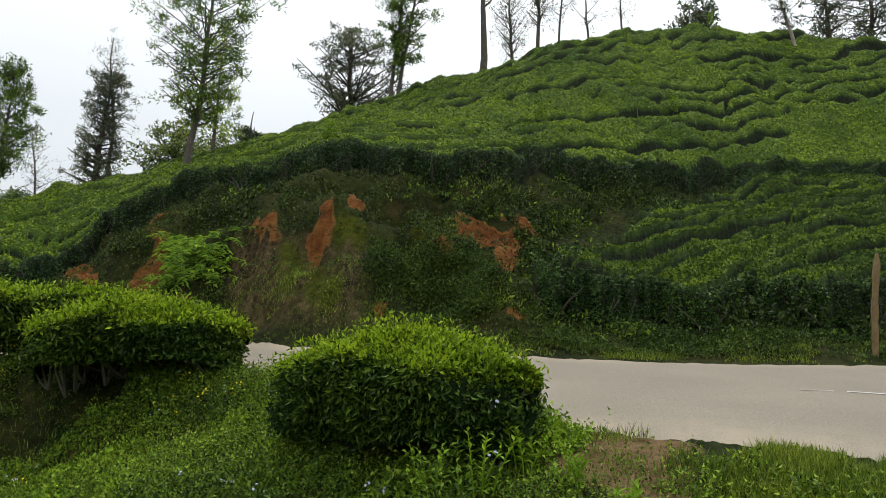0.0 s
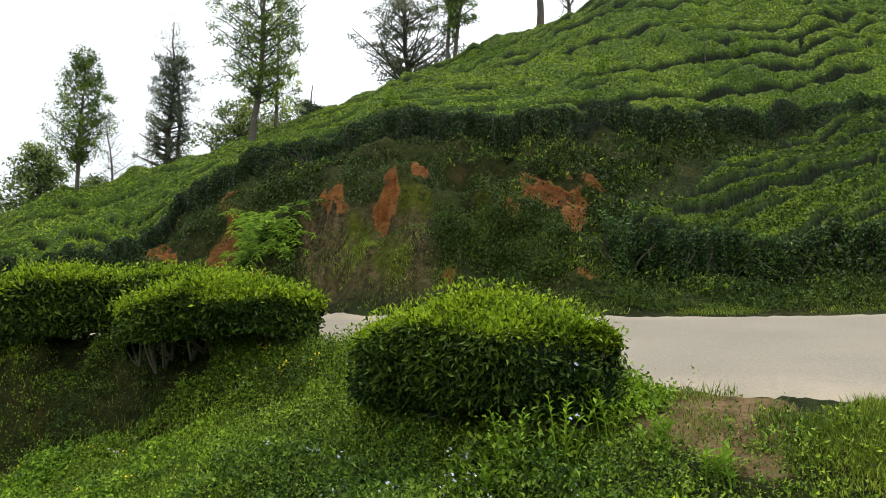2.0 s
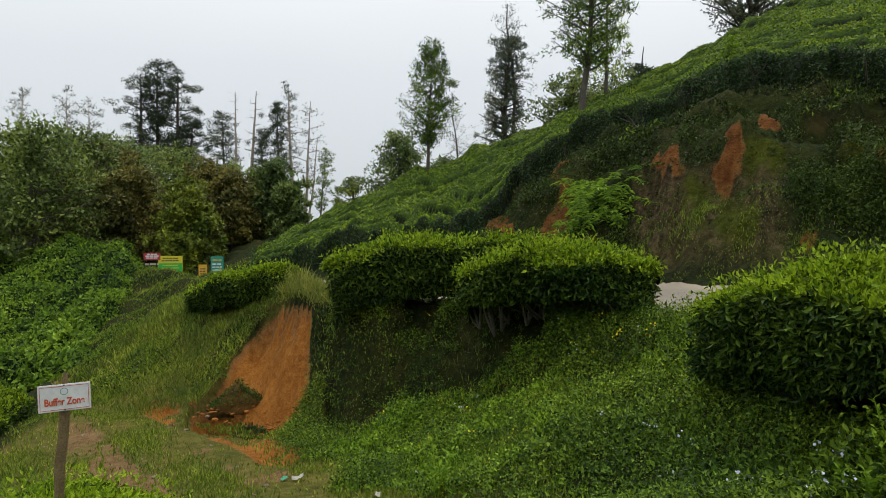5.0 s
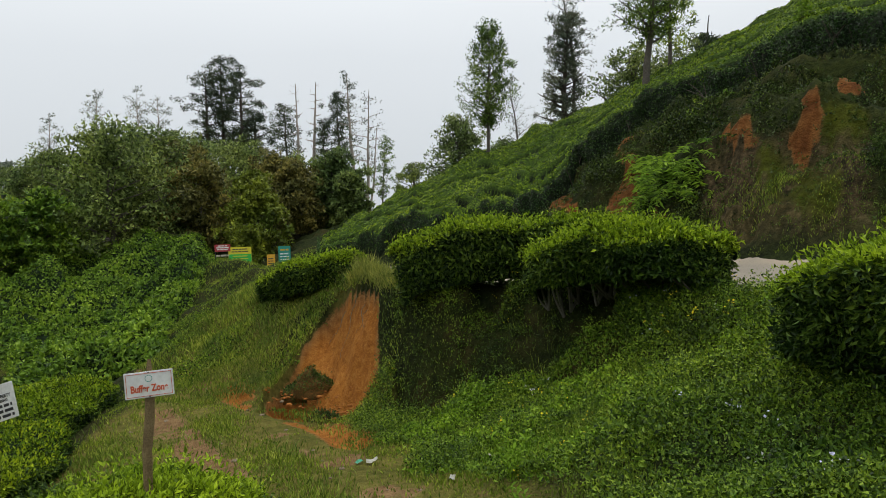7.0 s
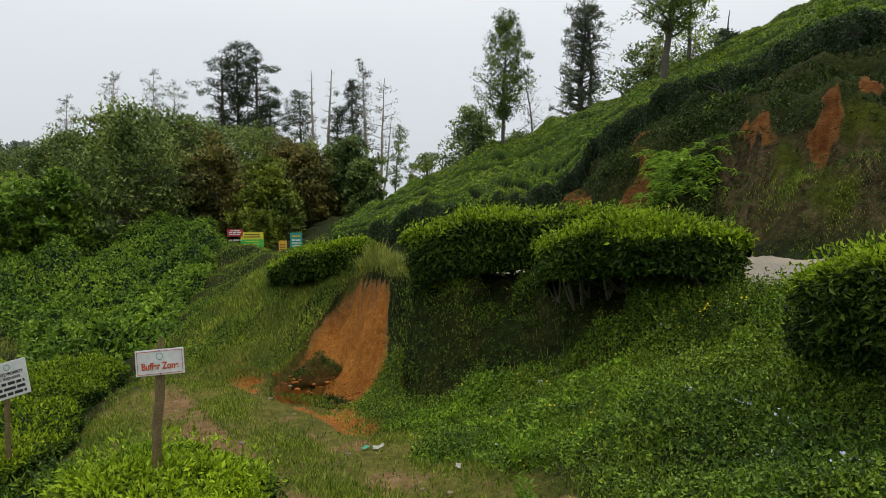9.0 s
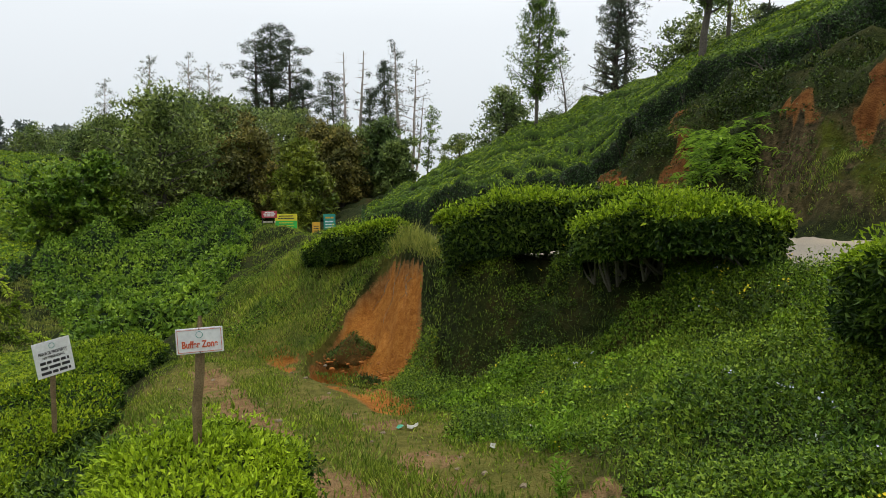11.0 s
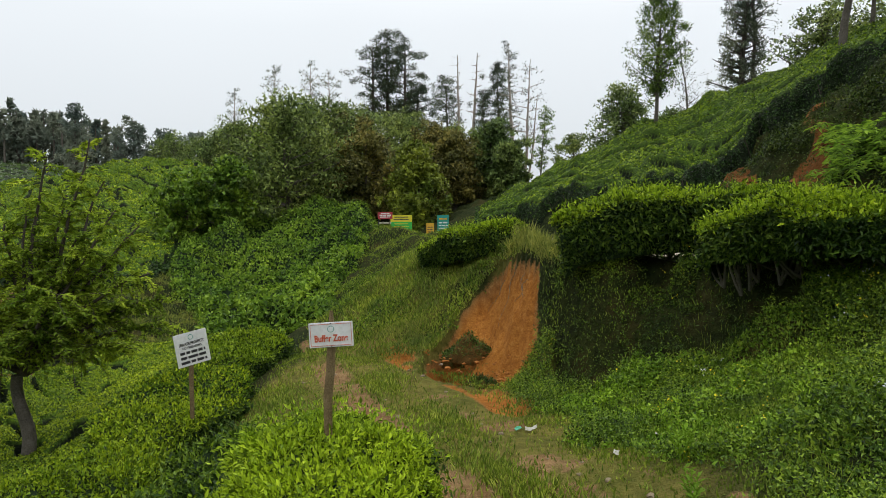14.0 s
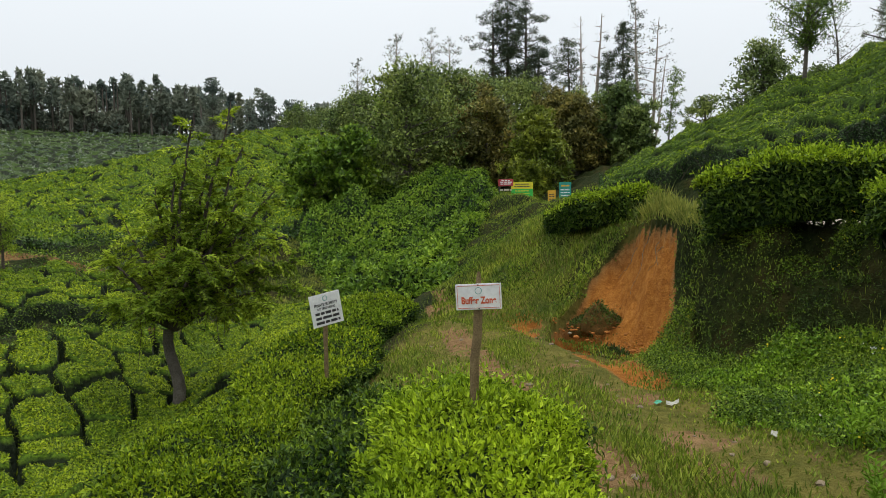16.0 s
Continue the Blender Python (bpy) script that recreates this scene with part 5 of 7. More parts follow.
grass("grass", "dry grass on the ledges of the cutting", 74, 7000, (-8, 30), (11.2, 18.5), lambda x, y, az, r: np.maximum(blots(x, y, land(x, y), MOUNDS, 0.5, 63), smooth(0.72, 0.84, (r - along(LANE_FAR, az)[0]) / (along(BROW, az)[0] - along(LANE_FAR, az)[0]))) * cut_face(x, y, az, r) ** 3 * (1 - smooth(5, 7, az) * (1 - smooth(16, 18, az)) * (1 - smooth(3.4, 3.9, land(x, y)))), 0.12, dry_grass, 0.008)
weeds("undergrowth", "low mixed weeds between the lane and the tea", 36, 9000, (-36, 4), (10.6, 17), lambda x, y, az, r: smooth(along(LANE_FAR, az)[0] + 0.1, along(LANE_FAR, az)[0] + 0.4, r) * (1 - smooth(along(LEDGE, az)[0] - 0.2, along(LEDGE, az)[0] + 0.2, r)) * (0.35 + 0.65 * smooth(-0.3, 0.3, fbm(x * 1.1, y * 1.1, 3, 96))), 0.055, 0.16, 4, bank_leaf, 0.5)
weeds("undergrowth", "dark weeds in patches on the grassy bank", 37, 5000, (43, 58), (12, 30), lambda x, y, az, r: trail(x, y, GRASS_STRIP, 5.0) * (1 - slump_mask(x, y)) * smooth(0.0, 0.3, fbm(x * 0.8, y * 0.8, 3, 97)) * (1 - smooth(-0.6, 0.2, -r + along(FOOT, az)[0])), 0.06, 0.25, 4, weed_leaf, 0.5)
weeds("undergrowth", "dark bushy shrubs rooted in the road cutting", 33, 700, (-34, -9), (11, 21), lambda x, y, az, r: cut_face(x, y, az, r) * smooth(0.22, 0.4, fbm(x * 0.75 + 3, y * 0.75, 2, 94)), 0.1, 0.75, 9, fern_leaf, 0.5)
weeds("undergrowth", "green weeds clinging to the road cutting", 32, 900, (-34, 20), (11, 20), lambda x, y, az, r: cut_face(x, y, az, r) * smooth(0.0, 0.4, fbm(x * 0.45 + 8, y * 0.45, 3, 93)), 0.11, 0.2, 4, weed_leaf, 0.45)


def shrub_height(x, y):
    az, r = polar(x, y)
    lumps = 0.5 + 0.6 * fbm(x * 0.45, y * 0.45, 3, 17) + 0.35 * np.abs(fbm(x * 1.1, y * 1.1, 2, 18))
    return shrub_zone(x, y, az, r) * np.clip(lumps, 0.12, 1.6) * 1.15


def shrub_bank():
    rng = np.random.default_rng(41)
    ob = stuff("shrubs", "dense lantana-like green shrubs filling the slope", "shrubs")
    a, rr = np.meshgrid(np.arange(49, 74, 0.35), np.arange(19, 57, 0.35))
    x, y = place(a, rr)
    h = shrub_height(x, y)
    z = land(x, y) + np.where(h > 0.02, h - 0.12, -0.3)
    n, m = a.shape
    i, j = np.meshgrid(np.arange(n - 1), np.arange(m - 1), indexing="ij")
    q = np.stack([i * m + j, (i + 1) * m + j, (i + 1) * m + j + 1, i * m + j + 1], -1).reshape(-1, 4)
    q = q[(h.ravel()[q] > 0.02).any(1)]
    # inner shell, near-black to paint the shade among the shrubs
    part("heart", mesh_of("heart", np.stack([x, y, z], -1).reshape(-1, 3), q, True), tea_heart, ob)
    count = 70000
    pa, pr = rng.uniform(49, 74, count * 3), rng.uniform(19, 56, count * 3)
    px, py = place(pa, pr)
    h = shrub_height(px, py)
    ok = h > 0.08
    px, py, h = px[ok][:count], py[ok][:count], h[ok][:count]
    e = 0.15
    nx = (land(px - e, py) + shrub_height(px - e, py) - land(px + e, py) - shrub_height(px + e, py)) / (2 * e)
    ny = (land(px, py - e) + shrub_height(px, py - e) - land(px, py + e) - shrub_height(px, py + e)) / (2 * e)
    nrm = unit(np.stack([nx, ny, np.ones_like(nx)], -1))
    pos = np.stack([px, py, land(px, py) + h], -1) + rng.normal(0, 0.06, (len(px), 3))
    part("leaves", leaf_mesh("leaves", pos, nrm, 0.17, rng, 0.6, 0.8), shrub_leaf, ob)


shrub_bank()
weeds("undergrowth", "yellow-green sprays among the dense shrubs", 42, 5000, (50, 72), (20, 54), lambda x, y, az, r: shrub_zone(x, y, az, r) * smooth(0.0, 0.4, fbm(x * 0.35, y * 0.35, 3, 19)) * smooth(0.5, 0.8, shrub_height(x, y)), 0.17, 1.35, 3, herb_leaf, 0.5)


def hanging_shrub():
    """The bright fern-like bush that hangs down the cutting."""
    rng = np.random.default_rng(45)
    x0, y0 = spot(19.3, 15.5)
    z0 = float(land(np.array([x0]), np.array([y0]))[0])
    ob = thing("hanging_shrub", x0, y0, z0, "bright green fern-like shrub hanging down the cutting", "shrub")
    made, pos, axis = [], [], []
    for k in range(170):
        az, r = rng.normal(19.3, 1.15), 0
        up = rng.uniform(0.2, 0.56)
        r = float(along(LANE_FAR, az)[0] * (1 - up) + along(BROW, az)[0] * up)
        x, y = place(az, r)
        root = np.array([x, y, float(land(np.array([x]), np.array([y]))[0])]) - np.array([x0, y0, z0])
        out = np.array([0.33 + rng.normal(0, 0.5), -0.94 + rng.normal(0, 0.2), rng.uniform(0.1, 0.9)]) * rng.uniform(0.3, 0.65)
        u = np.linspace(0, 1, 7)[:, None]
        path = root + out * u + np.array([0, 0, -0.42]) * u ** 2
        made.append((path, np.linspace(0.008, 0.003, 7)))
        for j in range(20):
            t = 0.15 + 0.85 * j / 19
            p = np.array([np.interp(t, u[:, 0], path[:, c]) for c in range(3)])
            side = 1 if j % 2 else -1
            pos.append(p)
            axis.append(np.array([side * 0.8, -0.35, -0.35]) + rng.normal(0, 0.25, 3))
    n = len(pos)
    ln = 0.15 * rng.uniform(0.6, 1.2, n)
    v, f = leaf_arrays(np.array(pos), np.array(axis), np.tile([[0.2, -0.5, 0.9]], (n, 1)), ln, ln * 0.3)
    part("stem_tangle", tubes_mesh("stem_tangle", made, (), 4), herb_leaf, ob)
    part("leaves", mesh_of("leaves", v, f), herb_leaf, ob)


hanging_shrub()


# ---- trees ----
def tree(name, label, x, y, height, girth, profile, limbs, clump, per, leaf, foliage, wood, seed, lean=(0, 0), rise=0.25, slim=0.5, wobble=0.02, inner=0.35, stems=1, group="", base=None, flat=0.7, category="tree", reach=1.0, clumps=3, twig=0.25):
    """A tapered trunk with limbs; leaves in clumps along the outer limbs. profile: crown radius at shares of the height."""
    rng = np.random.default_rng(seed)
    z0 = float(land(np.array([x]), np.array([y]))[0]) - 0.1 if base is None else base
    ob = thing(name, x, y, z0, label, category, group)
    hs, rs = np.array([p[0] for p in profile]), np.array([p[1] for p in profile])
    trunks, limb_tubes, centres, sizes = [], [], [], []
    for s in range(stems):
        off = np.array([rng.normal(0, girth * 2), rng.normal(0, girth * 2), 0]) if s else np.zeros(3)
        u = np.linspace(0, reach, 12)
        sway = np.cumsum(rng.normal(0, wobble * height, (12, 2)), 0) * 0.35
        path = np.stack([off[0] * (1 + u) + lean[0] * u + sway[:, 0], off[1] * (1 + u) + lean[1] * u + sway[:, 1], u * height * (1 - 0.06 * s)], -1)
        rad = girth * (1 - 0.86 * u / reach) * (1 + 0.5 * np.exp(-u * 25)) / (1 + 0.3 * (stems - 1))
        trunks.append((path, rad))
        for k in range(limbs // stems):
            f = (k + rng.random()) / (limbs // stems)
            h = hs[0] + (hs[-1] - hs[0]) * f
            size = np.interp(h, hs, rs)
            out = size * (0.45 + 0.55 * rng.random())
            ang = k * 2.4 + rng.uniform(-0.5, 0.5) + seed
            start_h = max(min(h - rise * out / height * 1.2, reach * 0.98), hs[0] * 0.6)
            a = np.array([np.interp(start_h, u, path[:, c]) for c in range(3)])
            b = np.array([np.interp(min(h, reach), u, path[:, 0]) + math.cos(ang) * out, np.interp(min(h, reach), u, path[:, 1]) + math.sin(ang) * out, h * height])
            mid = (a + b) / 2 + np.array([0, 0, -0.06 * out]) + rng.normal(0, 0.05 * out + 0.01, 3)
            w = np.linspace(0, 1, 6)[:, None]
            limb = a * (1 - w) ** 2 + 2 * mid * w * (1 - w) + b * w ** 2
            r0 = girth * 0.34 * (1 - 0.6 * f)
            limb_tubes.append((limb, np.linspace(r0, r0 * 0.25, 6)))
            for c in range(clumps):
                t = inner + (1 - inner) * (c + rng.random()) / clumps
                at = np.array([np.interp(t, w[:, 0], limb[:, q]) for q in range(3)])
                tip = at + rng.normal(0, clump * 0.6, 3) * np.array([1, 1, 0.6])
                limb_tubes.append((np.linspace(at, tip, 3), np.array([r0 * twig, r0 * twig * 0.7, r0 * twig * 0.4])))
                centres.append(tip)
                sizes.append(clump * rng.uniform(0.55, 1.15))
    part("trunk", tubes_mesh("trunk", trunks, limb_tubes), wood, ob)
    if per:
        centres, sizes = np.array(centres), np.array(sizes)
        c = np.repeat(np.arange(len(centres)), per)
        d = unit(rng.normal(size=(len(c), 3)))
        shell = rng.random((len(c), 1)) ** 0.5
        pos = centres[c] + d * shell * sizes[c][:, None] * np.array([1, 1, flat])
        part("crown", leaf_mesh("crown", pos, unit(d + np.array([0, 0, 0.6])), leaf, rng, slim, 0.9, tri=True), foliage, ob)
    return ob


BALL = ((0.3, 0.55), (0.45, 0.95), (0.65, 1.0), (0.85, 0.75), (1.0, 0.25))


def scaled(profile, k):
    return tuple((h, r * k) for h, r in profile)


# on and behind the big hill
tree("silver_oak", "tall slender silver oak among the tea", -8.1, 21.5, 8.2, 0.12, ((0.3, 0.7), (0.45, 1.5), (0.62, 1.6), (0.75, 2.5), (0.9, 2.6), (1.0, 1.7)), 70, 0.36, 62, 0.12, oak_leaf, bark, 101, (0.6, 0.3), 0.55, 0.3, 0.012, 0.3, group="hillside trees")
tree("silver_oak", "thin yellowish young tree beside the silver oak", -8.4, 24.6, 5.5, 0.08, ((0.3, 0.5), (0.6, 0.9), (1.0, 0.5)), 22, 0.3, 40, 0.12, feather_leaf, bark, 102, (0.2, 0), 0.4, 0.3, 0.012, group="hillside trees")
tree("silver_oak", "small upright tree with a dense oval crown", -14.35, 22.1, 5.6, 0.08, ((0.36, 0.3), (0.46, 0.9), (0.62, 1.15), (0.8, 1.0), (0.92, 0.6), (1.0, 0.2)), 60, 0.24, 50, 0.09, oak_leaf, bark, 103, (0.35, 0.2), 0.6, 0.4, 0.01, group="hillside trees", clumps=4, flat=1.0)
tree("vine_covered_tree", "bare tree wrapped in dark creepers", -19.3, 37.8, 12.2, 0.28, ((0.1, 1.6), (0.3, 1.9), (0.5, 1.8), (0.64, 1.2), (0.78, 1.7), (0.9, 1.0)), 110, 0.42, 60, 0.13, grey_leaf, dark_bark, 104, (0.2, 0), 0.3, 0.4, 0.015, group="skyline trees", reach=0.85)
tree("bare_tree", "leafless grey tree with fine twigs", -19.3, 38.4, 12.8, 0.16, ((0.55, 1.0), (0.8, 1.5), (1.0, 0.7)), 30, 0.5, 16, 0.12, grey_leaf, bark, 105, (0.3, 0), 0.6, 0.35, 0.02, group="skyline trees")
tree("bare_tree", "leaning thin grey sapling on the skyline", -21.3, 37.0, 7.6, 0.1, ((0.35, 0.7), (0.7, 1.4), (1.0, 1.0)), 24, 0.45, 14, 0.12, grey_leaf, bark, 106, (-1.0, 0), 0.6, 0.35, 0.02, group="skyline trees")
tree("umbrella_tree", "broad round-topped tree behind the hill", -16.7, 43.3, 9.0, 0.25, ((0.55, 2.2), (0.75, 3.4), (0.92, 3.0), (1.0, 1.6)), 44, 0.75, 70, 0.2, forest_leaf, bark, 107, (0, 0), 0.5, 0.55, group="skyline trees")
tree("umbrella_tree", "broad round-topped tree behind the hill", -14.0, 46.0, 9.2, 0.25, ((0.6, 2.0), (0.8, 2.8), (0.95, 2.4), (1.0, 1.2)), 34, 0.7, 60, 0.2, forest_leaf, bark, 108, (0, 0), 0.5, 0.55, group="skyline trees")
tree("spreading_tree", "dark gnarled tree with a wide flat crown", -4.9, 35.7, 8.7, 0.28, ((0.52, 0.9), (0.6, 3.3), (0.7, 3.5), (0.86, 2.5), (1.0, 1.2)), 56, 0.5, 56, 0.12, grey_leaf, dark_bark, 109, (-0.5, 0), 0.6, 0.6, 0.03, group="skyline trees", flat=0.4)
tree("silver_oak", "tall two-stemmed silver oak on the hill's shoulder", -2.35, 26.9, 7.6, 0.12, ((0.28, 0.4), (0.5, 1.0), (0.8, 1.2), (1.0, 0.9)), 56, 0.33, 70, 0.12, oak_leaf, bark, 110, (0.5, 0), 0.5, 0.35, 0.012, stems=2, group="hillside trees")
for k, (ex, ey, eh, eg, lx, n) in enumerate(((1.45, 28.6, 8.6, 0.17, -0.2, 16), (3.4, 36.9, 9.0, 0.14, -0.4, 38), (4.7, 35.7, 9.6, 0.15, 0.15, 34), (5.5, 34.6, 8.0, 0.09, 0.1, 10), (7.4, 35.3, 6.8, 0.09, -0.35, 6), (8.9, 34.9, 5.8, 0.08, 0.0, 6))):
    tree("eucalyptus", "tall bare-stemmed eucalyptus on the hilltop", ex, ey, eh, eg, ((0.5, 0.7), (0.8, 1.4), (1.0, 0.9)), n, 0.45, 22, 0.12, grey_leaf, bark, 120 + k, (lx, 0), 0.9, 0.3, 0.012, group="hilltop eucalyptus")
tree("leaning_tree", "thin leaning tree with mossy twigs", 15.8, 30.6, 4.8, 0.1, ((0.35, 0.4), (0.7, 0.8), (1.0, 0.65)), 22, 0.25, 34, 0.1, pine_leaf, pale_bark, 130, (-1.2, 0), 0.5, 0.35, 0.02, group="skyline trees")
# mist over this crown is put into its pale grey leaf colour
tree("misty_tree", "pale crown of a tree behind the summit", 20.0, 56.6, 15.2, 0.22, ((0.78, 1.2), (0.9, 1.8), (1.0, 0.9)), 26, 0.7, 34, 0.3, grey_leaf, bark, 131, (0, 0), 0.4, 0.5, group="skyline trees")
tree("dark_tree", "dense dark tree on the hill's far shoulder", 21.5, 38.4, 8.0, 0.26, ((0.3, 1.3), (0.6, 1.8), (0.85, 1.6), (1.0, 0.9)), 46, 0.45, 30, 0.16, grey_leaf, dark_bark, 132, (0, 0), 0.3, 0.5, group="skyline trees")
tree("dark_tree", "dense dark tree on the hill's far shoulder", 23.8, 38.3, 8.4, 0.26, ((0.3, 1.3), (0.6, 2.0), (0.85, 1.8), (1.0, 0.9)), 50, 0.45, 30, 0.16, grey_leaf, dark_bark, 133, (0, 0), 0.3, 0.5, group="skyline trees")
tree("stump", "dead stump wrapped in ivy on the skyline", -8.5, 29.8, 3.7, 0.1, ((0.45, 0.5), (0.65, 0.45), (0.75, 0.2)), 20, 0.28, 40, 0.13, pine_leaf, dark_bark, 134, (0.1, 0), 0.3, 0.5, 0.03, group="skyline trees")
tree("round_tree", "bushy round tree beyond the tea slope", -26.3, 37.2, 6.6, 0.28, scaled(BALL, 2.3), 44, 0.65, 70, 0.18, forest_leaf, bark, 135, (0, 0), 0.3, 0.55, group="skyline trees")
tree("round_tree", "bushy low tree beyond the tea slope", -25.9, 42.0, 5.6, 0.25, scaled(BALL, 2.0), 30, 0.6, 60, 0.18, forest_leaf, bark, 136, (0, 0), 0.3, 0.55, group="skyline trees")
tree("round_tree", "far shrubby tree at the end of the tea slope", -37.9, 47.1, 5.2, 0.2, scaled(BALL, 2.2), 28, 0.6, 60, 0.2, forest_leaf, bark, 137, (0, 0), 0.3, 0.55, group="skyline trees")

# the wooded knoll
PINE = ((0.4, 1.3), (0.5, 2.2), (0.62, 2.0), (0.72, 2.6), (0.85, 3.0), (0.94, 2.6), (1.0, 0.8))
for k, (ex, ey, eh, lx, n, kk) in enumerate(((-70.0, 49.2, 16.0, 0.2, 26, 0.95), (-69.7, 51.1, 18.3, 0.0, 30, 0.8), (-66.8, 51.4, 17.2, 0.4, 38, 1.05), (-66.5, 52.5, 11.5, 1.2, 26, 1.3))):
    tree("pine", "tall dark flat-topped pine on the wooded knoll", ex, ey, eh, 0.34, scaled(PINE, kk), n, 0.85, 90, 0.22, pine_leaf, dark_bark, 140 + k, (lx, 0), 0.25, 0.4, 0.006, 0.45, group="pines on the knoll", flat=0.5)
for k, (ex, ey, eh, eg, lx, n, per, kk, wood, leafm) in enumerate(((-56.3, 50.5, 14.4, 0.24, 0.0, 18, 0, 0.5, pale_bark, pine_leaf), (-55.2, 51.6, 14.1, 0.28, 0.7, 14, 0, 0.7, pale_bark, pine_leaf), (-57.6, 50.2, 11.8, 0.2, 0.0, 34, 50, 1.0, dark_bark, pine_leaf), (-54.0, 51.8, 10.4, 0.18, 0.2, 30, 40, 0.8, dark_bark, pine_leaf), (-52.6, 52.9, 13.2, 0.22, 0.0, 30, 60, 0.8, dark_bark, pine_leaf), (-50.1, 52.4, 15.0, 0.26, -0.4, 20, 26, 0.8, pale_bark, pine_leaf), (-49.3, 53.2, 13.6, 0.2, 0.9, 16, 8, 1.5, pale_bark, pine_leaf), (-48.6, 52.6, 10.0, 0.14, 1.8, 12, 5, 1.0, pale_bark, pine_leaf))):
    tree("old_pine", "old pine with bare pale limbs on the knoll" if per else "dead pine trunk with broken snags on the knoll", ex, ey, eh, eg, ((0.4, 1.2 * kk), (0.6, 1.5 * kk), (0.8, 1.4 * kk), (1.0, 0.8 * kk)), n, 0.6, per, 0.2, leafm, wood, 150 + k, (lx, 0), 0.2, 0.4, 0.012, 0.5, group="pines on the knoll", flat=0.6)
tree("thin_tree", "slender young tree with drooping green leaves", -40.1, 45.2, 7.8, 0.09, ((0.35, 0.5), (0.6, 1.0), (0.85, 0.8), (1.0, 0.3)), 24, 0.35, 34, 0.16, oak_leaf, bark, 160, (0.4, 0), 0.4, 0.4, 0.015, group="knoll trees")
for k, (ex, ey, eh, lx) in enumerate(((-87.0, 39.0, 13.5, 0.3), (-71.3, 37.0, 13.2, 0.3), (-69.4, 40.6, 13.4, -0.2), (-68.6, 42.0, 12.2, 0.6))):
    tree("eucalyptus", "airy grey eucalyptus rising above the wood", ex, ey, eh, 0.16, ((0.55, 0.6), (0.75, 1.3), (0.92, 1.5), (1.0, 0.6)), 22, 0.5, 26, 0.2, grey_leaf, pale_bark, 170 + k, (lx, 0), 0.7, 0.35, 0.01, group="eucalyptus above the wood", clumps=2)
WOOD = (
    (-42.5, 23.0, 9.3, 4.2, "f"), (-45.1, 27.2, 9.4, 3.8, "f"), (-81.0, 35.0, 8.6, 3.8, "f"), (-51.7, 34.9, 9.0, 4.2, "f"), (-41.7, 28.6, 7.0, 3.0, "b"),
    (-36.9, 29.2, 5.6, 2.4, "l"), (-39.2, 34.8, 6.0, 2.6, "b"), (-38.8, 38.1, 6.9, 2.6, "f"), (-36.6, 37.5, 5.0, 1.9, "f"), (-90.0, 36.5, 8.6, 4.2, "f"),
    (-73.0, 38.0, 9.4, 3.8, "f"), (-56.6, 41.8, 8.8, 4.2, "f"), (-46.4, 38.7, 6.8, 3.0, "b"), (-34.3, 26.6, 2.9, 0.9, "l"), (-43.8, 16.6, 5.6, 2.6, "s"),
    (-42.7, 19.2, 5.6, 2.2, "s"), (-95.0, 34.0, 9.4, 4.0, "f"), (-84.8, 38.4, 9.4, 3.6, "f"), (-48.0, 31.5, 8.0, 3.2, "b"), (-50.5, 44.0, 7.2, 3.2, "f"),
    (-59.0, 45.5, 9.0, 3.6, "f"), (-63.0, 36.0, 9.4, 4.0, "f"), (-44.0, 43.0, 6.2, 2.6, "f"), (-78.0, 36.0, 9.0, 3.6, "f"), (-47.5, 24.5, 6.5, 2.6, "s"), (-42.2, 33.5, 6.2, 2.4, "l"), (-70.0, 44.5, 9.5, 4.0, "f"), (-54.0, 29.0, 8.6, 3.4, "f"),
)
KINDS = {"f": (forest_leaf, "dark green broadleaf tree in the wood"), "b": (brown_leaf, "russet-tinged broadleaf tree in the wood"), "l": (lime_leaf, "yellow-green young tree at the wood's edge"), "s": (shrub_leaf, "bushy green tree at the edge of the tea slope")}
for k, (ex, ey, eh, er, kind) in enumerate(WOOD):
    leafm, text = KINDS[kind]
    tree("broadleaf_tree", text, ex, ey, eh * 0.88, 0.05 * eh * 0.55, scaled(((0.12, 0.75), (0.3, 1.0), (0.55, 1.0), (0.8, 0.8), (1.0, 0.3)), er), 46, er * 0.25, 80, 0.25, leafm, bark, 200 + k, (0, 0), 0.35, 0.6, 0.02, 0.45, group="trees of the wood", twig=0.35)
# far trees; the mist over them is put into their grey leaf colour
for k, (ex, ey, eh, er, leafm) in enumerate(((-120.1, 37.2, 13.9, 3.6, haze_leaf), (-118.9, 41.5, 11.4, 3.6, haze_leaf), (-146.7, 34.6, 17.2, 3.6, haze_leaf), (-126.1, 34.4, 14.0, 1.0, haze_leaf), (-112.0, 43.5, 10.5, 3.4, haze_leaf), (-125.0, 44.0, 10.0, 3.6, haze_leaf))):
    tree("far_tree", "tree on the far slope, its leaves greyed for mist", ex, ey, eh, 0.3, scaled(BALL, er), 26, er * 0.28, 60, 0.42, leafm, bark, 240 + k, (0, 0), 0.4, 0.6, 0.01, group="far misty trees")


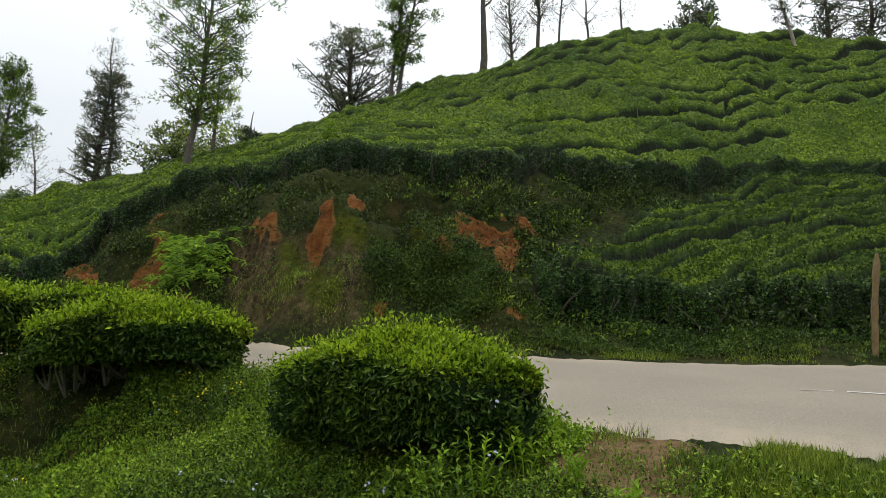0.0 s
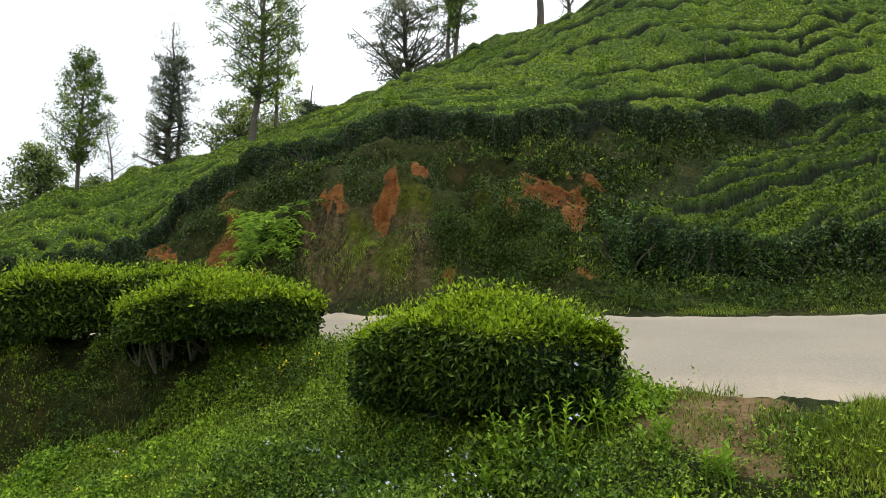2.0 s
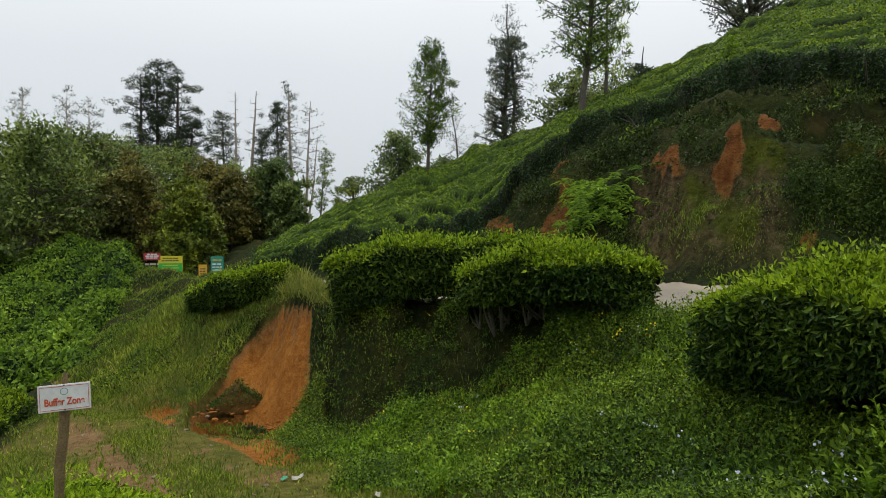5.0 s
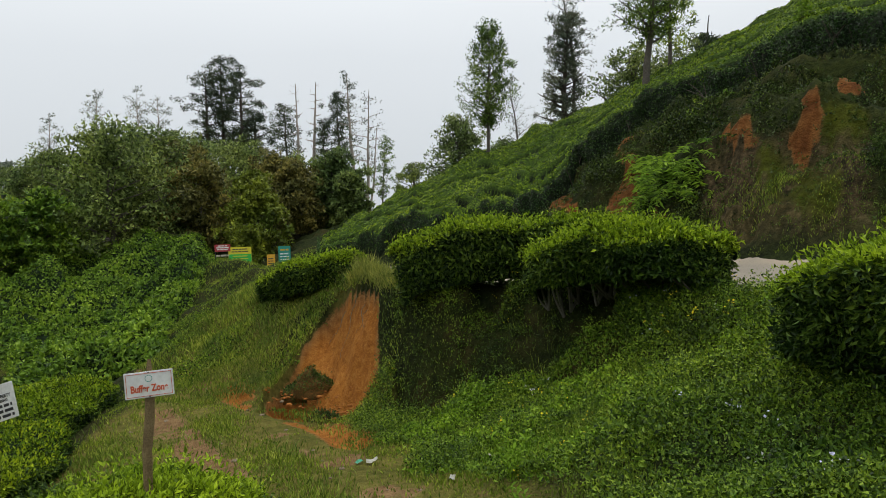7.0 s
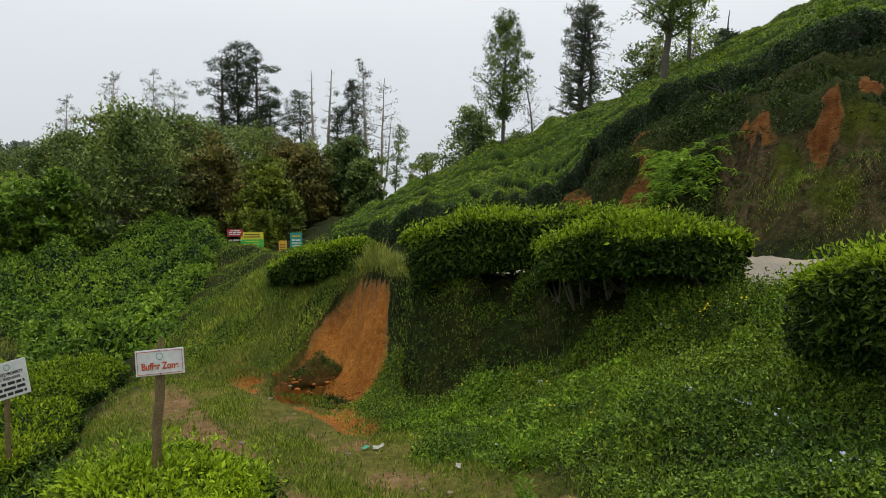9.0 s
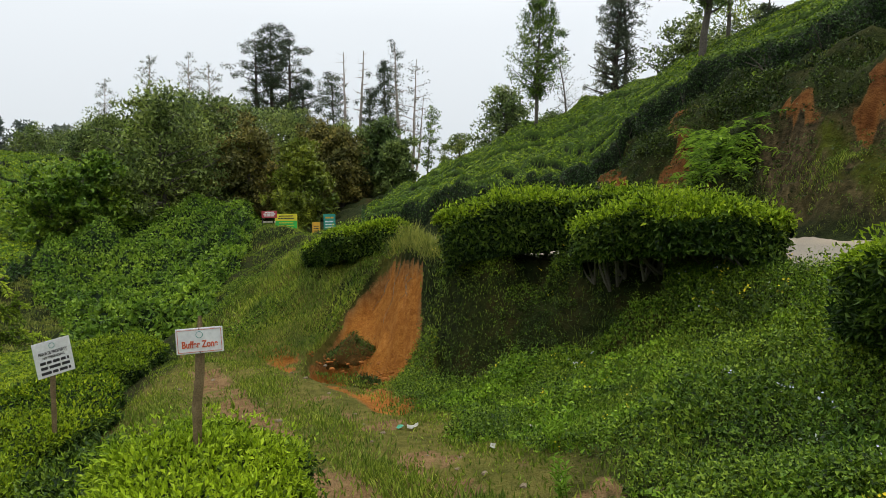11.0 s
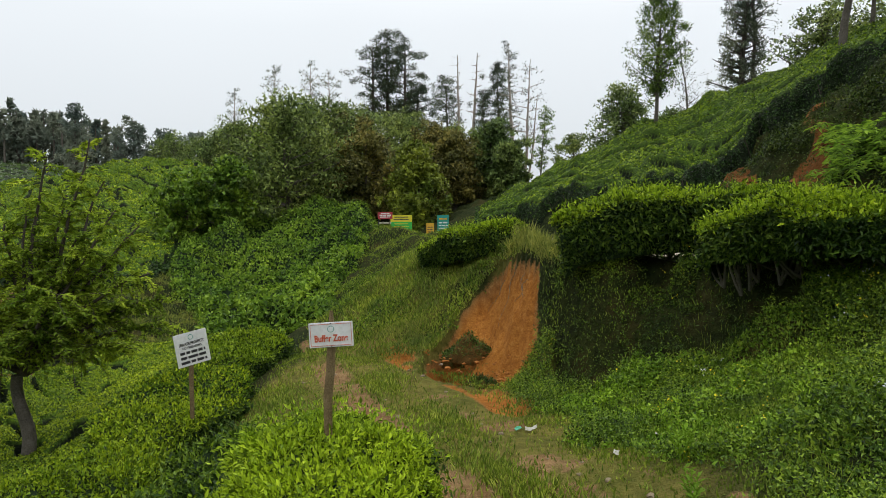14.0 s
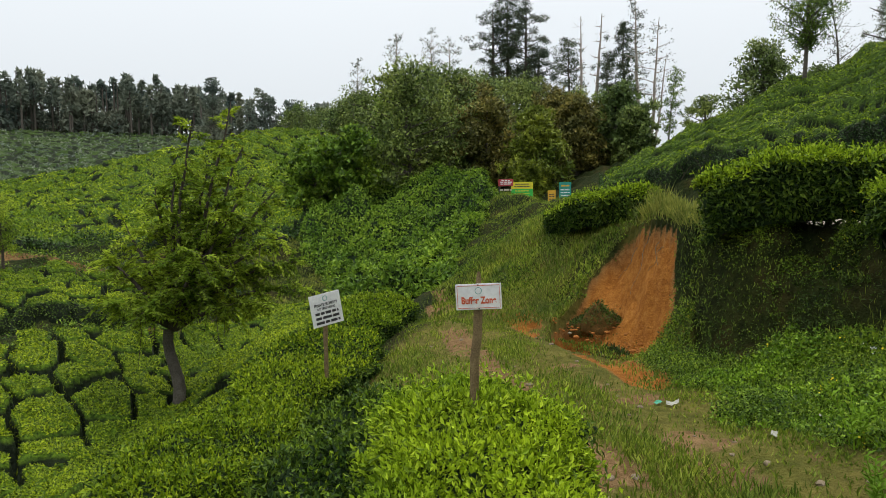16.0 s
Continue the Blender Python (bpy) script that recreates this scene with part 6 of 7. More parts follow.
def far_ridge_wood():
    """The row of tall trees on the far ridge."""
    rng = np.random.default_rng(251)
    ob = stuff("ridge_wood", "row of tall trees on the far ridge, crowns paled for mist", "far wood")
    trunks, pos, nrm = [], [], []
    for k in range(260):
        az, r = rng.uniform(73.5, 104), rng.uniform(203, 232)
        x, y = place(az, r)
        z = float(land(np.array([x]), np.array([y]))[0])
        h = rng.uniform(10.5, 15.5) * (1.0 if az > 78 else 0.6 + 0.4 * (az - 73.5) / 4.5)
        trunks.append((np.array([[x, y, z], [x, y, z + h * 0.5], [x, y, z + h * 0.95]]), np.array([0.32, 0.25, 0.08])))
        n = 200
        low = rng.random() < 0.45
        u = rng.random(n) ** 0.8
        hh = (0.42 + 0.58 * u) if not low else (0.02 + 0.4 * u)
        rad = 2.4 * (1.05 - u) ** 0.6 * np.sqrt(rng.random(n)) * (1.4 if low else 1.0)
        ang = rng.uniform(0, 6.3, n)
        pos.append(np.stack([x + np.cos(ang) * rad, y + np.sin(ang) * rad, z + h * hh], -1))
    pos = np.concatenate(pos)
    nrm = np.tile(np.array([[0, 0, 1.0]]), (len(pos), 1))
    part("trunks", tubes_mesh("trunks", trunks, (), 5), bark, ob)
    # the ridge's mist is painted into the pale crown colour
    part("crowns", leaf_mesh("crowns", pos, nrm, 1.15, rng, 0.65, 1.0, tri=True), haze_leaf, ob)


far_ridge_wood()
# below the track


def feathery_tree():
    """A leaning young tree: a short trunk, spreading limbs and flat drooping sprays of fine leaves."""
    rng = np.random.default_rng(261)
    x0, y0 = -13.35, 2.42
    z0 = float(land(np.array([x0]), np.array([y0]))[0])
    ob = thing("feathery_tree", x0, y0, z0, "young feathery-leaved tree leaning over the tea rows", "tree", "trees among the tea")
    right, back = np.array([0.225, 0.974, 0]), np.array([-0.974, 0.225, 0])
    up = np.array([0, 0, 1.0])
    fork = right * 0.14 + up * 1.6
    u = np.linspace(0, 1, 9)[:, None]
    trunk = fork * u + right * 0.12 * np.sin(u * 5) - up * 0.1 * (1 - u)
    part("trunk", tubes_mesh("trunk", [(trunk, np.linspace(0.12, 0.085, 9))]), bark, ob, "leaning grey trunk")
    pos, axis = [], []
    tips = ((1.5, 0.2, 6.3), (0.7, -0.3, 5.9), (1.0, 0.7, 5.2), (1.9, -0.5, 4.9), (-0.2, 0.5, 4.7), (2.9, 0.2, 3.1), (2.5, -0.7, 3.7), (2.1, 0.9, 4.2), (-1.2, 0.3, 3.3), (-1.1, -0.5, 2.6), (-0.8, 0.9, 3.9), (0.9, -1.3, 3.4), (0.8, 1.4, 3.6), (2.1, -0.8, 2.3), (-0.4, -1.0, 2.3), (3.1, 0.7, 2.5), (1.2, -0.4, 4.4), (1.7, 0.4, 5.5), (0.3, 0.1, 5.1), (1.3, 0.2, 3.7), (2.3, 0.0, 3.1), (0.2, -0.6, 3.3), (2.4, 0.3, 4.6), (0.5, 0.5, 4.2))
    for a, b, c in tips:
        tip = (right * a + back * b + up * c * 1.08) * 0.8
        bend = fork + (tip - fork) * 0.45 + up * 0.3 + rng.normal(0, 0.12, 3)
        limb = fork * (1 - u) ** 2 + 2 * bend * u * (1 - u) + tip * u ** 2 + rng.normal(0, 0.02, (9, 3)) * u
        own = []
        for k in range(34):
            t = 0.25 + 0.75 * (k + rng.random()) / 34
            p = np.array([np.interp(t, u[:, 0], limb[:, n]) for n in range(3)])
            way = unit(rng.normal(0, 1, 3) * np.array([1, 1, 0.6]) + unit(tip - fork) * 0.4)
            ln = rng.uniform(0.3, 0.7) * (1.15 - 0.45 * t)
            v = np.linspace(0, 1, 5)[:, None]
            spray = p + way * ln * v + np.array([0, 0, -0.3 * ln]) * v ** 2
            own.append((spray, np.linspace(0.008, 0.003, 5)))
            side = unit(np.cross(way, up))
            for j in range(44):
                f = 0.12 + 0.88 * j / 43
                pos.append(p + way * ln * f + np.array([0, 0, -0.3 * ln]) * f ** 2)
                axis.append(side * (1 if j % 2 else -1) + way * 0.55 + np.array([0, 0, -0.2]) + rng.normal(0, 0.45, 3))
        part("limb", tubes_mesh("limb", [(limb, np.linspace(0.05, 0.012, 9))], own, 7), dark_bark, ob)
    n = len(pos)
    ln = 0.1 * rng.uniform(0.6, 1.2, n)
    v, f = leaf_arrays(np.array(pos), np.array(axis), np.tile([[0.1, 0.1, 1.0]], (n, 1)) + rng.normal(0, 0.3, (n, 3)), ln, ln * 0.36)
    part("crown", mesh_of("crown", v, f), feather_leaf, ob, "fine feathery yellow-green leaves")
    return ob


feathery_tree()
tree("feathery_tree", "small feathery-leaved tree in the valley tea", -23.5, -0.1, 2.6, 0.05, ((0.45, 0.4), (0.7, 0.6), (1.0, 0.25)), 28, 0.2, 50, 0.07, feather_leaf, dark_bark, 262, (0.1, 0), 0.5, 0.3, 0.02, group="trees among the tea")


# ---- signs, posts, boards and litter ----
def flat_paint(name, colour, roughness=0.5, wear=0.12):
    m, nodes, links, shader = node_material(name, roughness)
    dark = tuple(c * (1 - 2 * wear) for c in colour)
    links.new(mix(nodes, links, 0.5, ramp(nodes, links, noise_of(nodes, links, 6.0, 5), ((0.3, dark), (0.65, colour))), ramp(nodes, links, noise_of(nodes, links, 40.0, 3), ((0.35, dark), (0.6, colour)))), shader.inputs["Base Color"])
    return m


white_paint = flat_paint("white_sign_paint", (0.78, 0.79, 0.78))
red_paint = flat_paint("red_sign_paint", (0.62, 0.1, 0.03))
black_paint = flat_paint("black_sign_paint", (0.03, 0.03, 0.035))
teal_paint = flat_paint("teal_sign_paint", (0.02, 0.3, 0.24))
board_red = flat_paint("board_red", (0.5, 0.05, 0.06))
board_yellow = flat_paint("board_yellow", (0.75, 0.66, 0.03))
board_green = flat_paint("board_green", (0.04, 0.5, 0.07))
board_orange = flat_paint("board_orange", (0.75, 0.42, 0.03))
board_cream = flat_paint("board_cream", (0.5, 0.47, 0.36))
board_black = flat_paint("board_dark", (0.04, 0.04, 0.045))
post_wood = rough_material("weathered_post", (0.1, 0.07, 0.035), (0.18, 0.13, 0.065), (0.27, 0.2, 0.11), 14.0)


def text_mesh(words, size, squeeze=1.0):
    cu = bpy.data.curves.new("writing", "FONT")
    cu.body, cu.size, cu.align_x, cu.align_y = words, size, "CENTER", "CENTER"
    cu.extrude, cu.offset = 0.0006, size * 0.03
    ob = bpy.data.objects.new("writing", cu)
    scene.collection.objects.link(ob)
    bpy.context.view_layer.update()
    me = bpy.data.meshes.new_from_object(ob.evaluated_get(bpy.context.evaluated_depsgraph_get()))
    bpy.data.objects.remove(ob)
    me.transform(Matrix.Diagonal((squeeze, 1, 1, 1)))
    me.materials.clear()
    return me


UPRIGHT = Matrix.Rotation(radians(90), 4, "X")


def lettering(name, words, size, at, material, parent, squeeze=1.0):
    me = text_mesh(words, size, squeeze)
    me.transform(Matrix.Translation(at) @ UPRIGHT)
    return part(name, me, material, parent)


def bars(name, widths, height, top, step, y, material, parent, gap_seed=1):
    """Writing that cannot be read: rows of short bars."""
    rng = random.Random(gap_seed)
    bm = bmesh.new()
    for k, w in enumerate(widths):
        x = -w / 2
        while x < w / 2 - 0.001:
            run = min(rng.uniform(1.2, 4.0) * height, w / 2 - x)
            box_mesh(bm, (run, 0.0015, height), (x + run / 2, y, top - k * step))
            x += run + height * 0.45
    return part(name, bm, material, parent)


def ring_mesh(radius, width, y, z):
    bm = bmesh.new()
    n = 24
    rings = [[bm.verts.new((math.cos(2 * math.pi * k / n) * r, y, z + math.sin(2 * math.pi * k / n) * r)) for k in range(n)] for r in (radius, radius - width)]
    for k in range(n):
        bm.faces.new((rings[0][k], rings[0][(k + 1) % n], rings[1][(k + 1) % n], rings[1][k]))
    # a plain leaf-like mark within
    mark = [bm.verts.new((math.cos(a) * radius * 0.55 - 0.1 * radius, y, z + math.sin(a) * radius * 0.4 * math.cos(a * 0.5))) for a in [k * math.pi / 6 for k in range(12)]]
    bm.faces.new(mark)
    return bm


def wooden_post(height, radius, seed, lean=0.0):
    rng = np.random.default_rng(seed)
    u = np.linspace(0, 1, 12)
    path = np.stack([lean * u + np.cumsum(rng.normal(0, 0.004, 12)), np.cumsum(rng.normal(0, 0.004, 12)), u * height], -1)
    rad = radius * (1 + rng.normal(0, 0.06, 12))
    rad[-1] *= 0.35
    v, f = tube_arrays(path, rad, 10)
    return mesh_of("post", v, f, True)


def board_mesh(w, h, z, thick=0.012, y=-0.05, bevel=0.002):
    return box_mesh(bmesh.new(), (w, thick, h), (0, y, z), None, bevel)


def frame_mesh(w, h, line, y, z):
    bm = bmesh.new()
    for sx, sz, size in ((0, 1, (w, line)), (0, -1, (w, line)), (1, 0, (line, h)), (-1, 0, (line, h))):
        box_mesh(bm, (size[0], 0.0015, size[1]), (sx * (w - line) / 2, y, z + sz * (h - line) / 2))
    return bm


def aim(x, y, extra=0.0):
    """Turn about z with which a board faces the camera's stand."""
    return math.degrees(math.atan2(-x, y)) + extra


# the post with the small white board
BX, BY = -3.67, 2.345
buffer_sign = thing("warning_sign", BX, BY, -0.72, "white board lettered in red on a leaning wooden post", "sign", turn=aim(BX + 0.6, BY - 0.36, -4))
part("post", wooden_post(1.74, 0.024, 3, 0.05), post_wood, buffer_sign, "rough weathered round post")
board = part("board", board_mesh(0.236, 0.134, 0, 0.009, -0.034), white_paint, buffer_sign, "white painted board with a red border")
board.matrix_basis = Matrix.Translation((0.045, 0, 1.615)) @ Matrix.Rotation(radians(-2.5), 4, "Y")
part("border", frame_mesh(0.22, 0.118, 0.0022, -0.0395, 0), red_paint, board)
part("emblem", ring_mesh(0.018, 0.0028, -0.0402, 0.031), teal_paint, board, "small green round mark")
lettering("lettering", "Buffer Zone", 0.05, (0, -0.0402, -0.02), red_paint, board, 0.74)
for sz in (0.061, -0.061):
    bolt = bmesh.new()
    bmesh.ops.create_cone(bolt, cap_ends=True, segments=8, radius1=0.0042, radius2=0.0035, depth=0.004, matrix=Matrix.Translation((0, -0.0405, sz)) @ UPRIGHT)
    part("bolt", bolt, board_black, board)

# the larger white notice among the tea
PX, PY = -9.37, 3.76
notice = thing("notice_board", PX, PY, -1.45, "tilted white notice with black lettering above the tea", "sign", turn=aim(PX, PY, 22))
part("post", wooden_post(1.5, 0.03, 5), post_wood, notice)
panel = part("board", board_mesh(0.43, 0.43, 0), white_paint, notice, "white painted panel")
panel.matrix_basis = Matrix.Translation((0.0, 0, 1.36)) @ Matrix.Rotation(radians(-9), 4, "Y")
part("emblem", ring_mesh(0.034, 0.007, -0.0585, 0.15), teal_paint, panel, "small green mark")
lettering("lettering", "PRIVATE PROPERTY", 0.052, (0, -0.0585, 0.07), black_paint, panel, 0.72)
lettering("lettering", "NO TRESPASSING", 0.041, (0, -0.0585, 0.018), black_paint, panel, 0.78)
bars("writing", (0.33, 0.33, 0.34), 0.034, -0.042, 0.062, -0.0585, black_paint, panel, 4)


def far_board(label, x, y, w, h, z, fill, lines, ink, legs=2, turn=0, lower=None, thick=0.03):
    """A board on posts beside the track's end."""
    g = float(land(np.array([x]), np.array([y]))[0]) - 0.1
    ob = thing("road_board", x, y, g, label, "sign", "boards at the bend", aim(x, y, turn))
    p = part("board", board_mesh(w, h, z - g, thick, 0, 0.004), fill, ob)
    for k in range(legs):
        lx = (k - (legs - 1) / 2) * w * 0.9
        leg = box_mesh(bmesh.new(), (0.05, 0.05, z - g + h / 2 - 0.05), (lx, 0.05, (z - g + h / 2 - 0.05) / 2), None, 0.006)
        part("leg", leg, board_black, ob)
    if lower:
        strip = box_mesh(bmesh.new(), (w * 0.985, 0.004, h * 0.56), (0, -thick / 2 - 0.003, z - g - h * 0.21))
        part("lower_panel", strip, lower, ob)
    for k, (ww, hh, dz, colour) in enumerate(lines):
        bars("writing", (ww,), hh, z - g + dz, 0.1, -thick / 2 - 0.009, colour, ob, 10 + k)
    return ob


far_board("red and dark road board with pale writing", -33.75, 24.5, 0.85, 0.4, 1.9, board_red, ((0.5, 0.06, 0.12, white_paint), (0.66, 0.07, 0.02, white_paint), (0.6, 0.06, -0.08, white_paint), (0.7, 0.1, -0.42, board_cream)), None)
far_board("yellow and green road board with small writing", -33.2, 25.25, 1.25, 0.92, 1.46, board_yellow, ((0.8, 0.055, 0.34, board_black), (0.9, 0.055, 0.2, board_black), (0.8, 0.05, -0.05, board_yellow), (0.85, 0.05, -0.2, board_yellow), (0.7, 0.05, -0.34, board_yellow)), None, lower=board_green)
far_board("narrow yellow-orange road board", -31.4, 25.95, 0.44, 0.77, 1.05, board_orange, ((0.3, 0.05, 0.15, board_black), (0.32, 0.05, 0.02, board_black), (0.3, 0.05, -0.12, board_black)), None)
far_board("teal road board with white writing", -30.9, 26.5, 0.66, 1.25, 1.25, teal_paint, ((0.45, 0.09, 0.42, board_orange), (0.5, 0.08, 0.2, white_paint), (0.5, 0.06, 0.04, white_paint), (0.5, 0.06, -0.12, white_paint), (0.3, 0.09, -0.29, board_yellow), (0.5, 0.07, -0.45, white_paint)), None)

# fence post beyond the lane
fx, fy = spot(-31.6, 12.9)
fz = float(land(np.array([fx]), np.array([fy]))[0]) - 0.1
post = thing("fence_post", fx, fy, fz, "weathered wooden post on the far verge", "post")
part("post", wooden_post(1.7, 0.052, 8, 0.08), post_wood, post)


# ---- broad-leaved weeds, stones and scraps ----
def broad_weed(label, x, y, height, stalks, seed, leaf=0.066, z=None, mat=None):
    rng = np.random.default_rng(seed)
    g = float(land(np.array([x]), np.array([y]))[0]) if z is None else z
    ob = thing("broad_weed", x, y, g, label, "weed", "tall weeds")
    for k in range(stalks):
        pos, axis = [], []
        a = rng.uniform(0, 6.3)
        h = height * rng.uniform(0.55, 1.0)
        out = np.array([math.cos(a), math.sin(a), 0]) * h * rng.uniform(0.15, 0.45)
        u = np.linspace(0, 1, 6)[:, None]
        path = out * u ** 1.5 + np.array([0, 0, h]) * u + np.array([*rng.normal(0, 0.05, 2), 0])
        for j in range(14):
            t = 0.25 + 0.75 * j / 13
            pos.append(np.array([np.interp(t, u[:, 0], path[:, c]) for c in range(3)]))
            axis.append((math.cos(j * 2.4 + k), math.sin(j * 2.4 + k), 0.35 + 0.5 * t))
        ln = leaf * rng.uniform(0.6, 1.2, 14)
        v, f = leaf_arrays(np.array(pos), np.array(axis), np.tile([[0, 0, 1.0]], (14, 1)), ln, ln * 0.42)
        sv, sf = tube_arrays(path, np.linspace(0.007, 0.003, 6), 4)
        stem = part("stalk", mesh_of("stalk", sv, sf, True), mat or herb_leaf, ob)
        for j in range(14):
            part("leaf", mesh_of("leaf", v[4 * j:4 * j + 4], [(0, 1, 2, 3)]), mat or herb_leaf, stem)
    return ob


for wx, wy, wh, ws, seed in ((-0.02, 4.75, 0.5, 7, 1), (0.28, 4.8, 0.62, 6, 2), (-0.2, 4.55, 0.3, 6, 3), (0.62, 5.05, 0.35, 8, 4), (0.85, 4.55, 0.28, 9, 5), (1.1, 4.2, 0.22, 7, 6), (-3.2, 5.2, 0.4, 7, 7), (-2.6, 4.4, 0.3, 6, 8)):
    broad_weed("upright weed with lance-shaped bright leaves", wx, wy, wh, ws, seed)

stone_mat = rough_material("pale_stone", (0.13, 0.095, 0.06), (0.21, 0.16, 0.105), (0.3, 0.25, 0.18), 12.0)
clod_mat = rough_material("red_clod", (0.15, 0.05, 0.012), (0.3, 0.115, 0.028), (0.42, 0.18, 0.045), 9.0)


def stone(name, label, category, x, y, size, seed, material, group, sink=0.3, up=0.0):
    rng = random.Random(seed)
    bm = bmesh.new()
    bmesh.ops.create_icosphere(bm, subdivisions=2, radius=1)
    for v in bm.verts:
        v.co *= 1 + 0.35 * noise.noise(v.co * 1.4 + Vector((seed, 0, 0)))
        v.co.x, v.co.y, v.co.z = v.co.x * size, v.co.y * size * rng.uniform(0.72, 0.8), v.co.z * size * 0.5
    g = float(land(np.array([x]), np.array([y]))[0]) + up
    ob = new(name, mesh_from(name, bm))
    ob.data.materials.append(material)
    ob.matrix_world = pose(x, y, g + size * (0.5 - sink) * 0.6, 0, 0, rng.uniform(0, 360))
    return tagged(ob, label, category, group)


rng = random.Random(5)
for k in range(34):
    f = rng.random()
    line = RUT_RIGHT if k % 3 else RUT_LEFT
    i = min(int(f * (len(line) - 1)), len(line) - 2)
    g = f * (len(line) - 1) - i
    x = line[i][0] * (1 - g) + line[i + 1][0] * g + rng.gauss(0, 0.3)
    y = line[i][1] * (1 - g) + line[i + 1][1] * g + rng.gauss(0, 0.3)
    stone("stone", "pale stone lying in the earth track", "stone", x, y, rng.uniform(0.015, 0.045), k, stone_mat, "stones on the track")
for k in range(90):
    az = rng.uniform(41.8, 51)
    f = abs(rng.gauss(0, 0.09)) if az < 48 else abs(rng.gauss(0, 0.05))
    r = float(along(FOOT, az)[0] * (1 - f) + along(BERM, az)[0] * f) - 0.25 + rng.uniform(-0.35, 0.3)
    x, y = spot(az, r)
    hollow = float(slump_mask(np.array([x]), np.array([y]))[0]) * 0.16
    if f < 0.8:
        stone("earth_clod", "crumbled clod of red earth below the slip", "clod", x, y, rng.uniform(0.2, 1.0) ** 3 * 0.05 + 0.012, 100 + k, clod_mat, "clods below the slip", up=-hollow)


# ---- scraps blown onto the track ----
foil_white, foil_green = flat_paint("dirty_white_wrapper", (0.36, 0.35, 0.29), 0.6), flat_paint("green_wrapper", (0.03, 0.3, 0.16), 0.4)


def wrapper(label, x, y, size, seed, material):
    """A crumpled sheet, folded and dented, with a visible thickness."""
    n = 9
    u, v = np.meshgrid(np.linspace(-1, 1, n), np.linspace(-0.6, 0.6, n), indexing="ij")
    w = 0.22 * fbm(u * 1.7 + seed, v * 1.7, 3, seed) + 0.25 * np.abs(u) ** 1.5 * np.sign(seed % 2 - 0.5) + 0.18
    top = np.stack([u, v, w], -1).reshape(-1, 3) * size
    low = top - np.array([0, 0, 0.03 * size])
    faces = []
    for i in range(n - 1):
        for j in range(n - 1):
            a, b, c, d = i * n + j, (i + 1) * n + j, (i + 1) * n + j + 1, i * n + j + 1
            faces += [(a, b, c, d), (d + n * n, c + n * n, b + n * n, a + n * n)]
    me = mesh_of("wrapper", np.concatenate([top, low]), faces)
    me.materials.append(material)
    ob = new("wrapper", me)
    ob.matrix_world = pose(x, y, float(land(np.array([x]), np.array([y]))[0]) + 0.03, 8, -6, 40 * seed)
    return tagged(ob, label, "litter", "litter on the track")


wrapper("crumpled dirty white wrapper on the grassy track", -5.3, 5.78, 0.06, 1, foil_white)
wrapper("crumpled green wrapper on the grassy track", -5.43, 5.72, 0.04, 2, foil_green)
wrapper("torn white scrap in the grass beside the track", -3.84, 5.22, 0.04, 3, foil_white)
wrapper("torn white scrap in the weeds beside the track", -3.76, 5.72, 0.03, 5, foil_white)
for k, (sx, sy, sh) in enumerate(((7.8, 23.8, 0.55), (2.8, 20.8, 0.5), (-3.1, 17.7, 0.5), (6.4, 23.1, 1.7), (12.3, 32.1, 0.8))):
    g = float(land(np.array([sx]), np.array([sy]))[0])
    tree("sapling", "thin bright sapling standing up through the clipped tea", sx, sy, sh + 0.75, 0.02, ((0.62, 0.14), (0.8, 0.16), (1.0, 0.05)), 12, 0.08, 12, 0.07, herb_leaf, bark, 270 + k, (0.05, 0), 0.5, 0.35, 0.01, group="saplings in the tea", base=g, category="sapling")


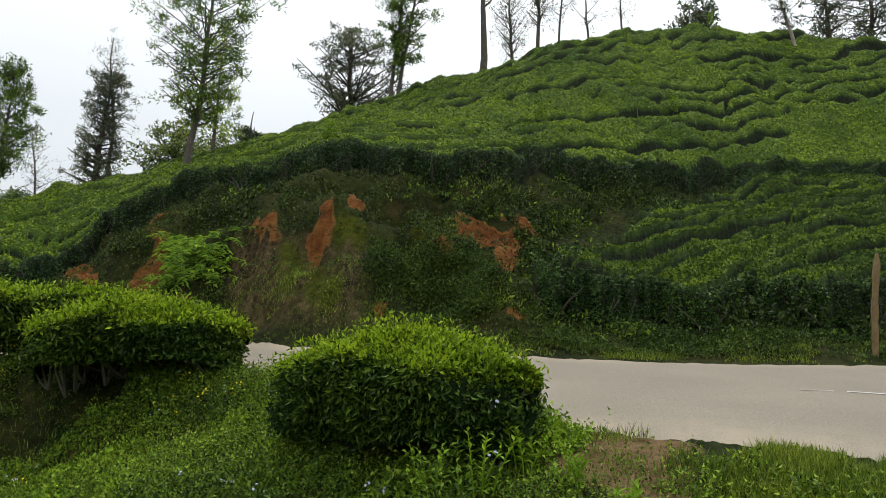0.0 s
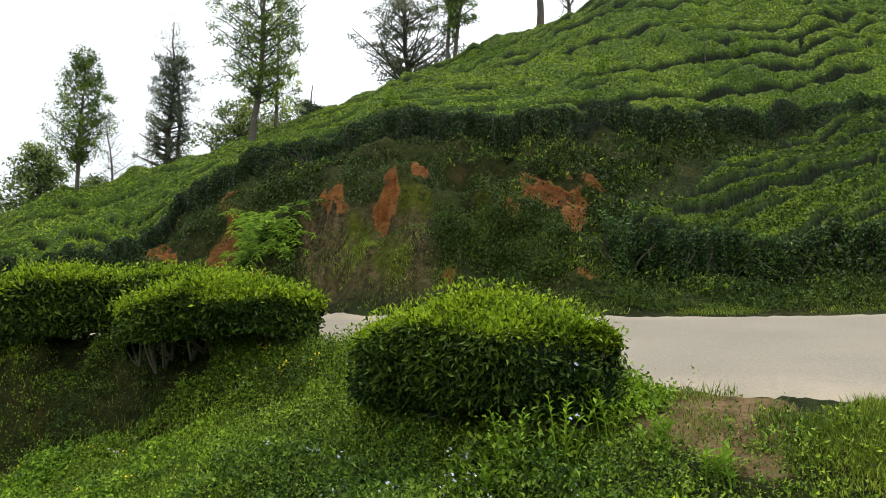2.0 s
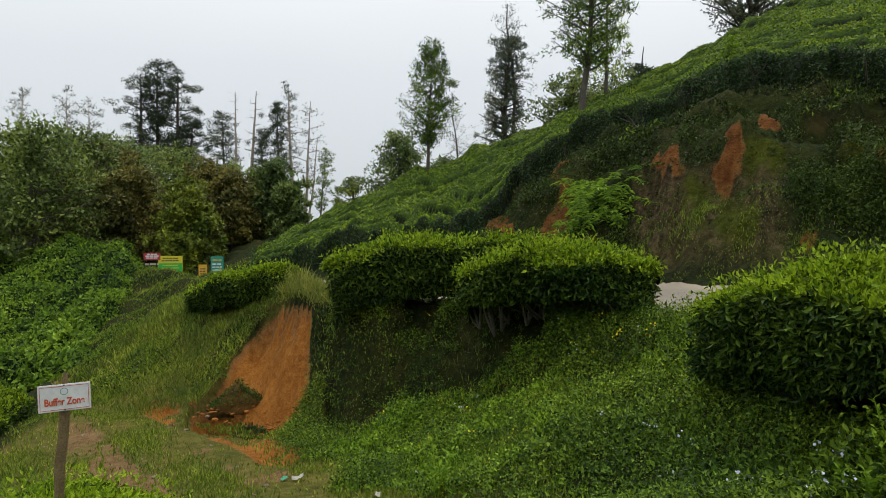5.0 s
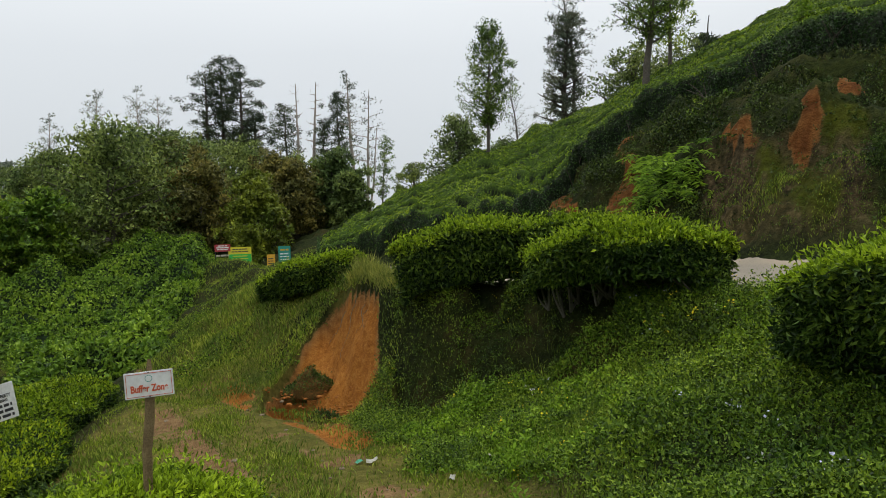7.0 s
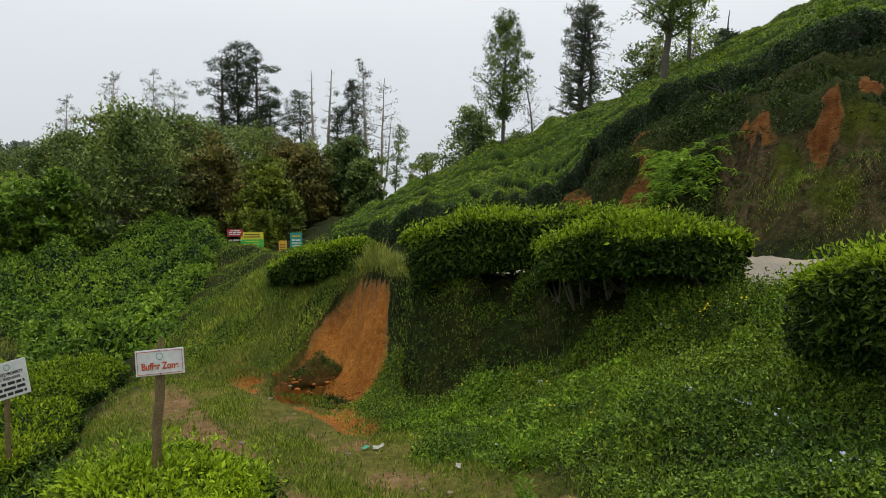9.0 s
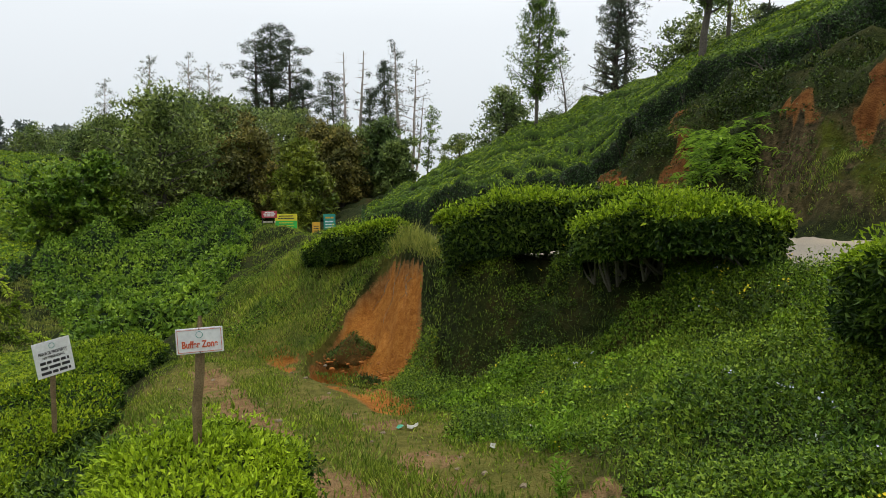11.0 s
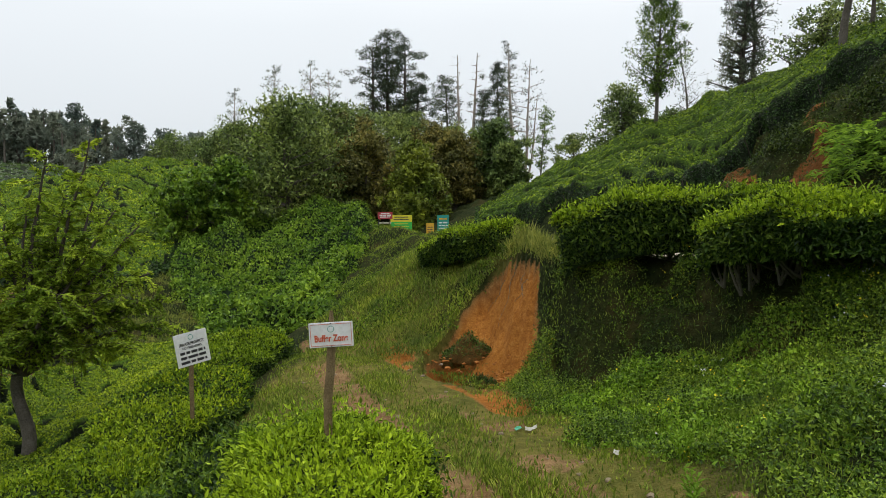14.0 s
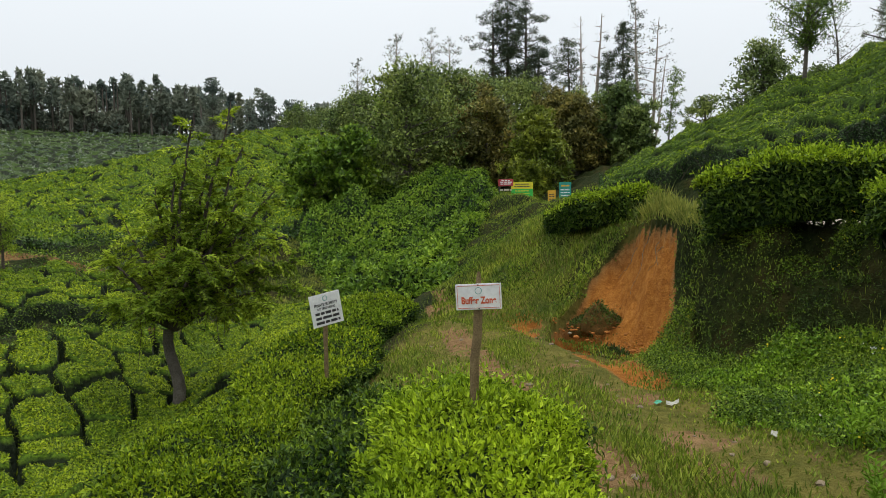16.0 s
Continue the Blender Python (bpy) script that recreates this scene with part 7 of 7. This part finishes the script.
# ---- on the slip: mossy sods that slid down, and bare roots ----
def sod(x, y, wide, deep, high, seed):
    """A block of turf that slid with the earth: lumpy, moss on its top."""
    rng = np.random.default_rng(seed)
    z = float((land(np.array([x]), np.array([y])) - hollows(np.array([x]), np.array([y])))[0])
    ob = thing("sod", x, y, z, "mossy clump of turf slid down on the red earth", "turf clump", "slid clumps of turf", turn=40)
    th, ph = np.meshgrid(np.linspace(0, 2 * np.pi, 30, endpoint=False), np.linspace(-0.4, np.pi / 2, 14))
    lump = 1 + 0.28 * fbm(np.cos(th) * 1.6 + seed, np.sin(th) * 1.6 + ph, 4, seed)
    pts = np.stack([np.cos(th) * np.cos(ph) * wide * lump, np.sin(th) * np.cos(ph) * deep * lump, np.sin(ph) * high * lump], -1).reshape(-1, 3)
    f = [(i * 30 + j, i * 30 + (j + 1) % 30, (i + 1) * 30 + (j + 1) % 30, (i + 1) * 30 + j) for i in range(13) for j in range(30)]
    part("clod", mesh_of("clod", pts, f, True), sod_earth, ob)
    ok = np.nonzero(pts[:, 2] > 0.1 * high)[0]
    pick = pts[rng.choice(ok, 1500)] + rng.normal(0, 0.02, (1500, 3))
    part("moss", leaf_mesh("moss", pick, unit(pick + np.array([0, 0, 0.2])), 0.06, rng, 0.25, 0.8, 0.3), bank_leaf, ob, "dark moss and grass")


sod_earth = rough_material("mossy_red_clod", (0.02, 0.026, 0.007), (0.07, 0.06, 0.018), (0.24, 0.1, 0.028), 7.0)
for k, (sx, sy, sw, sd, sh) in enumerate(((-9.45, 8.78, 0.34, 0.26, 0.28), (-8.3, 7.92, 0.3, 0.2, 0.2), (-9.85, 8.7, 0.22, 0.2, 0.2), (-7.75, 7.8, 0.14, 0.12, 0.1))):
    sod(sx, sy, sw, sd, sh, 300 + k)


def slip_roots():
    rng = np.random.default_rng(310)
    made = []
    for a0, a1, u0, u1 in ((43.6, 44.9, 0.88, 0.4), (43.0, 43.3, 0.88, 0.55), (44.4, 45.8, 0.8, 0.5), (42.6, 43.6, 0.85, 0.62)):
        t = np.linspace(0, 1, 14)
        az = a0 + (a1 - a0) * t + 0.12 * np.sin(t * 9 + a0)
        upw = u0 + (u1 - u0) * t
        r = along(FOOT, az)[0] * (1 - upw) + along(BERM, az)[0] * upw
        x, y = place(az, r)
        z = land(x, y) - hollows(x, y) + 0.05 + rng.normal(0, 0.012, 14)
        made.append((np.stack([x, y, z], -1), np.linspace(0.006, 0.002, 14)))
    origin = made[0][0][0]
    ob = thing("root_strands", *origin, "thin bare roots hanging over the red slip", "roots")
    part("strands", tubes_mesh("strands", [(p - origin, q) for p, q in made], (), 5), twig_wood, ob)


slip_roots()
